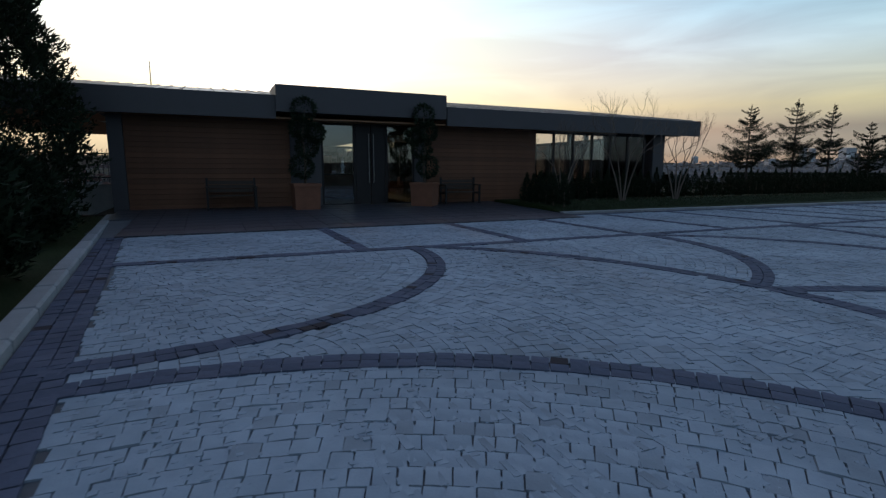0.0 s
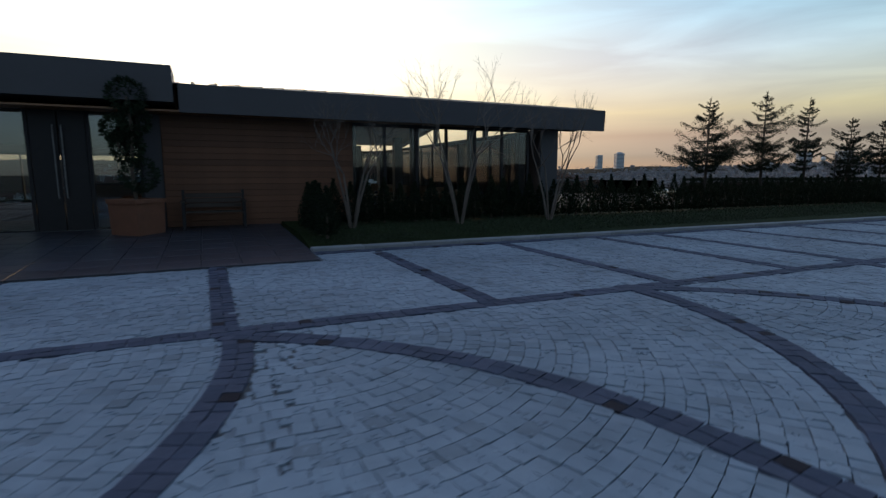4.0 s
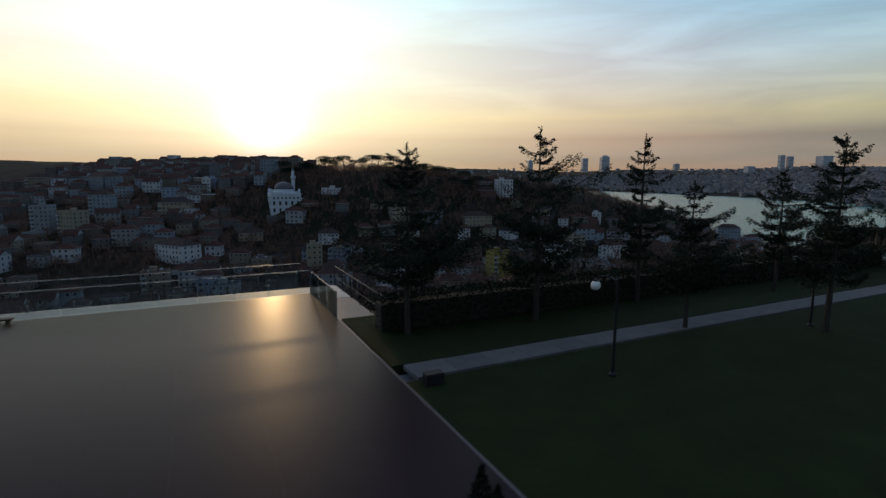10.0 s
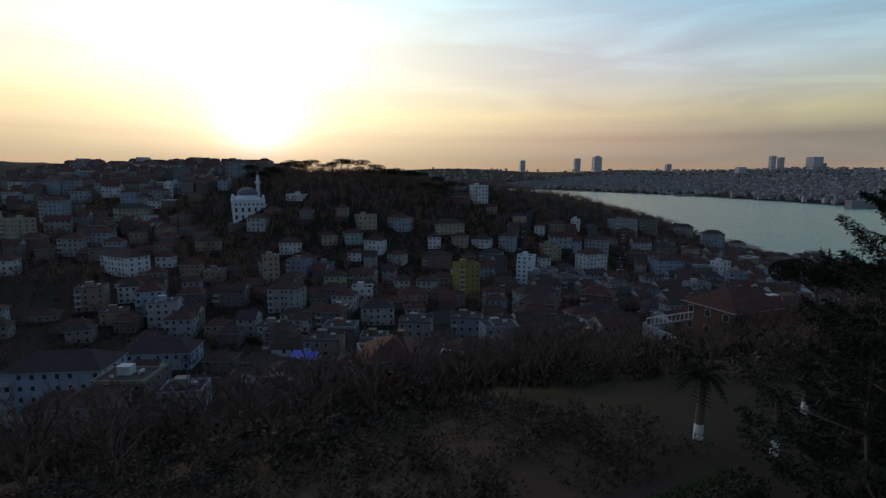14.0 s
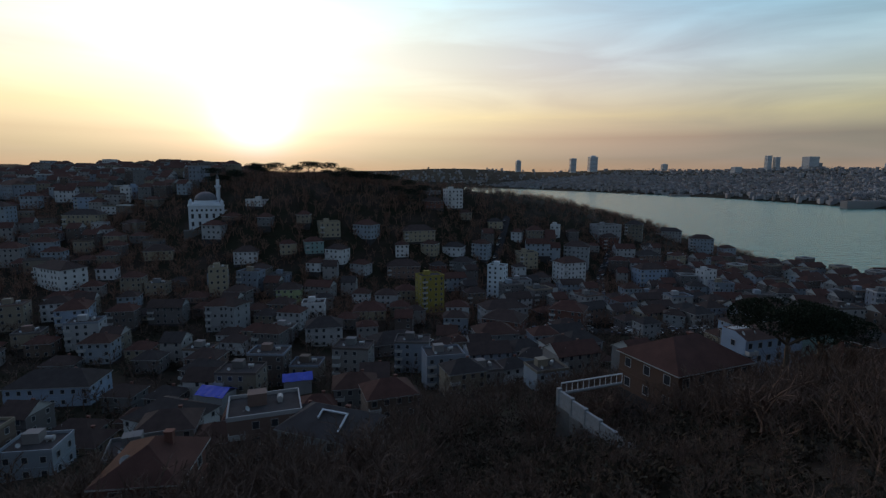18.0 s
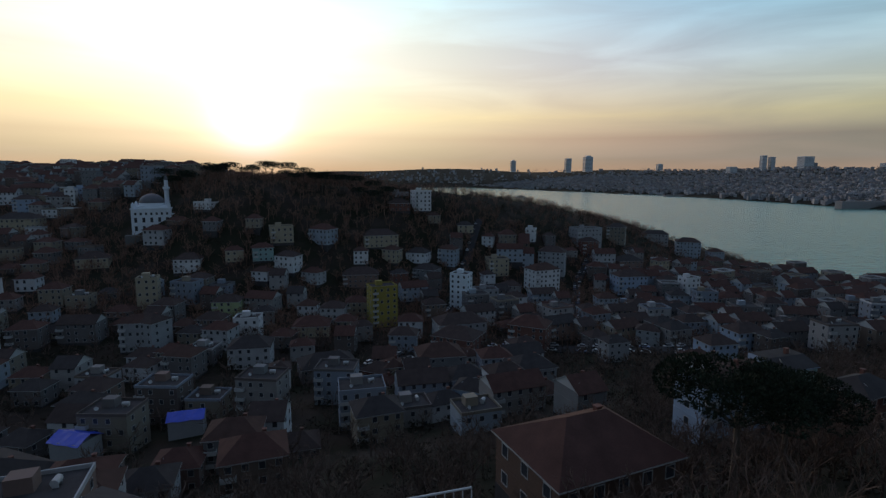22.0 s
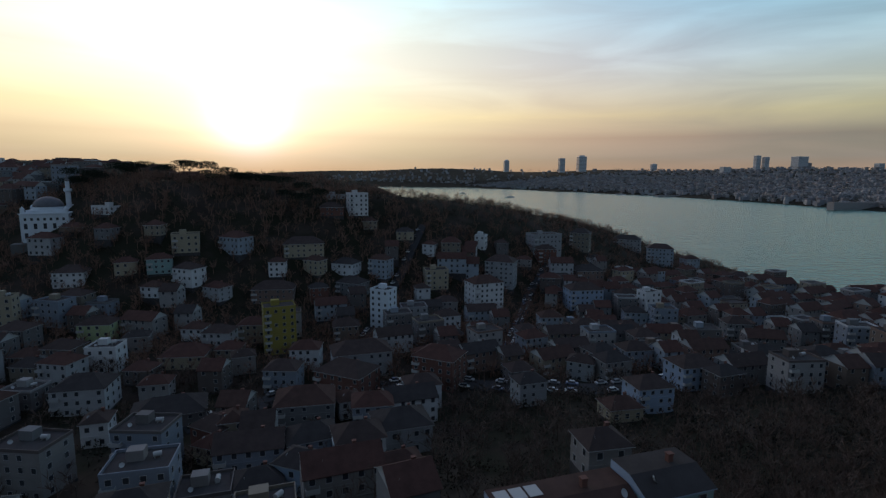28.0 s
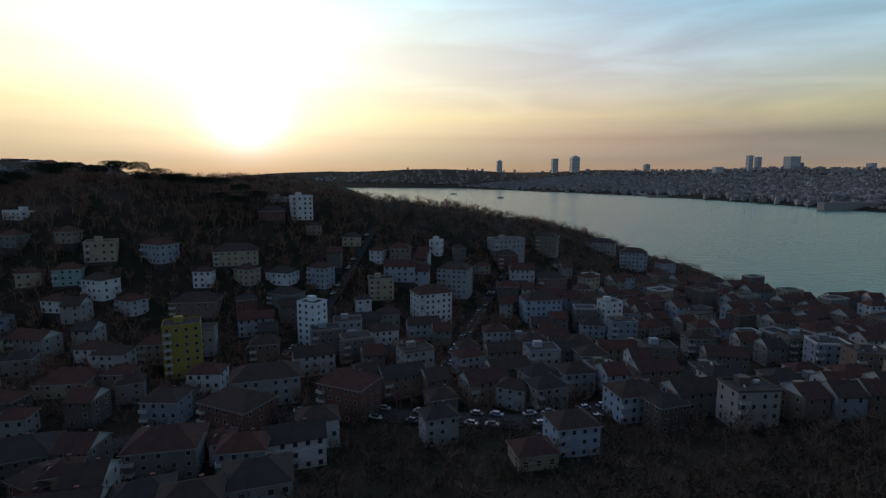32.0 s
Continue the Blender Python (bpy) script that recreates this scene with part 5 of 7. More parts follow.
def garden_lamp(m):
    t = thing("garden_lamp", "slim dark garden lamp post with a white hanging globe", "lamp", m, group="lamps along the path")
    part("post", shape(M["darkmetal"]).tube([(0, 0, -0.05), (0, 0, 2.62)], [0.045, 0.035], 8), t)
    part("foot", shape(M["darkmetal"]).lathe([(0.11, 0.0), (0.11, 0.06), (0.05, 0.12)], 10), t)
    part("arm", shape(M["darkmetal"]).tube([(0, 0, 2.55), (-0.12, 0.3, 2.66), (-0.2, 0.5, 2.6), (-0.22, 0.55, 2.5)], [0.02] * 4, 6), t)
    a = [(0.13 * math.sin(k * math.pi / 10) + 0.001, 2.36 - 0.13 * math.cos(k * math.pi / 10)) for k in range(11)]
    part("globe", shape(M["globe"]).lathe(a, 16, -0.22, 0.55), t, "white opal globe", smooth=True)
    part("collar", shape(M["darkmetal"]).lathe([(0.06, 2.46), (0.075, 2.5), (0.03, 2.54)], 10, -0.22, 0.55), t)
    return t


lamp = garden_lamp(at(41.05, 20.65, -0.02))
copy_thing(lamp, at(50.8, 21.1, -0.02))
copy_thing(lamp, at(61.6, 21.1, -0.02))
sign = thing("garden_box", "small dark utility box at the end of the path", "box", at(36.55, 22.2, 0.0))
part("body", shape(M["darkmetal"]).bevel_box(-0.25, 0.25, -0.15, 0.15, 0, 0.3, 0.02), sign)

# grass blades along the nearest lawn edge
gr = np.random.default_rng(31)
n = int(26000 * min(1.0, h / 4.5))
gu, gv = gr.uniform(9.9, 33.0, n), KERB_V + 0.5 + np.abs(gr.normal(0, 1.1, n))
gv = np.minimum(gv, 14.9)
gz = np.where(gv < 13.9, 0.07 + (gv - KERB_V - 0.3) / 1.3 * 0.17, 0.24)
blades = shape(M["grass"]).leaves(np.stack([gu, gv, gz], 1), 0.022, gr, normals=np.tile([0, 0, 1.2], (n, 1)), stretch=2.4)
solo("grass", blades, "short grass blades of the lawn", "grass", SITE, kind="stuff")


# ---- the town ----
M["skywhite"] = material("bluish_white_plaster", (0.55, 0.6, 0.66), 0.85, vary=0.1, scale=0.3)
MESHES, TOWN = {}, []


def cached(key, make):
    if key not in MESHES:
        MESHES[key] = make()
    return MESHES[key]


def window_mesh(w, h):
    def make():
        sh = shape(M["winframe"])
        a, b_, e = w / 2, w / 2 - 0.07, 0.07
        out = [(-a, 0, 0), (a, 0, 0), (a, 0, h), (-a, 0, h)]
        front = [(x, -0.06, z) for x, _, z in out]
        lip = [(-b_, -0.06, e), (b_, -0.06, e), (b_, -0.06, h - e), (-b_, -0.06, h - e)]
        deep = [(x, -0.005, z) for x, _, z in lip]
        for k in range(4):
            n = (k + 1) % 4
            sh.face([out[k], out[n], front[n], front[k]])
            sh.face([front[k], front[n], lip[n], lip[k]])
            sh.face([lip[k], lip[n], deep[n], deep[k]])
        sh.mat(M["glass_dark"]).face(deep)
        sh.welded()
        return sh.mesh("window")
    return cached(("window", w, h), make)


def roof_mesh(w, d, kind):
    def make():
        o = 0.45
        if kind == "flat":
            sh = shape(M["flatroof"]).box(-w / 2, w / 2, -d / 2, d / 2, 0.0, 0.12)
            return sh.mesh("roof")
        if kind == "shed":
            # a tiled front slope up to a nearly flat tiled back, between plastered end walls
            rise, k_ = 1.4, -d * 0.05
            prof = [(-d / 2 - o, -0.15), (-d / 2 - o, 0.0), (k_, rise), (d / 2, rise), (d / 2, 0.0)]
            sh = shape(M["rooftile"])
            sh.face([(-w / 2, prof[1][0], prof[1][1]), (w / 2, prof[1][0], prof[1][1]), (w / 2, k_, rise), (-w / 2, k_, rise)])
            sh.face([(-w / 2, k_, rise), (w / 2, k_, rise), (w / 2, d / 2, rise), (-w / 2, d / 2, rise)])
            sh.mat(M["skyblue"]).face([(w / 2, d / 2, 0), (-w / 2, d / 2, 0), (-w / 2, d / 2, rise), (w / 2, d / 2, rise)])
            for sx in (-1, 1):
                sh.face([(sx * w / 2, y, z) for y, z in (prof if sx > 0 else prof[::-1])])
            sh.face([(-w / 2, prof[0][0], prof[0][1]), (w / 2, prof[0][0], prof[0][1]), (w / 2, prof[1][0], prof[1][1]), (-w / 2, prof[1][0], prof[1][1])])
            sh.face([(w / 2, prof[0][0], prof[0][1]), (-w / 2, prof[0][0], prof[0][1]), (-w / 2, d / 2, 0), (w / 2, d / 2, 0)])
            return sh.welded().mesh("roof")
        if kind == "gable":
            # two tiled slopes between plastered gable ends, with a pale verge
            rise, t_ = 0.3 * d, 0.14
            sh = shape(M["rooftile"])
            for sy in (-1, 1):
                lo_, hi_ = (sy * (d / 2 + o), -0.25), (0.0, rise)
                q = [(-w / 2 - 0.3, *lo_), (w / 2 + 0.3, *lo_), (w / 2 + 0.3, *hi_), (-w / 2 - 0.3, *hi_)]
                sh.face(q if sy < 0 else q[::-1])
                sh.face([(x, y, z - t_) for x, y, z in (q[::-1] if sy < 0 else q)])
            sh.mat(M["winframe"])
            for sx in (-1, 1):
                for sy in (-1, 1):
                    x = sx * (w / 2 + 0.3)
                    sh.face([(x, sy * (d / 2 + o), -0.25), (x, 0, rise), (x, 0, rise - t_), (x, sy * (d / 2 + o), -0.25 - t_)])
                x = sx * (w / 2 - 0.01)
                sh.face([(x, -d / 2, -0.05), (x, d / 2, -0.05), (x, 0, rise - t_)])
            return sh.mesh("roof")
        sh = shape(M["flatroof"] if kind == "slate" else M["rooftile"])
        a, b, rise = w / 2 + o, d / 2 + o, 0.24 * min(w, d) + 0.5
        if w >= d:
            r0, r1 = (-a + b * 0.85, 0), (a - b * 0.85, 0)
        else:
            r0, r1 = (0, -b + a * 0.85), (0, b - a * 0.85)
        c = [(-a, -b, 0), (a, -b, 0), (a, b, 0), (-a, b, 0)]
        p, q = (*r0, rise), (*r1, rise)
        if w >= d:
            faces = [(c[0], c[1], q, p), (c[1], c[2], q), (c[2], c[3], p, q), (c[3], c[0], p)]
        else:
            faces = [(c[0], c[1], p), (c[1], c[2], q, p), (c[2], c[3], q), (c[3], c[0], p, q)]
        for f in faces:
            sh.face(list(f))
        sh.mat(M["winframe"])
        for k in range(4):
            (x0, y0, _), (x1, y1, _) = c[k], c[(k + 1) % 4]
            sh.face([(x0, y0, -0.16), (x1, y1, -0.16), (x1, y1, -0.001), (x0, y0, -0.001)])
        sh.face([(x, y, -0.16) for x, y, _ in c[::-1]])
        for k in range(4):
            (x0, y0, _), (x1, y1, _) = c[k], c[(k + 1) % 4]
            sh.face([(x0, y0, -0.001), (x1, y1, -0.001), (x1, y1, 0), (x0, y0, 0)])
        return sh.welded().mesh("roof")
    return cached(("roof", w, d, kind), make)


def wall_mesh(w, d, h, wall, foot):
    def make():
        sh = shape(M["flatroof"])
        n = max(2, round(h / 2.9))
        rings = [(0.04, -foot), (0.04, 0.35), (0.0, 0.35)]
        for k in range(1, n):
            z = h * k / n
            rings += [(0.0, z - 0.09), (0.09, z - 0.09), (0.09, z + 0.09), (0.0, z + 0.09)]
        rings.append((0.0, h))
        for g_, z in rings:
            sh.v += [(-w / 2 - g_, -d / 2 - g_, z), (w / 2 + g_, -d / 2 - g_, z), (w / 2 + g_, d / 2 + g_, z), (-w / 2 - g_, d / 2 + g_, z)]
        for r in range(len(rings) - 1):
            if r == 1:
                sh.mat(M[wall])
            for q in range(4):
                t = (q + 1) % 4
                sh.f.append((4 * r + q, 4 * r + t, 4 * r + 4 + t, 4 * r + 4 + q))
                sh.m.append(sh.k)
        sh.f += [(3, 2, 1, 0), tuple(4 * (len(rings) - 1) + q for q in range(4))]
        sh.m += [0, sh.k]
        return sh.mesh("wall")
    return cached(("wall", w, d, h, wall, foot), make)


def chimney_mesh():
    return cached("chimney", lambda: shape(M["brickred"]).box(-0.35, 0.35, -0.3, 0.3, 0, 1.5).box(-0.42, 0.42, -0.37, 0.37, 1.5, 1.62).mesh("chimney"))


def dish_mesh():
    return cached("dish", lambda: shape(M["winframe"]).lathe([(0.05, 0.0), (0.3, 0.05), (0.5, 0.16), (0.48, 0.17), (0.28, 0.07), (0.02, 0.03)], 14).tube([(0, 0, 0.0), (0, 0, -0.9)], [0.04, 0.04], 6).mesh("satellite_dish"))


def balcony_mesh(w):
    return cached(("balcony", w), lambda: shape(M["winframe"]).box(-w / 2, w / 2, -1.1, 0, -0.14, 0).box(-w / 2, w / 2, -1.1, -1.02, 0, 0.85).box(-w / 2, -w / 2 + 0.08, -1.02, 0, 0, 0.85).box(w / 2 - 0.08, w / 2, -1.02, 0, 0, 0.85).mesh("balcony"))


def far_windows(w, d, floors, storey, nf, ns, ww, wh, skip):
    """All windows of a building too far off to tell them apart singly."""
    def make():
        sh = Shape()
        one = window_mesh(ww, wh)
        spots_ = []
        for f in range(floors):
            zf = f * storey + storey * 0.33
            spots_ += [pose(-w / 2 + w * (k + 0.5) / nf, -d / 2 - 0.02, zf) for k in range(nf) if (k * 7 + f * 3 + skip) % 6]
            for s in (1, -1):
                spots_ += [pose(s * (w / 2 + 0.02), -d / 2 + d * (k + 0.5) / ns, zf, 0, 0, 90 * s) for k in range(ns)]
        for m_ in spots_:
            for p in one.polygons:
                sh.mat(one.materials[p.material_index]).face([tuple(m_ @ one.vertices[q].co) for q in p.vertices])
        return sh.mesh("windows")
    return cached(("windows", w, d, floors, storey, skip % 3), make)


def bay_mesh(w, h, wall):
    return cached(("bay", w, h, wall), lambda: shape(M[wall]).box(-w / 2, w / 2, -0.9, 0, 0, h).mesh("bay"))


def close_by(x, y):
    return math.hypot(x - 118, y - 130) < 135 or math.hypot(x - 45, y - 55) < 150


def house(name, label, x, y, z, w, d, floors, storey, wall="facade", roof="hip", turn=0, sides=2, group=""):
    """A town building: walls, roof, windows on the open sides, chimney, bay and balconies."""
    w, d, storey = round(w * 2) / 2, round(d * 2) / 2, round(storey * 5) / 5
    h = floors * storey
    TOWN.append((x, y, 0.55 * max(w, d)))
    t = thing(name, label, "building", pose(x, y, z, 0, 0, turn), group=group)
    part("wall", wall_mesh(w, d, h, wall, 7.0), t)
    rf = part("roof", roof_mesh(w, d, roof), t)
    rf.location = (0, 0, h)
    ww = 1.2 if storey > 2.7 else 1.1
    wh = 1.4 if storey > 2.7 else 1.2
    nf, ns = max(2, int(w / 2.7)), max(1, int(d / 3.4))
    if close_by(x, y):
        wm = window_mesh(ww, wh)
        for f in range(floors):
            zf = f * storey + storey * 0.33
            for k in range(nf):
                if (k * 7 + f * 3 + int(x)) % 11 == 0:
                    continue
                o = part("window", wm, t)
                o.location = (-w / 2 + w * (k + 0.5) / nf, -d / 2 - 0.02, zf)
            for s in ((1,) if sides == 1 else (1, -1)):
                for k in range(ns):
                    o = part("window", wm, t)
                    o.matrix_basis = pose(s * (w / 2 + 0.02), -d / 2 + d * (k + 0.5) / ns, zf, 0, 0, 90 * s)
    else:
        o = part("windows", far_windows(w, d, floors, storey, nf, ns, ww, wh, int(x) % 4), t)
        o["kind"] = "stuff"
    if roof != "flat":
        o = part("chimney", chimney_mesh(), t)
        o.location = (w * 0.18, d * 0.12, h + 0.1 * min(w, d) + 0.2)
    else:
        o = part("stair_head", stair_mesh(wall), t)
        o.location = (-w * 0.1, d * 0.15, h)
        o = part("parapet", parapet_mesh(w, d, wall), t)
        o.location = (0, 0, h)
    if close_by(x, y) or y < 330:
        o = part("satellite_dish", dish_mesh(), t, "round white satellite dish")
        o.matrix_basis = pose(-w * 0.24, -d * 0.22, h + (1.0 if roof != "flat" else 0.75), 55, 0, 20 + (int(x) * 31) % 50)
        if roof == "flat":
            o = part("water_tank", cached("tank", lambda: shape(M["winframe"]).tube([(-0.8, 0, 0.75), (0.8, 0, 0.75)], [0.5, 0.5], 12).box(-0.6, -0.45, -0.4, 0.4, 0, 0.4).box(0.45, 0.6, -0.4, 0.4, 0, 0.4).mesh("water_tank")), t, "white water tank")
            o.matrix_basis = pose(w * 0.22, d * 0.1, h + 0.12, 0, 0, (int(y) * 17) % 90)
    if floors >= 3 and w > 10:
        bm_ = balcony_mesh(2.6)
        for f in range(1, floors):
            o = part("balcony", bm_, t)
            o.location = (-w / 2 + w * 0.5 / nf, -d / 2, f * storey)
    return t


def stair_mesh(wall):
    return cached(("stair", wall), lambda: shape(M[wall]).box(-1.6, 1.6, -1.3, 1.3, 0.1, 2.3).mesh("stair_head"))


def parapet_mesh(w, d, wall):
    def make():
        sh = shape(M[wall])
        a, b_, c, e = w / 2 + 0.08, d / 2 + 0.08, w / 2 - 0.14, d / 2 - 0.14
        for z0, z1 in ((0.0, 0.75),):
            o, i_ = [(-a, -b_), (a, -b_), (a, b_), (-a, b_)], [(-c, -e), (c, -e), (c, e), (-c, e)]
            for k in range(4):
                n = (k + 1) % 4
                sh.face([(*o[k], z0), (*o[n], z0), (*o[n], z1), (*o[k], z1)])
                sh.face([(*i_[n], z0), (*i_[k], z0), (*i_[k], z1), (*i_[n], z1)])
                sh.face([(*o[k], z1), (*o[n], z1), (*i_[n], z1), (*i_[k], z1)])
        return sh.welded().mesh("parapet")
    return cached(("parapet", w, d, wall), make)

house("house", "white plastered house of 2 storeys with flat roof", -74, 410, -8.5, 13.1, 10.5, 2, 2.29, "white", "flat", -18)
house("house", "sandy beige house of 2 storeys with tiled roof", -43, 373, -35.4, 9.5, 7.6, 2, 3.48, "tan", "hip", 24)
house("house", "sea-green house of 3 storeys with tiled roof", -28, 376, -35.1, 10.8, 8.6, 3, 2.51, "teal", "hip", 24)
house("house", "white plastered house of 3 storeys with tiled roof", -13, 375, -41.3, 11.9, 9.5, 3, 3.16, "white", "hip", -18)
house("house", "white plastered house of 3 storeys with tiled roof", -67, 369, -40.7, 13.7, 10.9, 3, 2.68, "white", "hip", 12)
house("house", "sandy beige house of 2 storeys with tiled roof", -122, 371, -39.1, 15.3, 12.3, 2, 3.05, "tan", "hip", 24)
house("apartment_block", "sandy beige apartment block of 5 storeys with flat roof", -65, 326, -50.5, 8.8, 7.1, 5, 2.94, "tan", "flat", 18)
house("house", "pale green house of 3 storeys with tiled roof", -29, 330, -55.2, 12.7, 10.2, 3, 2.78, "lime", "hip", 8)
house("house", "weathered plastered house of 1 storey with tiled roof", -91, 336, -48.5, 8.4, 7.0, 1, 3.86, "facade", "hip", 24)
house("house", "weathered plastered house of 3 storeys with tiled roof", 2, 372, -47.6, 10.6, 8.5, 3, 2.48, "facade", "hip", -24)
house("house", "sandy beige house of 3 storeys with flat roof", -22, 391, -26.6, 13.1, 10.5, 3, 3.14, "tan", "flat", 24)
house("house", "weathered plastered house of 3 storeys with tiled roof", 1, 400, -28.6, 13.7, 10.9, 3, 3.16, "facade", "hip", -24)
house("house", "weathered plastered house of 3 storeys with tiled roof", -212, 457, -10.5, 9.2, 7.3, 3, 2.78, "facade", "hip", 18)
house("house", "pale blue house of 3 storeys with flat roof", -189, 458, -6.6, 6.5, 7.0, 3, 3.17, "skyblue", "flat", 12)
house("house", "weathered plastered house of 3 storeys with tiled roof", -198, 450, -12.2, 13.8, 11.0, 3, 3.15, "facade", "hip", 24)
house("house", "weathered plastered house of 3 storeys with tiled roof", -158, 408, -27.5, 8.5, 7.0, 3, 2.60, "facade", "hip", -18)
house("house", "white plastered house of 3 storeys with tiled roof", -275, 608, 14.7, 15.0, 12.0, 3, 2.62, "white", "hip", -18)
house("house", "weathered plastered house of 2 storeys with tiled roof", -214, 567, 13.6, 17.4, 13.0, 2, 2.91, "facade", "hip", 8)
house("house", "weathered plastered house of 2 storeys with tiled roof", -343, 620, 14.3, 24.0, 13.0, 2, 3.22, "facade", "hip", 18)
house("apartment_block", "grey plastered apartment block of 5 storeys with flat roof", 41, 464, -10.2, 12.0, 10.0, 4, 2.8, "greyw", "flat", 24)
house("apartment_block", "white plastered apartment block of 5 storeys with flat roof", 58, 451, -11.4, 12.1, 9.7, 5, 2.79, "white", "flat", 24)
house("house", "red brick house of 2 storeys with tiled roof", 43, 444, -11.0, 14.0, 11.2, 2, 2.82, "brickred", "hip", 18)
house("house", "weathered plastered house of 2 storeys with tiled roof", 67, 443, -19.3, 8.6, 7.0, 2, 2.82, "facade", "hip", 18)
house("house", "sandy beige house of 2 storeys with tiled roof", 89, 443, -25.7, 10.6, 8.5, 2, 2.78, "tan", "hip", 8)
house("house", "weathered plastered house of 3 storeys with tiled roof", 105, 436, -34.8, 7.7, 7.0, 3, 2.51, "facade", "hip", -18)
house("house", "white plastered house of 3 storeys with flat roof", 138, 462, -34.2, 7.2, 7.0, 3, 3.25, "white", "flat", -18)
house("house", "weathered plastered house of 3 storeys with tiled roof", 152, 465, -38.0, 7.8, 7.0, 3, 2.75, "facade", "hip", 8)
house("apartment_block", "grey plastered apartment block of 6 storeys with tiled roof", 149, 436, -53.8, 17.3, 13.0, 6, 2.73, "greyw", "hip", -18)
house("apartment_block", "white plastered apartment block of 6 storeys with tiled roof", 136, 402, -59.8, 17.4, 13.0, 6, 2.77, "white", "hip", 24)
house("apartment_block", "grey plastered apartment block of 5 storeys with flat roof", 184, 486, -42.1, 21.4, 13.0, 5, 3.13, "greyw", "flat", 18)
house("apartment_block", "red brick apartment block of 4 storeys with tiled roof", 183, 473, -45.7, 12.5, 10.0, 4, 2.86, "brickred", "hip", 8)
house("apartment_block", "weathered plastered apartment block of 4 storeys with tiled roof", 78, 412, -43.7, 11.2, 8.9, 4, 2.80, "facade", "hip", -24)
house("house", "white plastered house of 3 storeys with tiled roof", 25, 394, -39.8, 8.7, 7.0, 3, 2.85, "white", "hip", 8)
house("house", "sandy beige house of 3 storeys with tiled roof", 43, 402, -40.1, 10.1, 8.1, 3, 2.72, "tan", "hip", -24)
house("house", "weathered plastered house of 2 storeys with tiled roof", 59, 408, -41.0, 13.2, 10.5, 2, 3.45, "facade", "hip", -18)
house("house", "red brick house of 3 storeys with tiled roof", 49, 384, -50.7, 9.1, 7.2, 3, 2.57, "brickred", "hip", 24)
house("house", "weathered plastered house of 3 storeys with tiled roof", 65, 394, -49.9, 13.8, 11.0, 3, 2.63, "facade", "hip", -24)
house("apartment_block", "sandy beige apartment block of 4 storeys with flat roof", 109, 414, -50.1, 13.2, 10.6, 4, 2.81, "tan", "flat", 12)
house("apartment_block", "bluish white apartment block of 7 storeys with flat roof", 85, 365, -59.3, 9.8, 7.8, 7, 2.84, "skywhite", "flat", -24)
house("apartment_block", "grey plastered apartment block of 4 storeys with flat roof", 99, 372, -60.9, 12.3, 9.8, 4, 2.90, "greyw", "flat", 12)
house("house", "weathered plastered house of 3 storeys with tiled roof", 102, 398, -56.0, 7.3, 7.0, 3, 3.36, "facade", "hip", 18)
house("apartment_block", "mustard yellow apartment block of 7 storeys with flat roof", 46, 330, -58.8, 12.6, 10.1, 7, 2.81, "yellow", "flat", 24)
house("house", "weathered plastered house of 3 storeys with tiled roof", 27, 381, -50.5, 19.8, 13.0, 3, 2.53, "facade", "hip", 8)
house("house", "sandy beige house of 3 storeys with tiled roof", 34, 412, -31.5, 21.3, 13.0, 3, 2.60, "tan", "hip", 18)
house("apartment_block", "pale blue apartment block of 4 storeys with tiled roof", 194, 414, -61.0, 19.1, 13.0, 4, 3.01, "skyblue", "hip", 8)
house("apartment_block", "weathered plastered apartment block of 4 storeys with tiled roof", 219, 415, -62.3, 11.8, 9.5, 4, 2.60, "facade", "hip", 18)
house("apartment_block", "white plastered apartment block of 5 storeys with flat roof", 228, 404, -63.5, 10.0, 8.0, 5, 2.96, "white", "flat", 18)
house("house", "weathered plastered house of 3 storeys with tiled roof", 208, 458, -54.6, 17.8, 13.0, 3, 2.84, "facade", "hip", 8)
house("house", "sandy beige house of 3 storeys with tiled roof", 234, 464, -57.5, 10.4, 8.3, 3, 3.32, "tan", "hip", 24)
house("house", "white plastered house of 2 storeys with tiled roof", 224, 496, -49.0, 9.2, 7.3, 2, 2.50, "white", "hip", 18)
house("apartment_block", "weathered plastered apartment block of 5 storeys with tiled roof", 293, 548, -58.7, 20.0, 13.0, 5, 3.07, "facade", "hip", -18)
house("house", "weathered plastered house of 3 storeys with tiled roof", 324, 560, -64.3, 12.7, 10.2, 3, 3.35, "facade", "hip", 12)
house("apartment_block", "weathered plastered apartment block of 4 storeys with tiled roof", 280, 590, -53.4, 24.0, 13.0, 4, 2.91, "facade", "hip", -24)
house("apartment_block", "weathered plastered apartment block of 5 storeys with tiled roof", 218, 516, -42.9, 14.4, 11.5, 5, 3.09, "facade", "hip", -24)
house("house", "white plastered house of 2 storeys with tiled roof", 343, 518, -67.6, 14.8, 11.9, 2, 3.42, "white", "hip", -18)
house("house", "weathered plastered house of 2 storeys with tiled roof", 246, 392, -62.9, 12.5, 10.0, 2, 2.88, "facade", "hip", 18)
house("apartment_block", "grey plastered apartment block of 4 storeys with tiled roof", -42, 287, -56.6, 12.7, 10.2, 4, 2.96, "greyw", "hip", -18)
house("house", "weathered plastered house of 3 storeys with tiled roof", 3, 276, -58.8, 15.1, 12.1, 3, 2.90, "facade", "hip", 12)
house("house", "white plastered house of 3 storeys with flat roof", -9, 304, -57.5, 10.4, 8.3, 3, 3.30, "white", "flat", 8)
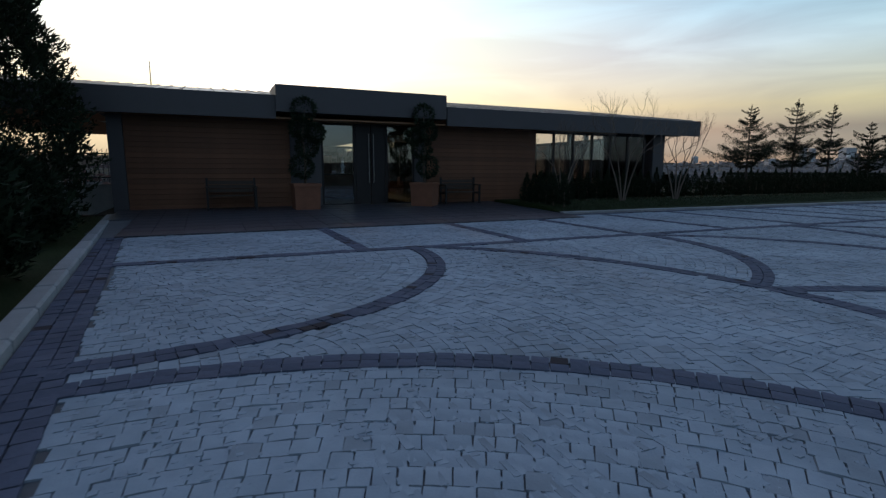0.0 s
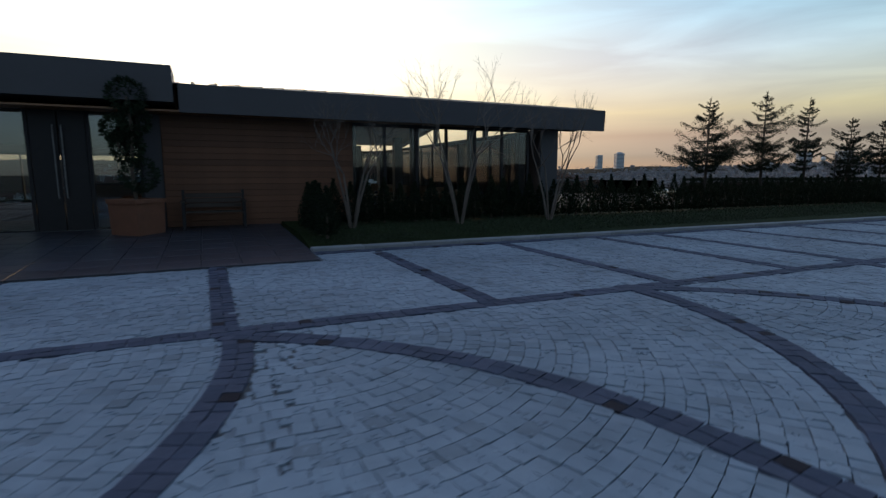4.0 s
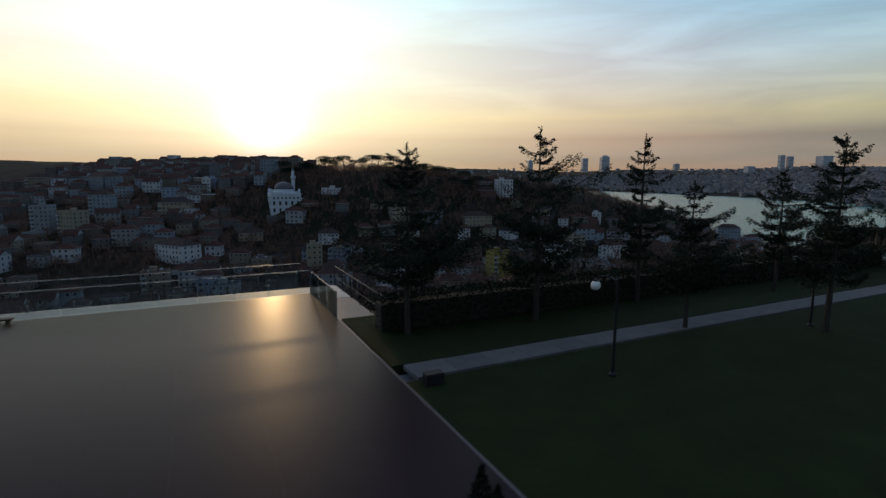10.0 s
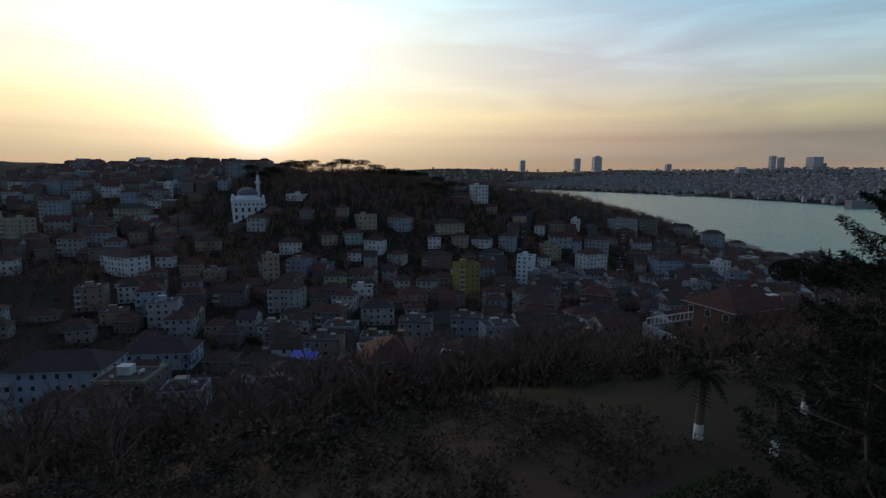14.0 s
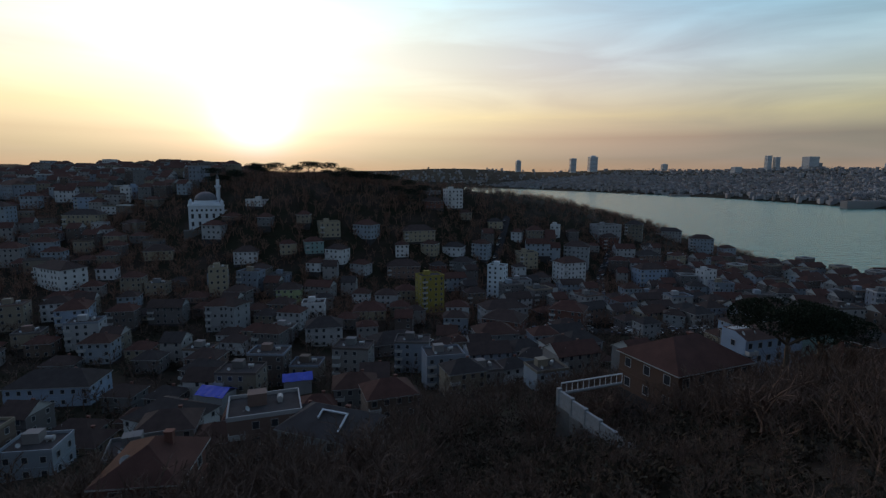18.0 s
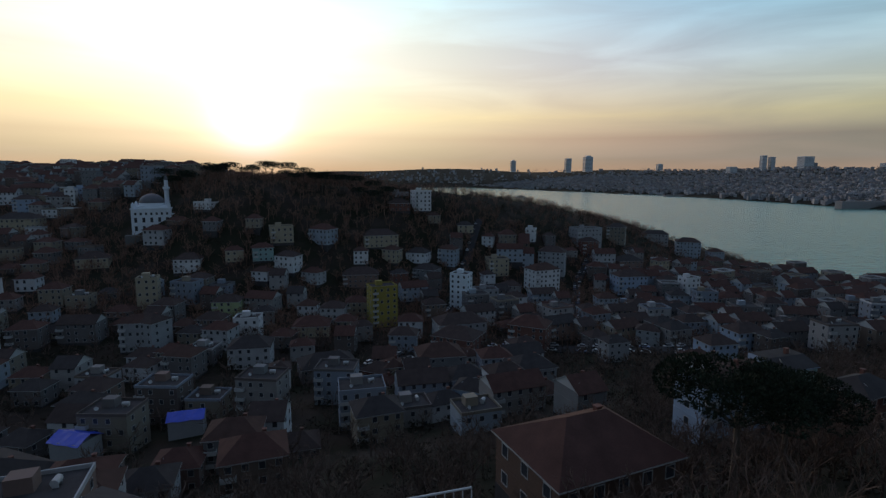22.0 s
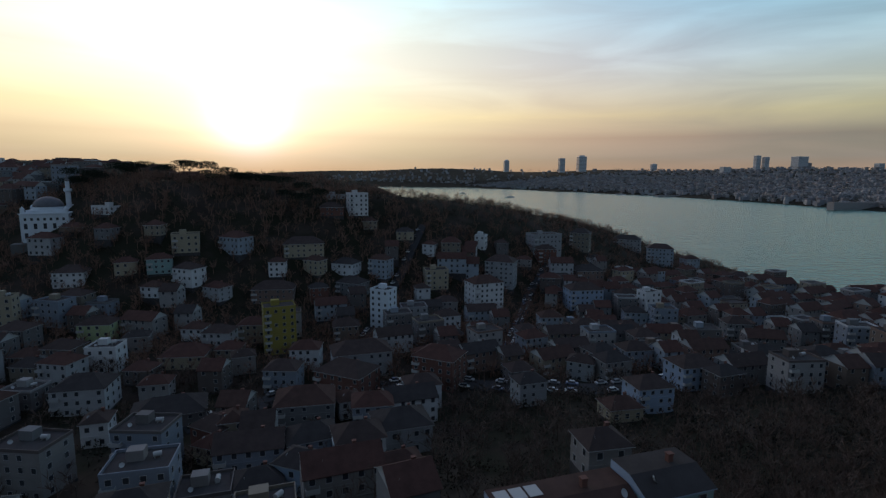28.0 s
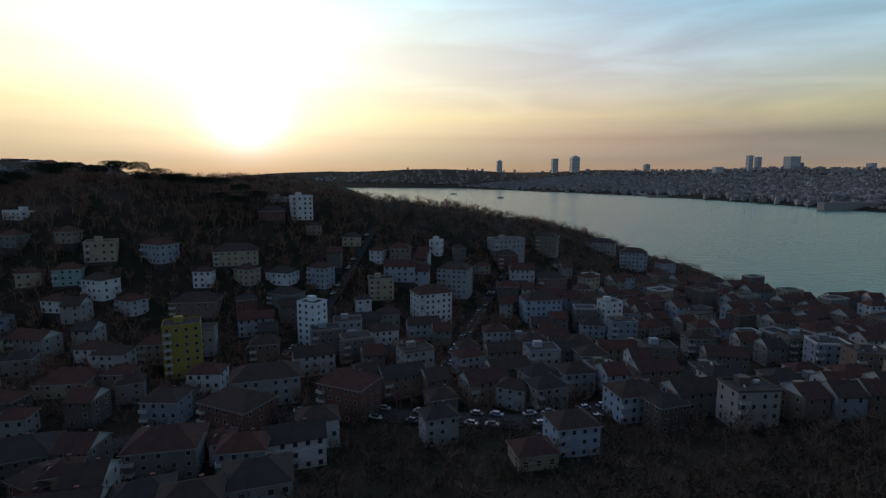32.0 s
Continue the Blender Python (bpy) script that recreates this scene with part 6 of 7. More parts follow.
house("house", "weathered plastered house of 2 storeys with tiled roof", -9, 323, -56.7, 9.0, 7.2, 2, 3.43, "facade", "hip", 18)
house("house", "sandy beige house of 2 storeys with tiled roof", 17, 311, -57.6, 15.3, 12.3, 2, 2.65, "tan", "hip", 8)
house("house", "weathered plastered house of 2 storeys with tiled roof", 20, 285, -59.6, 8.8, 7.0, 2, 3.19, "facade", "hip", 12)
house("house", "white plastered house of 2 storeys with tiled roof", 21, 255, -58.5, 6.5, 7.0, 2, 3.52, "white", "hip", 18)
house("house", "weathered plastered house of 2 storeys with tiled roof", 34, 267, -58.9, 19.3, 13.0, 2, 2.52, "facade", "hip", 24)
house("house", "grey plastered house of 3 storeys with tiled roof", 83, 311, -60.1, 21.7, 13.0, 3, 3.14, "greyw", "hip", 18)
house("house", "weathered plastered house of 3 storeys with tiled roof", 40, 307, -58.9, 8.0, 7.0, 3, 2.50, "facade", "hip", 24)
house("house", "weathered plastered house of 3 storeys with tiled roof", 75, 264, -56.4, 15.8, 12.7, 3, 2.53, "facade", "hip", 12)
house("house", "weathered plastered house of 3 storeys with tiled roof", 83, 240, -54.0, 11.3, 9.1, 3, 2.42, "facade", "hip", 24)
house("house", "white plastered house of 2 storeys with tiled roof", 86, 270, -57.2, 6.5, 7.0, 2, 3.08, "white", "hip", 24)
house("house", "grey plastered house of 2 storeys with tiled roof", 104, 245, -52.7, 13.5, 10.8, 2, 3.61, "greyw", "hip", 18)
house("house", "weathered plastered house of 2 storeys with tiled roof", 77, 221, -51.8, 9.6, 7.7, 2, 2.61, "facade", "hip", 24)
house("house", "sandy beige house of 2 storeys with tiled roof", 58, 243, -56.1, 6.5, 7.0, 2, 2.59, "tan", "hip", -18)
house("house", "pale blue house of 3 storeys with tiled roof", 199, 293, -56.4, 13.3, 10.7, 3, 2.76, "skyblue", "hip", 12)
house("house", "white plastered house of 3 storeys with tiled roof", 236, 314, -58.1, 10.4, 8.3, 3, 2.42, "white", "hip", 8)
house("house", "grey plastered house of 3 storeys with tiled roof", 165, 305, -59.1, 9.5, 7.6, 3, 2.45, "greyw", "hip", -24)
house("house", "sandy beige house of 1 storey with tiled roof", 163, 258, -51.0, 9.7, 7.7, 1, 3.95, "tan", "hip", 12)
house("house", "red brick house of 2 storeys with tiled roof", 148, 172, -26.8, 8.8, 7.1, 2, 2.52, "brickred", "hip", 24)
house("apartment_block", "pale blue apartment block of 5 storeys with tiled roof", -64, 170, -54.9, 24.0, 13.0, 5, 2.93, "skyblue", "hip", 8)
house("house", "pale blue house of 2 storeys with tiled roof", -64, 213, -56.9, 24.0, 13.0, 2, 3.28, "skyblue", "hip", 8)
house("house", "white plastered house of 2 storeys with tiled roof", -10, 180, -49.6, 16.3, 13.0, 2, 2.52, "white", "hip", -18)
house("house", "red brick house of 2 storeys with tiled roof", 31, 106, -17.9, 6.5, 7.0, 2, 2.52, "brickred", "hip", 8)
house("apartment_block", "pale blue apartment block of 4 storeys with tiled roof", -102, 271, -55.2, 11.5, 9.2, 4, 3.01, "skyblue", "hip", 24)
house("apartment_block", "white plastered apartment block of 4 storeys with tiled roof", -146, 322, -46.5, 23.4, 13.0, 4, 2.76, "white", "hip", -24)
house("apartment_block", "grey plastered apartment block of 4 storeys with tiled roof", -46, 286, -56.7, 11.2, 9.0, 4, 2.94, "greyw", "hip", 8)
house("apartment_block", "grey plastered apartment block of 7 storeys with flat roof", -262, 364, -35.3, 11.7, 9.4, 7, 2.72, "greyw", "flat", 8)
house("apartment_block", "sandy beige apartment block of 6 storeys with flat roof", -239, 361, -36.0, 14.5, 11.6, 6, 2.71, "tan", "flat", -18)
house("apartment_block", "weathered plastered apartment block of 6 storeys with tiled roof", -246, 401, -26.0, 14.5, 11.6, 6, 2.71, "facade", "hip", 8)
house("apartment_block", "pale blue apartment block of 4 storeys with tiled roof", -218, 444, -14.8, 12.9, 10.3, 4, 2.54, "skyblue", "hip", 24)
house("house", "sandy beige house of 3 storeys with tiled roof", -196, 412, -24.5, 22.4, 13.0, 3, 3.23, "tan", "hip", 12)
house("apartment_block", "white plastered apartment block of 4 storeys with flat roof", -191, 452, -9.7, 6.5, 7.0, 4, 3.07, "white", "flat", 12)
house("house", "weathered plastered house of 2 storeys with tiled roof", -162, 408, -27.1, 8.2, 7.0, 2, 3.43, "facade", "hip", -24)
house("house", "weathered plastered house of 3 storeys with tiled roof", -304, 493, -4.0, 24.0, 13.0, 3, 3.11, "facade", "hip", -24)
house("house", "weathered plastered house of 3 storeys with tiled roof", -284, 510, 0.8, 18.7, 13.0, 3, 2.91, "facade", "hip", 18)
house("apartment_block", "weathered plastered apartment block of 4 storeys with tiled roof", -381, 509, -9.8, 23.2, 13.0, 4, 3.10, "facade", "hip", 8)
house("apartment_block", "weathered plastered apartment block of 4 storeys with tiled roof", -358, 519, -4.8, 19.2, 13.0, 4, 2.69, "facade", "hip", 18)
house("house", "weathered plastered house of 3 storeys with tiled roof", -294, 560, 8.6, 15.9, 12.7, 3, 2.86, "facade", "hip", -24)
house("apartment_block", "weathered plastered apartment block of 4 storeys with tiled roof", -194, 348, -40.3, 13.8, 11.1, 4, 2.90, "facade", "hip", 12)
house("apartment_block", "weathered plastered apartment block of 4 storeys with tiled roof", -295, 471, -8.3, 24.0, 13.0, 4, 3.02, "facade", "hip", -24)
house("house", "weathered plastered house of 3 storeys with tiled roof", 60, 250, -56.4, 6.5, 7.0, 3, 2.78, "facade", "hip", 18)
house("house", "pale blue house of 2 storeys with tiled roof", 85, 225, -51.5, 9.2, 7.3, 2, 3.37, "skyblue", "hip", -18)
house("house", "red brick house of 2 storeys with tiled roof", 56, 249, -56.5, 9.7, 7.8, 2, 3.59, "brickred", "hip", -24)
house("house", "pale blue house of 3 storeys with tiled roof", 174, 267, -52.5, 11.2, 9.0, 3, 2.58, "skyblue", "hip", 12)
house("house", "weathered plastered house of 3 storeys with tiled roof", 205, 284, -55.3, 9.3, 7.5, 3, 2.51, "facade", "hip", 18)
house("house", "grey plastered house of 3 storeys with tiled roof", 141, 277, -55.8, 8.9, 7.1, 3, 2.63, "greyw", "hip", 18)
house("house", "red brick house of 3 storeys with tiled roof", 82, 290, -58.7, 17.3, 13.0, 3, 2.83, "brickred", "hip", -24)
house("apartment_block", "red brick apartment block of 4 storeys with tiled roof", 113, 300, -59.5, 15.6, 12.5, 4, 2.86, "brickred", "hip", -24)


# ---- the mosque on the hill ----
def mosque(m):
    t = thing("mosque", "white stone mosque with a lead dome and one slim minaret", "mosque", m)
    part("hall", shape(M["skywhite"]).box(-11.5, 11.5, -11.5, 11.5, -8, 14.4).box(-11.9, 11.9, -11.9, 11.9, 14.4, 15.0), t, "white stone prayer hall")
    part("court", shape(M["path"]).box(-15.0, 18.0, -19.0, -11.52, -12.0, -1.6), t, "stone retaining wall of the mosque court")
    part("upper_hall", shape(M["skywhite"]).box(-9.0, 9.0, -9.0, 9.0, 15.0, 16.6), t)
    part("porch", shape(M["skywhite"]).box(11.5, 16.5, -10, 6, -8, 7.5).box(11.5, 14.5, -10.2, 2, 7.5, 11.5), t, "lower porch of the hall")
    part("drum", shape(M["skywhite"]).lathe([(7.8, 16.6), (7.8, 18.2), (7.5, 18.2)], 24), t)
    part("dome", shape(M["lead"]).lathe([(7.6 * math.cos(a), 18.2 + 6.0 * math.sin(a)) for a in [k * math.pi / 22 for k in range(11)]] + [(0.15, 24.2), (0.1, 26.2)], 28), t, "grey lead dome", smooth=True)
    for sx in (-1, 1):
        for sy in (-1, 1):
            part("corner_turret", shape(M["skywhite"]).lathe([(1.1, 15.0), (1.1, 17.4), (1.2, 17.5), (0.1, 19.0)], 12, sx * 10.2, sy * 10.2), t)
    mn = part("minaret", shape(M["skywhite"]).lathe([(2.0, -8), (2.0, 12), (1.45, 15), (1.4, 26.2), (2.2, 27.2), (2.2, 28.6), (1.2, 28.6), (1.15, 33)], 14, 8.5, 8.5), t, "slim white minaret")
    part("spire", shape(M["lead"]).lathe([(1.4, 33), (0.1, 37.0), (0.05, 38)], 14, 8.5, 8.5), mn, "pointed lead spire")
    wm, wt = window_mesh(1.7, 3.2), window_mesh(1.3, 1.6)
    for z, mesh_, n in ((0.6, wm, 5), (6.0, wm, 5), (10.8, wt, 7)):
        for k in range(n):
            p_ = -9 + 18 * k / (n - 1)
            o = part("window", mesh_, t)
            o.location = (p_, -11.53, z)
            o = part("window", mesh_, t)
            o.matrix_basis = pose(-11.53, p_, z, 0, 0, -90)
    for k in range(4):
        o = part("window", wm, t)
        o.location = (12.4 + k * 1.1, -10.03, 1.0) if k < 1 else (15.2, -10.03, 1.0)
        o.location.z = 1.0 + 0.0 * k
        if k > 1:
            o.matrix_basis = pose(16.53, -12 + 4.5 * k, 1.4, 0, 0, 90)
    return t


mosque(pose(-114, 418, -22.5, 0, 0, 26) @ Matrix.Scale(0.97, 4))
TOWN.append((-114, 418, 22))

# the long roofs close under the path
near = house("apartment_block", "bluish white terrace house with a red tiled roof", 128.4, 177.6, -34.2, 16.5, 6.5, 4, 3.0, "skyblue", "shed", 18)
house("apartment_block", "sea-green terrace house with a red tiled roof", 140.9, 181.7, -33.2, 9.5, 6.5, 4, 3.0, "teal", "shed", 18)
house("house", "plastered house with a weathered red tiled roof", 143, 211, -38.0, 8, 7, 2, 3.0, "facade", "hip", 12)
for k in range(2):
    dish = part("satellite_dish", dish_mesh(), near, "round white satellite dish")
    dish.matrix_basis = pose(-7.2 + 14.0 * k, -1.4, 13.1, 55, 0, 20)
for k in range(3):
    part("roof_patch", shape(M["winframe"]).box(-7.6 + 1.9 * k, -6.0 + 1.9 * k, 0.6, 2.6, 13.404, 13.46), near, "pale patch of sheeting on the flat roof")
villa = house("house", "large old house with a dark roof among trees", 92, 137, -19.2, 14, 11, 2, 3.0, "mortar", "hip", 24)
# blue tarpaulins stretched over roofs
for x, y, z, w, d, turn in ((10.2, 214, -49.2, 9, 6.5, 18), (-8.1, 199, -47.5, 9, 7, -12)):
    sh = shape(M["tarp"])
    for i in range(6):
        for j in range(4):
            q = []
            for a, b_ in ((i, j), (i + 1, j), (i + 1, j + 1), (i, j + 1)):
                px, py = -w / 2 + w * a / 6, -d / 2 + d * b_ / 4
                q.append((px, py, 1.6 - abs(py) * 0.45 + 0.12 * math.sin(a * 2.1 + b_ * 1.3)))
            sh.face(q)
            sh.face([(p[0], p[1], p[2] - 0.05) for p in q[::-1]])
    TOWN.append((x, y - 6, 9.0))
    t = thing("market_tent", "bright blue tarpaulin stretched over a small shed", "tent", pose(x, y, z, 0, 0, turn))
    part("tarpaulin", sh, t, "bright blue sheet")
    part("shed", shape(M["greyw"]).box(-w / 2 + 0.4, w / 2 - 0.4, -d / 2 + 0.4, d / 2 - 0.4, -6, 0.2), t, "plain grey shed wall")

# garden wall of the old estate, with a railing above it, and a slate roof beside it
wall_g = thing("garden_wall", "weathered white rendered garden wall stepping down the slope", "wall")
for k in range(10):
    x, y, z = 71.8 + 1.09 * k, 127.5 - 2.36 * k, -14.7 - 0.25 * k
    o = part("wall_bay", cached("wall_bay", lambda: shape(M["kerb"]).bevel_box(-1.3, 1.3, -0.2, 0.2, -2.1, 0.0, 0.05).mesh("wall_bay")), wall_g)
    o.matrix_basis = pose(x + 0.545, y - 1.18, z, 0, 0, -65.2)
    o = part("retaining_bay", cached("retaining_bay", lambda: shape(M["path"]).bevel_box(-1.3, 1.3, -0.35, 0.35, -9.0, -2.1, 0.05).mesh("retaining_bay")), wall_g, "grey stone retaining wall below")
    o.matrix_basis = pose(x + 0.545, y - 1.18, z, 0, 0, -65.2)
    o = part("pilaster", cached("pilaster", lambda: shape(M["kerb"]).bevel_box(-0.28, 0.28, -0.3, 0.3, -2.1, 0.25, 0.05).mesh("pilaster")), wall_g)
    o.matrix_basis = pose(x, y, z, 0, 0, -65.2)
rail_g = thing("stone_balustrade", "pale balustrade on the upper garden terrace", "railing")
part("top_rail", shape(M["white"]).tube([(72.0, 127.5, -13.8), (80.3, 128.8, -12.9)], [0.1, 0.1], 6), rail_g)
part("footing", shape(M["kerb"]).tube([(72.0, 127.5, -15.2), (80.3, 128.8, -14.2)], [0.2, 0.2], 6), rail_g)
for k in range(12):
    f = k / 11
    part("baluster", shape(M["white"]).tube([(72.0 + 8.3 * f, 127.5 + 1.3 * f, -15.1 + 0.9 * f), (72.0 + 8.3 * f, 127.5 + 1.3 * f, -13.85 + 0.9 * f)], [0.07, 0.05], 5), rail_g)
slate = house("house", "low house with a dark slate roof and a white roof hatch", 38, 143, -33.5, 14, 10, 2, 3.0, "greyw", "slate", -19)
hatch = part("roof_hatch", shape(M["skywhite"]).box(-2.4, 2.4, -0.12, 0.12, 0, 0.3).box(-2.4, -2.16, -1.6, -0.12, 0, 0.3).box(2.16, 2.4, -3.4, -0.12, 0, 0.3), slate, "white hatch frame on the roof")
hatch.matrix_basis = pose(1.5, -1.2, 8.45, 28, 0, 0)

# streets
def street(name, pts, width):
    sh = shape(M["asphalt"])
    P = []
    for (x0, y0), (x1, y1) in zip(pts, pts[1:]):
        n = max(2, int(math.hypot(x1 - x0, y1 - y0) / 6))
        P += [(x0 + (x1 - x0) * k / n, y0 + (y1 - y0) * k / n) for k in range(n)]
    P.append(pts[-1])
    edge = []
    for k, (x, y) in enumerate(P):
        a, b_ = P[max(k - 1, 0)], P[min(k + 1, len(P) - 1)]
        dx, dy = b_[0] - a[0], b_[1] - a[1]
        L_ = math.hypot(dx, dy)
        nx_, ny_ = -dy / L_ * width / 2, dx / L_ * width / 2
        z = max(float(land(x + nx_, y + ny_)), float(land(x - nx_, y - ny_)), float(land(x, y))) + 0.35
        edge.append(((x + nx_, y + ny_, z), (x - nx_, y - ny_, z)))
        TOWN.append((x, y, width * 0.35))
    for (a, b_), (c, d_) in zip(edge, edge[1:]):
        sh.face([b_, d_, c, a])
        for p, q in ((a, c), (d_, b_)):
            sh.face([p, q, (q[0], q[1], q[2] - 1.2), (p[0], p[1], p[2] - 1.2)])
    return solo(name, sh, "narrow asphalt street between houses", "road", kind="structure"), P


_, st_a = street("road", [(72, 300), (76, 334), (85, 400), (100, 455)], 5.0)
_, st_b = street("road", [(141, 330), (144, 349), (165, 429), (185, 470)], 5.0)
_, st_c = street("road", [(40, 262), (66, 286), (111, 302), (163, 286), (205, 300), (260, 330)], 9.0)


def car():
    t = thing("car", "parked car on the street below", "car", pose(0, 0, 0), group="parked cars")
    sh = shape(M["paint"])
    sh.bevel_box(-0.85, 0.85, -2.1, 2.1, 0.35, 0.85, 0.12)
    body = part("body", sh, t)
    part("cabin", shape(M["glass_dark"]).box(-0.78, 0.78, -1.35, 1.1, 0.84, 1.42, 0.24), t, "dark glazed cabin")
    part("roof", shape(M["paint"]).bevel_box(-0.56, 0.56, -1.1, 0.86, 1.42, 1.47, 0.03), t)
    wheel = cached("wheel", lambda: shape(M["rubber"]).tube([(-0.1, 0, 0), (0.1, 0, 0)], [0.32, 0.32], 12).mesh("wheel"))
    for sx in (-0.78, 0.78):
        for sy in (-1.3, 1.3):
            o = part("wheel", wheel, t)
            o.location = (sx, sy, 0.32)
    return t


first_car = car()
placed = 0
for P, off in ((st_a, 1.5), (st_b, 1.5), (st_b, -1.5), (st_c, 3.2), (st_c, -3.2)):
    for k in range(1, len(P) - 1):
        if (k * 5 + int(off * 3)) % 3 == 0:
            continue
        (x0, y0), (x1, y1) = P[k - 1], P[k + 1]
        a = math.atan2(y1 - y0, x1 - x0)
        x, y = P[k][0] - math.sin(a) * off, P[k][1] + math.cos(a) * off
        nx_, ny_ = -math.sin(a), math.cos(a)
        half = 4.5 if P is st_c else 2.5
        z = max(float(land(P[k][0] + nx_ * half, P[k][1] + ny_ * half)), float(land(P[k][0] - nx_ * half, P[k][1] - ny_ * half)), float(land(*P[k]))) + 0.36
        mm = pose(x, y, z, 0, 0, math.degrees(a) - 90 + random.uniform(-4, 4))
        if placed == 0:
            first_car.matrix_world = mm
        else:
            copy_thing(first_car, mm)
        placed += 1

# the rest of the town: smaller houses set among the larger ones
town_rng = random.Random(17)


def wooded(x, y):
    """Where trees stand instead of houses."""
    if 110 + 0.1 * (y - 205) < x < 285 and 150 < y < 287 - 0.06 * (x - 110):
        return True
    if 55 < x and y < 200:
        return True
    if math.hypot((x - 172) / 14, (y - 395) / 22) < 1:
        return True
    u, v = site_uv(x, y)
    if v < 75 and u < 400:
        return True
    if v < 150 and u > 120 and not (u > 260):
        return v < 118
    # the ridge itself
    if -135 < x < 80 and y > 416 - 0.1 * (x + 60):
        return True
    return (-75 < x < 290 and y > 440 + 0.28 * abs(x - 60) and y < 1000) or (x > -60 and y > 520)


kinds = (("house", "small plastered town house with tiled roof", 9, 8, 2, 2.8, "facade", "hip"), ("house", "narrow plastered town house with tiled roof", 8, 9, 3, 2.8, "facade", "gable"), ("house", "plastered town house with a flat roof", 10, 8, 2, 3.0, "facade", "flat"), ("house", "low old house with a weathered tiled roof", 11, 8, 1, 3.0, "facade", "hip"), ("apartment_block", "plastered apartment house with a flat roof", 12, 9, 4, 2.8, "facade", "flat"), ("house", "plastered three-storey house with tiled roof", 11, 9, 3, 2.8, "facade", "hip"), ("apartment_block", "wide plastered apartment house with tiled roof", 15, 9, 3, 2.8, "facade", "gable"))
small = []
for gy_ in range(150, 650, 11):
    for gx_ in range(-410, 440, 12):
        x, y = gx_ + town_rng.uniform(-3.0, 3.0), gy_ + town_rng.uniform(-3.0, 3.0)
        z = float(land(x, y))
        k = town_rng.choice((0, 1, 1, 2, 3, 4, 5, 5, 5, 6, 6) if x > 0 or y > 440 else (0, 0, 1, 2, 3, 4, 5, 5, 6))
        turn = 14 * math.sin(x * 0.021 + 1.7 * math.sin(y * 0.017)) + 8 + town_rng.uniform(-5, 5)
        keep = town_rng.random()
        patch = math.sin(x * 0.037 + 2.0) * math.sin(y * 0.043 + x * 0.011)     # gardens and groves between the quarters
        dense = 0.97 if x > 190 else (0.8 if x > 60 else 0.52) + 0.35 * patch if (x > -40 and y < 430) else 0.34 + 0.5 * patch if y < 430 else 0.7
        if z < SEA + 2.5 or wooded(x, y) or keep > dense or x > float(shore_x(y)) - 9 or (x < -330 + (y - 300) * 0.1 and y < 330):
            continue
        r = kinds[k][2] * 0.5
        if any(math.hypot(x - a, y - b_) < rr_ * 0.9 + r * 0.9 + 0.3 for a, b_, rr_ in TOWN if abs(a - x) < 40):
            continue
        TOWN.append((x, y, r))
        small.append((x, y, z, k, turn))
small.sort(key=lambda q: math.hypot(q[0] - 110, q[1] - 120))
for x, y, z, k, turn in small[:230]:
    name, label, w, d, fl, st, wall, roof = kinds[k]
    house(name, label, x, y, z, w, d, fl, st, wall, roof, turn, sides=1, group="houses of the town")
# those further off, too many to tell apart, are joined
rest_town = Shape()
for x, y, z, k, turn in small[230:]:
    name, label, w, d, fl, st, wall, roof = kinds[k]
    s_ = town_rng.uniform(0.85, 1.15)
    m_ = pose(x, y, z, 0, 0, turn) @ Matrix.Diagonal((s_, town_rng.uniform(0.9, 1.1), town_rng.uniform(0.9, 1.2), 1))
    h = fl * st
    nf, ns = max(2, int(w / 2.7)), max(1, int(d / 3.4))
    bits = [(wall_mesh(w, d, h, "facade", 7.0), 0), (roof_mesh(w, d, roof), h), (far_windows(w, d, fl, st, nf, ns, 1.2, 1.4, int(x) % 4), 0)]
    bits.append((chimney_mesh(), h + 1.0) if roof != "flat" else (parapet_mesh(w, d, "facade"), h))
    for src, dz in bits:
        i = len(rest_town.v)
        rest_town.v.extend(tuple(m_ @ (q.co + Vector((0, 0, dz)))) for q in src.vertices)
        for p in src.polygons:
            rest_town.mat(M["far_facade"] if src.materials[p.material_index] is M["facade"] else src.materials[p.material_index])
            rest_town.f.append(tuple(i + a for a in p.vertices))
            rest_town.m.append(rest_town.k)
solo("far_houses", rest_town, "plastered houses crowded on the far hillside", "houses", kind="stuff")


# ---- trees of the hillside ----
def merged(name, base, spots, mat):
    """Many copies of one small set of faces, joined into a single mesh. Spots: x, y, z, turn, breadth, height."""
    V, Fq = base
    S = np.asarray(spots, float)
    n, m = len(S), len(V)
    c, s = np.cos(S[:, 3]), np.sin(S[:, 3])
    X = (V[None, :, 0] * c[:, None] - V[None, :, 1] * s[:, None]) * S[:, 4:5] + S[:, 0:1]
    Y = (V[None, :, 0] * s[:, None] + V[None, :, 1] * c[:, None]) * S[:, 4:5] + S[:, 1:2]
    Z = V[None, :, 2] * S[:, 5:6] + S[:, 2:3]
    F_ = (Fq[None] + (np.arange(n) * m)[:, None, None]).reshape(-1, Fq.shape[1])
    me = bpy.data.meshes.new(name)
    me.from_pydata(np.stack([X, Y, Z], -1).reshape(-1, 3).tolist(), [], F_.tolist())
    me.materials.append(mat)
    return me


def quads_of(sh):
    return np.array(sh.v), np.array([f for f in sh.f if len(f) == 4])


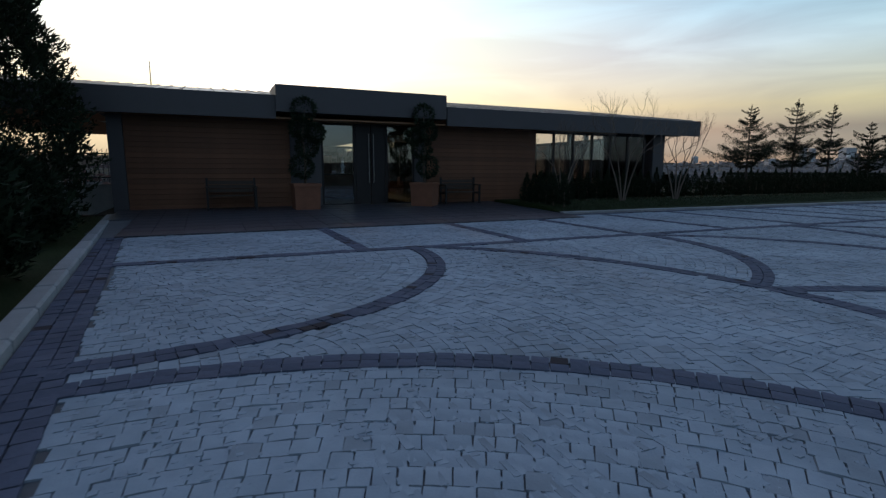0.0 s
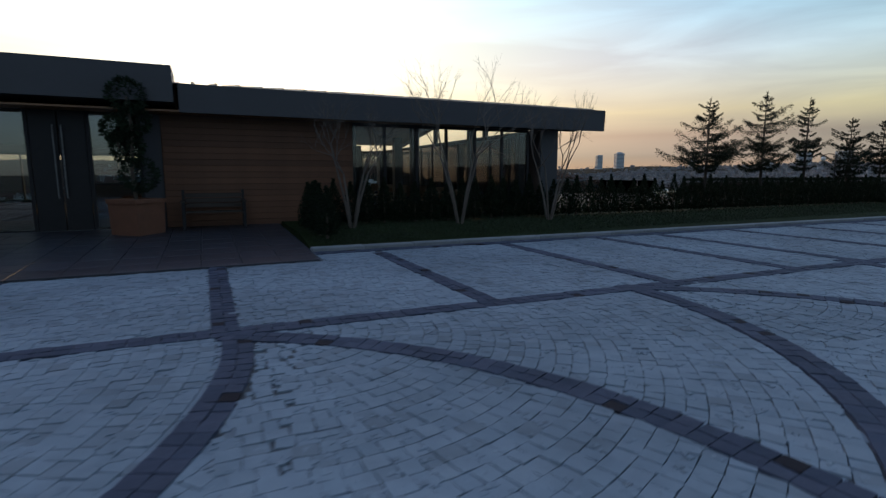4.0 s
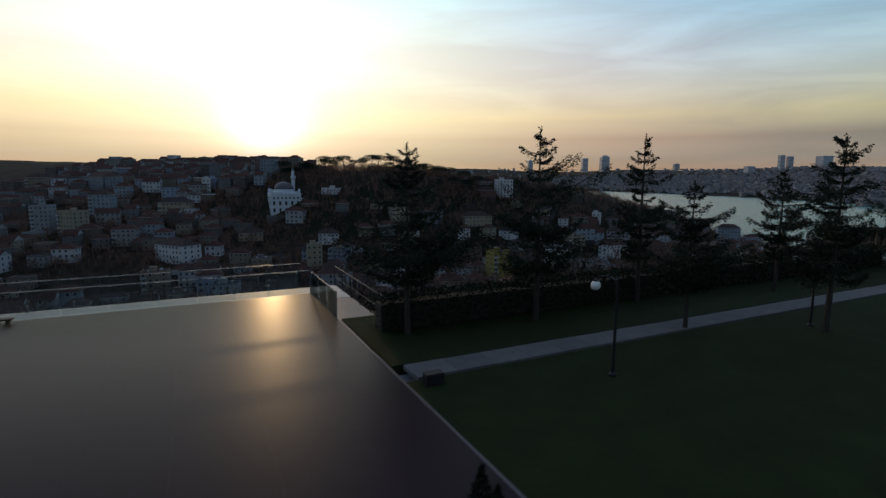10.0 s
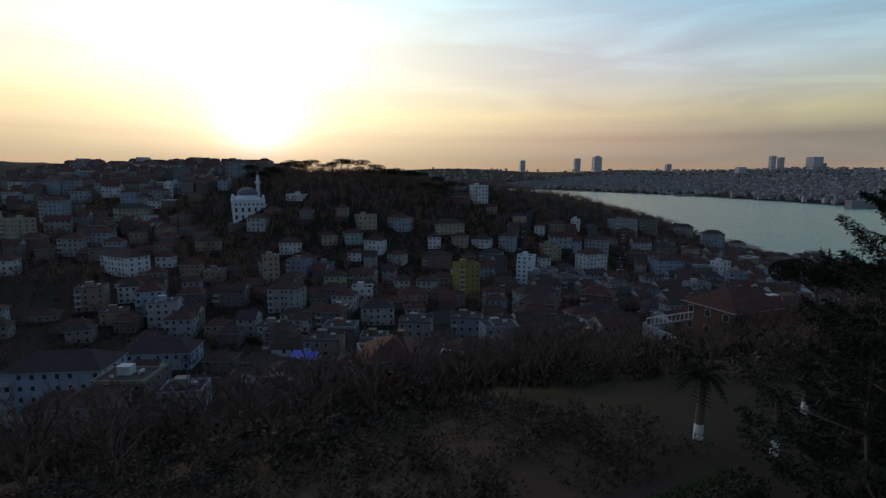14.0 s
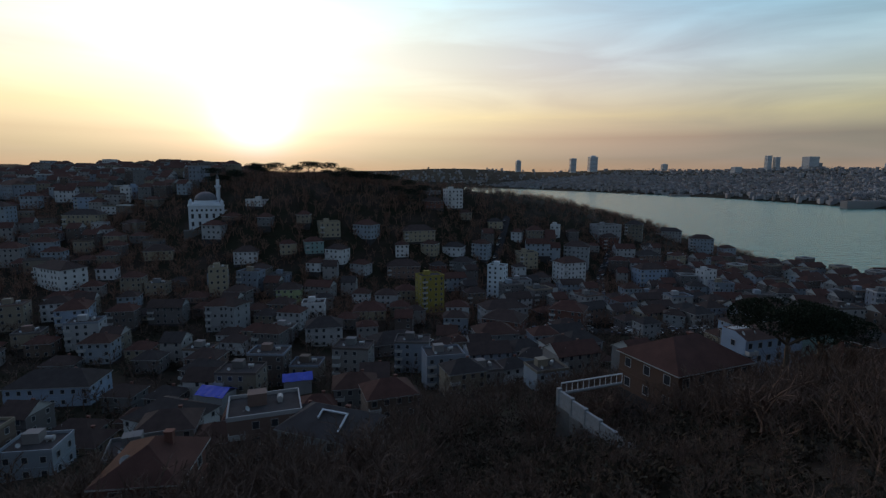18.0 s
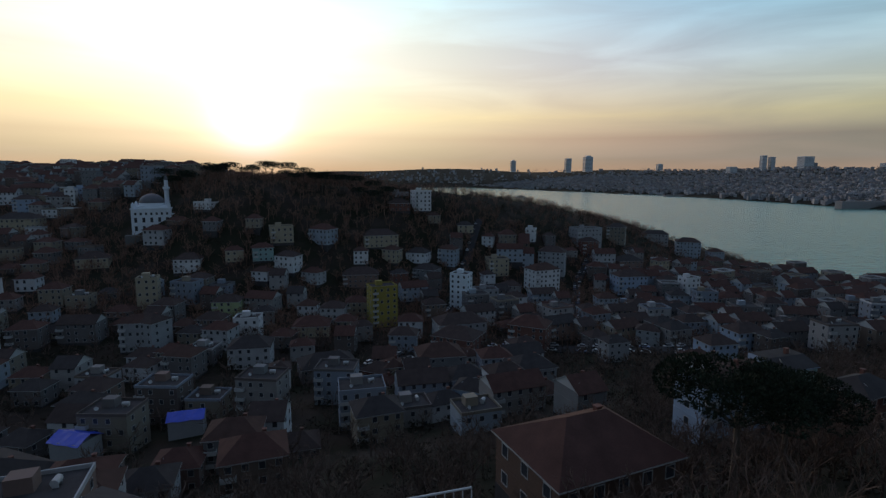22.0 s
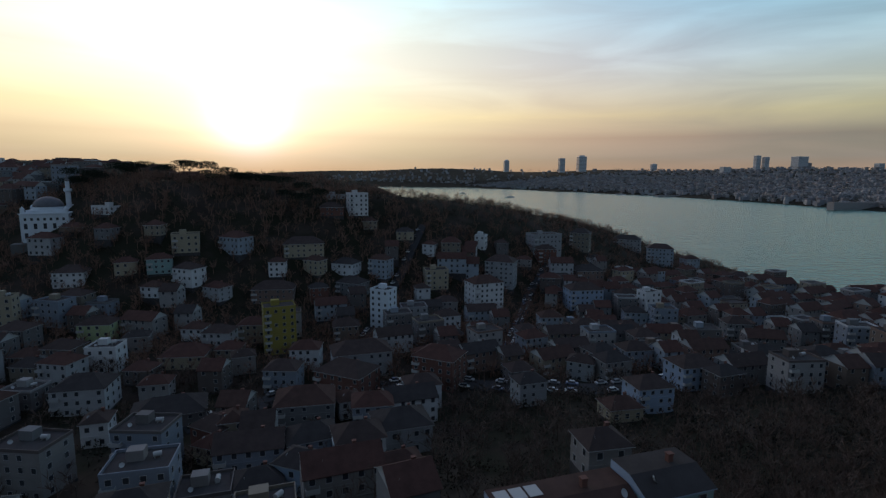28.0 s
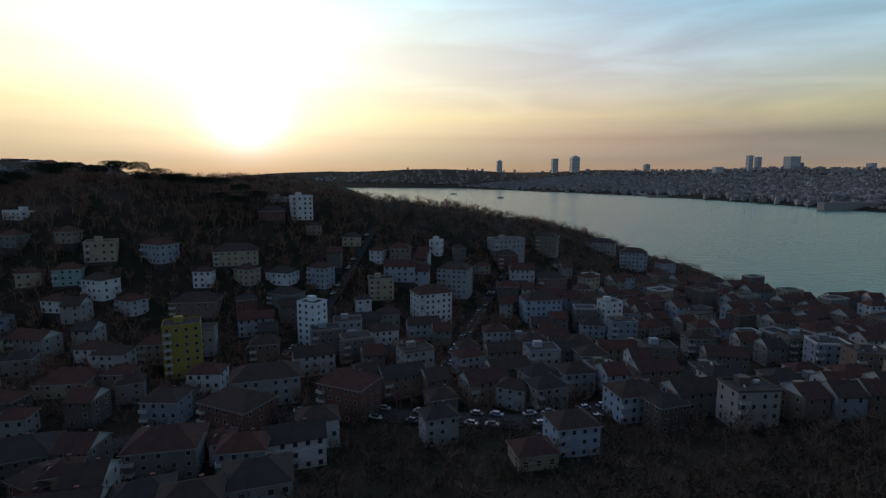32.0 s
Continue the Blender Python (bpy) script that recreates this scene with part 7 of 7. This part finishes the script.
def bare_wood_tree(seed):
    """A leafless tree one metre high, its finest twigs as thin blades."""
    g = np.random.default_rng(seed)
    sh = Shape()
    sh.tube([(0, 0, -0.05), (0.01, 0, 0.24), (0.0, 0.01, 0.5)], [0.026, 0.02, 0.012], 4, cap=False)
    for k in range(8):
        a = k * 2.4 + g.uniform(0, 0.5)
        p = Vector((0, 0, 0.2 + 0.04 * k))
        d = Vector((math.cos(a), math.sin(a), g.uniform(0.7, 1.7))).normalized()
        q = p + d * g.uniform(0.2, 0.32)
        sh.tube([p, q], [0.011, 0.007], 3, cap=False)
        for _ in range(3):
            e = (d + Vector(g.normal(0, 0.5, 3)) + Vector((0, 0, 0.3))).normalized()
            r = q + e * g.uniform(0.12, 0.22)
            sh.tube([q, r], [0.006, 0.004], 3, cap=False)
            for _ in range(4):
                f = (e + Vector(g.normal(0, 0.6, 3)) + Vector((0, 0, 0.25))).normalized()
                s = q + (r - q) * g.uniform(0.4, 1.0)
                n = f.cross(Vector(g.normal(0, 1, 3))).normalized() * 0.0038
                w = s + f * g.uniform(0.09, 0.17)
                sh.face([tuple(s - n), tuple(s + n), tuple(w + n * 0.5), tuple(w - n * 0.5)])
    return quads_of(sh)


def far_wood_tree(seed):
    """A leafless tree one metre high for the far slopes, its twigs as blades."""
    g = np.random.default_rng(seed)
    sh = Shape()
    sh.tube([(0, 0, -0.05), (0.01, 0, 0.45)], [0.026, 0.012], 3, cap=False)
    for k in range(7):
        a = k * 2.4 + g.uniform(0, 0.5)
        p = np.array((0, 0, 0.2 + 0.045 * k))
        d = np.array((math.cos(a), math.sin(a), g.uniform(0.6, 1.7)))
        d /= np.linalg.norm(d)
        q = p + d * g.uniform(0.22, 0.36)
        for start, way, length, wide, count in ((p, d, 0.34, 0.009, 1), (q, d, 0.25, 0.0095, 6)):
            for _ in range(count):
                f = way + (g.normal(0, 0.6, 3) + (0, 0, 0.25) if count > 1 else 0)
                f = f / np.linalg.norm(f)
                n = np.cross(f, g.normal(0, 1, 3))
                n *= wide / np.linalg.norm(n)
                s = start - way * g.uniform(0, 0.12) if count > 1 else start
                w = s + f * length * g.uniform(0.6, 1.1)
                sh.face([tuple(s - n), tuple(s + n), tuple(w + n * 0.4), tuple(w - n * 0.4)])
    return quads_of(sh)


def clump(seed, n=40, flat=0.7, leaf=0.14):
    """A ragged evergreen clump about a metre across."""
    g = np.random.default_rng(seed)
    sh = Shape()
    for _ in range(5):
        c = g.normal(0, 0.2, 3) * (1, 1, 0.6) + (0, 0, 0.45 * flat)
        d = g.normal(size=(n // 5, 3))
        d /= np.linalg.norm(d, axis=1, keepdims=True)
        sh.leaves(c + d * 0.27 * g.uniform(0.6, 1.05, n // 5)[:, None] * (1, 1, flat), leaf, g, normals=d, stretch=1.3)
    return quads_of(sh)


wood_rng = np.random.default_rng(77)


def scatter(n, x0, x1, y0, y1, test):
    out = []
    tries = 0
    while len(out) < n and tries < n * 12:
        tries += 1
        x, y = wood_rng.uniform(x0, x1), wood_rng.uniform(y0, y1)
        if test(x, y):
            out.append((x, y))
    return out


TX = np.array([(a, b_, r) for a, b_, r in TOWN])


def clear(x, y, gap=0.5):
    return bool(np.all(np.hypot(TX[:, 0] - x, TX[:, 1] - y) > TX[:, 2] * 0.8 + gap))


def on_slope(x, y):
    u, v = site_uv(x, y)
    return v > (38.5 if u < 39 else 30.5) and float(land(x, y)) > SEA + 1.5 and x < float(shore_x(y)) - 2 and (u < 60 or v > 46)


def ridge_wood(x, y):
    return wooded(x, y) and y > 400 and on_slope(x, y) and clear(x, y, 1.5)


def between(x, y):
    return on_slope(x, y) and clear(x, y, 0.4) and y > 90


def slope_wood(x, y):
    u, v = site_uv(x, y)
    return 31 < v < 125 and on_slope(x, y) and clear(x, y, 2.5)


def spur(x, y):
    u, v = site_uv(x, y)
    return 78 < u < 150 and 36 < v < 82 and clear(x, y, 2.0)


def head_room(x, y):
    """Growth is kept low where the garden looks out over the slope."""
    u, v = site_uv(x, y)
    if 55 < x < 84 and 72 < y < 126:
        return 3.2
    return max(0.8, -1.0 - float(land(x, y))) if u > 34 and v < 90 else 20.0


trees_all = [(scatter(420, 30, 130, 70, 145, spur), 4.0, 7.0), (scatter(1100, -140, 330, 430, 720, ridge_wood), 5.0, 8.5), (scatter(4300, -400, 380, 120, 640, between), 4.5, 9.5), (scatter(2400, -300, 200, 290, 470, between), 5.0, 9.5), (scatter(1150, -60, 260, 62, 270, slope_wood), 4.5, 8.5), (scatter(550, 105, 290, 150, 290, lambda x, y: wooded(x, y) and clear(x, y, 1.5)), 4.0, 7.5)]
rows_t = [[] for _ in range(12)]
for pts_, lo, hi in trees_all:
    for k, (x, y) in enumerate(pts_):
        h = min(wood_rng.uniform(lo, hi), head_room(x, y))
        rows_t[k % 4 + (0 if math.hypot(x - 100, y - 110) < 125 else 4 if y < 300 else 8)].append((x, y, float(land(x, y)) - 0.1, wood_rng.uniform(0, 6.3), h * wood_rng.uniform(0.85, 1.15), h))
woods = thing("bare_woods", "leafless brown winter trees on the hillside", "trees", kind="stuff")
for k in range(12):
    o = part("bare_trees", merged("bare_trees", bare_wood_tree(100 + k) if k < 4 else far_wood_tree(110 + k), rows_t[k], M["twig"] if k < 8 else M["glare_twig"]), woods)
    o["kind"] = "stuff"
bush_pts = [(scatter(700, 30, 130, 70, 145, spur), 1.6, 3.6), (scatter(1300, -140, 330, 430, 720, ridge_wood), 3.5, 7.5), (scatter(3300, -400, 400, 110, 640, between), 2.2, 6.0), (scatter(1500, -60, 300, 50, 290, slope_wood), 1.6, 4.5), (scatter(900, 90, 290, 190, 290, lambda x, y: wooded(x, y) and clear(x, y, 2)), 2.0, 4.5)]
# gardens on the downhill side of the houses
garden = []
for hx, hy, hr in TOWN:
    if hy > 205 and hr > 3:
        for _ in range(4):
            garden.append((hx + wood_rng.uniform(-1.2, 1.2) * hr, hy - hr * wood_rng.uniform(0.95, 1.3) - 1.2))
bush_pts.append((garden, 2.4, 5.0))
rows_b = [[] for _ in range(6)]


def under_path(x, y):
    return abs(x - y + 8) < 75 and y < 185


for pts_, lo, hi in bush_pts:
    for k, (x, y) in enumerate(pts_):
        s_ = min(wood_rng.uniform(lo, hi), head_room(x, y))
        rows_b[k % 3 + (3 if under_path(x, y) else 0)].append((x, y, float(land(x, y)) - 0.2, wood_rng.uniform(0, 6.3), s_, s_ * wood_rng.uniform(0.7, 1.2)))
low_pts = scatter(1200, -10, 75, 40, 90, lambda x, y: (38.0 if site_uv(x, y)[0] < 38.5 else 30.5) < site_uv(x, y)[1] < 60 and site_uv(x, y)[0] < 72)
low = [(x, y, float(land(x, y)) - 0.1, wood_rng.uniform(0, 6.3), q, q * 0.9) for (x, y), q in zip(low_pts, wood_rng.uniform(0.7, 2.0, 1200))]
scrub = thing("scrub", "dark evergreen scrub between the houses", "bushes", kind="stuff")
for k in range(6):
    o = part("bushes", merged("bushes", clump(200 + k) if k < 3 else clump(200 + k, 100, 0.7, 0.105), rows_b[k], M["scrub"]), scrub)
    o["kind"] = "stuff"

o = part("bushes", merged("bushes", clump(207, 150, 0.7, 0.082), low, M["scrub"]), scrub)
o["kind"] = "stuff"


def umbrella_pine(m, h, r, seed, group):
    g = np.random.default_rng(seed)
    t = thing("umbrella_pine", "umbrella pine with a flat dark crown on a bare trunk", "tree", m, group=group)
    tr = shape(M["bark"]).tube([(0, 0, -1.0), (0.15, 0, h * 0.4), (0, 0.1, h * 0.72)], [0.035 * h, 0.026 * h, 0.018 * h], 7)
    for k in range(7):
        a = k * 0.9 + g.uniform(0, 0.4)
        tr.tube([(0.05, 0.03, h * 0.6), (math.cos(a) * r * 0.4, math.sin(a) * r * 0.4, h * 0.76), (math.cos(a) * r * 0.75, math.sin(a) * r * 0.75, h * 0.84)], [0.012 * h, 0.009 * h, 0.004 * h], 4, cap=False)
    part("trunk", tr, t)
    cr = shape(M["needles"])
    for k in range(34 if r > 5 else 26):
        a, q = g.uniform(0, 2 * math.pi), math.sqrt(g.uniform(0, 1)) * r * 0.88
        c = np.array([math.cos(a) * q, math.sin(a) * q, h * 0.86 + (1 - (q / r) ** 2) * h * 0.1])
        d = g.normal(size=(420 if r > 5 else 120, 3))
        d /= np.linalg.norm(d, axis=1, keepdims=True)
        cr.leaves(c + d * (r * 0.26, r * 0.26, r * 0.24), r * (0.036 if r > 5 else 0.05), g, normals=d + (0, 0, 0.6), stretch=1.4)
    part("crown", cr, t, "broad flat needle crown")
    return t


pine0 = umbrella_pine(pose(-20, 452, float(land(-20, 452))), 8.5, 4.4, 301, "pines on the ridge")
pine_rng = random.Random(5)
for k in range(30):
    x = -128 + 5.6 * k + pine_rng.uniform(-2, 2)
    y = 446 - 0.1 * (x + 60) + pine_rng.uniform(-9, 9)
    s_ = pine_rng.uniform(1.05, 1.55)
    copy_thing(pine0, pose(x, y, float(land(x, y)) - 0.3, 0, 0, pine_rng.uniform(0, 360)) @ Matrix.Diagonal((s_, s_, s_ * pine_rng.uniform(0.9, 1.1), 1)))
umbrella_pine(pose(107, 137, float(land(107, 137)), 0, 0, 30), 13.5, 7.0, 302, "pines below the garden")
umbrella_pine(pose(114, 140, float(land(114, 140)), 0, 0, 70), 12.0, 6.0, 303, "pines below the garden")


def palm(m, seed):
    g = np.random.default_rng(seed)
    t = thing("palm", "small palm with a whitewashed trunk on the grass slope", "palm", m, group="palms on the slope")
    part("trunk", shape(M["bark"]).tube([(0, 0, 0.6), (0.03, 0, 2.7)], [0.185, 0.14], 9), t)
    part("painted_foot", shape(M["whitewash"]).tube([(0, 0, -0.2), (0, 0, 0.6)], [0.21, 0.185], 9), t, "whitewashed lower trunk")
    fr = shape(M["needles"])
    for k in range(26):
        a, lift = g.uniform(0, 2 * math.pi), g.uniform(-0.2, 1.3)
        P = []
        for j in range(6):
            q = j / 5
            P.append(np.array([math.cos(a) * q * 0.85, math.sin(a) * q * 0.85, 2.7 + lift * q * 0.8 - 0.75 * q * q]))
        fr.tube(P, [0.02, 0.016, 0.013, 0.01, 0.007, 0.003], 3, cap=False)
        for j in range(1, 6):
            for sd in (-1, 1):
                for q in (0.0, 0.5):
                    p = P[j] * (1 - q) + P[j - 1] * q
                    side = np.array([-math.sin(a), math.cos(a), -0.35]) * sd * 0.24
                    tip = p + side + np.array([math.cos(a), math.sin(a), 0]) * 0.16
                    fr.face([tuple(p), tuple((p + tip) / 2 + (0, 0, 0.03)), tuple(tip), tuple((p + tip) / 2 - (0, 0, 0.02))])
    part("fronds", fr, t, "dull green feathered fronds")
    return t


palm0 = palm(pose(49.3, 62.3, float(land(49.3, 62.3))), 5)
for x, y in ((51.6, 60.9), (55.8, 65.4), (57.6, 63.6), (60.5, 68.0)):
    copy_thing(palm0, pose(x, y, float(land(x, y)), 0, 0, x * 37 % 360) @ Matrix.Scale(0.8, 4))

# ---- the far bank ----
far_rng = np.random.default_rng(8)
FX, FY = (600, 1472, 1754, 2402, 3102, 4150, 4350, 6000), (1560, 1310, 1240, 1165, 830, 210, -1900, -4000)


def bank_x(y):
    return np.interp(y, FX, FY)


verts, faces = [], []
n_far = 6200
yy = far_rng.uniform(1150, 4330, n_far)
xx = bank_x(yy) + far_rng.gamma(1.5, 420, n_far) + 14
keep = (xx < 4400) & (np.hypot(xx, yy) < 4700)
for x, y in zip(xx[keep], yy[keep]):
    w, d, h = far_rng.uniform(8, 19), far_rng.uniform(8, 15), far_rng.uniform(5, 13)
    z = float(land(x, y))
    i = len(verts)
    a = far_rng.uniform(-0.4, 0.4)
    ca, sa = math.cos(a), math.sin(a)
    for zz in (z - 6, z + h):
        for sx, sy in ((-1, -1), (1, -1), (1, 1), (-1, 1)):
            verts.append((x + sx * w / 2 * ca - sy * d / 2 * sa, y + sx * w / 2 * sa + sy * d / 2 * ca, zz))
    for q in ((4, 5, 6, 7), (0, 1, 5, 4), (1, 2, 6, 5), (2, 3, 7, 6), (3, 0, 4, 7)):
        faces.append(tuple(i + k for k in q))
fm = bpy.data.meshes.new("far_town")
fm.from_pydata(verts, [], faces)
fm.materials.append(M["hazed_wall"])
solo("far_town", fm, "dense town on the far bank, haze put into its wall colours", "town", kind="stuff")
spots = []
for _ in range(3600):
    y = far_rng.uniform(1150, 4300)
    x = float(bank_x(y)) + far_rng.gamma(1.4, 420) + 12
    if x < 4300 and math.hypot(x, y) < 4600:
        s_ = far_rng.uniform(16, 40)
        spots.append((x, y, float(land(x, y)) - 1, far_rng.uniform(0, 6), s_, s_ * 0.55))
solo("far_woods", merged("far_woods", clump(210, 30), spots, M["hazed_tree"]), "woods between houses of the far bank, coloured pale for haze", "woods", kind="stuff")


def far_block(name, label, x, y, w, d, h, mat, steps=1, category="building"):
    z = float(land(x, y))
    t = thing(name, label, category, pose(x, y, z, 0, 0, 10))
    part("shaft", shape(M[mat]).box(-w / 2, w / 2, -d / 2, d / 2, -8, h), t)
    # grey bands instead of dark glass keep contrast low, as haze would
    band = cached(("band", w, d), lambda: shape(M["greyw"]).box(-w / 2 - 0.15, w / 2 + 0.15, -d / 2 - 0.15, d / 2 + 0.15, 0, h / 22).mesh("window_band"))
    for k in range(10):
        o = part("window_band", band, t)
        o.location = (0, 0, h * (k + 0.4) / 10.5)
    if steps > 1:
        part("crown", shape(M[mat]).box(-w * 0.3, w * 0.3, -d * 0.3, d * 0.3, h, h * 1.09), t)
    return t


far_block("tower", "tall office tower on the far skyline, haze painted into its pale colour", 602, 4381, 40, 32, 82, "tower", 2, "tower")
far_block("tower", "tall office tower on the far skyline, haze painted into its pale colour", 1056, 4389, 46, 37, 107, "tower", 1, "tower")
far_block("tower", "tall office tower on the far skyline, haze painted into its pale colour", 1220, 4392, 65, 52, 114, "tower", 2, "tower")
far_block("tower", "tall office tower on the far skyline, haze painted into its pale colour", 1817, 4404, 42, 33, 45, "tower", 2, "tower")
far_block("tower", "tall office tower on the far skyline, haze painted into its pale colour", 2093, 3448, 32, 26, 89, "tower", 1, "tower")
far_block("tower", "tall office tower on the far skyline, haze painted into its pale colour", 2147, 3449, 32, 26, 76, "tower", 1, "tower")
far_block("tower", "tall office tower on the far skyline, haze painted into its pale colour", 2366, 3453, 72, 58, 72, "tower", 1, "tower")
far_block("tower", "tall office tower on the far skyline, haze painted into its pale colour", 2420, 3454, 32, 26, 33, "tower", 1, "tower")
far_block("tower", "tall office tower on the far skyline, haze painted into its pale colour", 2885, 3464, 43, 35, 50, "tower", 1, "tower")
far_block("tower", "tall office tower on the far skyline, haze painted into its pale colour", 1892, 3444, 50, 40, 41, "tower", 1, "tower")
far_block("palace", "long pale waterfront building on the far bank", 1277, 1574, 194, 22, 27, "hazed_wall", 1)
far_block("palace", "long pale waterfront building on the far bank", 1144, 1891, 83, 22, 13, "hazed_wall", 1)
far_block("palace", "long pale waterfront building on the far bank", 1115, 2437, 134, 22, 14, "hazed_wall", 1)
far_block("palace", "long pale waterfront building on the far bank", 1180, 1768, 88, 22, 11, "hazed_wall", 1)


def boat(x, y, length):
    t = thing("ferry", "small pale ferry on the water", "boat", pose(x, y, SEA, 0, 0, 20), group="ferries on the strait")
    part("hull", shape(M["white"]).box(-length / 2, length / 2, -4, 4, -1, 2.6, -0.3), t)
    part("deckhouse", shape(M["winframe"]).box(-length * 0.35, length * 0.3, -3, 3, 2.6, 5.6), t)
    part("bridge", shape(M["winframe"]).box(-length * 0.05, length * 0.12, -2.2, 2.2, 5.6, 7.8), t)
    return t


boat(961, 2638, 60)
boat(376, 2242, 37)
boat(193, 2669, 33)

# ---- single setts at the foot of the forecourt ----
sett_g = random.Random(2)


def sett_variants(mat, w, d):
    out = []
    for k in range(4):
        sh = shape(mat)
        i = [sett_g.uniform(-0.003, 0.003) for _ in range(8)]
        x0, x1, y0, y1 = -w / 2 + 0.001, w / 2 - 0.001, -d / 2 + 0.001, d / 2 - 0.001
        sh.v = [(x0, y0, -0.04), (x1, y0, -0.04), (x1, y1, -0.04), (x0, y1, -0.04), (x0 + 0.003 + i[0], y0 + 0.003 + i[1], 0), (x1 - 0.003 + i[2], y0 + 0.003 + i[3], 0.002), (x1 - 0.003 + i[4], y1 - 0.003 + i[5], 0), (x0 + 0.003 + i[6], y1 - 0.003 + i[7], -0.001)]
        sh.f = [(4, 5, 6, 7), (0, 1, 5, 4), (1, 2, 6, 5), (2, 3, 7, 6), (3, 0, 4, 7)]
        sh.m = [0] * 5
        out.append(sh.mesh("sett"))
    return out


for rows, mat in ((NEAR_PALE, M["sett_single"]), (NEAR_DARK, M["sett_dark_single"])):
    var = sett_variants(mat, 0.122 if mat is M["sett_single"] else 0.128, rows[0][4])
    for k, (u, v, a, w, d) in enumerate(rows):
        o = part("sett", var[k % 4], pave)
        o.matrix_basis = pose(u, v, sett_g.gauss(0, 0.0015) + (0.009 if mat is M["sett_dark_single"] else 0), sett_g.gauss(0, 0.5), sett_g.gauss(0, 0.5), math.degrees(a) + sett_g.gauss(0, 1.5)) @ Matrix.Diagonal((w / (0.122 if mat is M["sett_single"] else 0.128), 1, 1, 1))
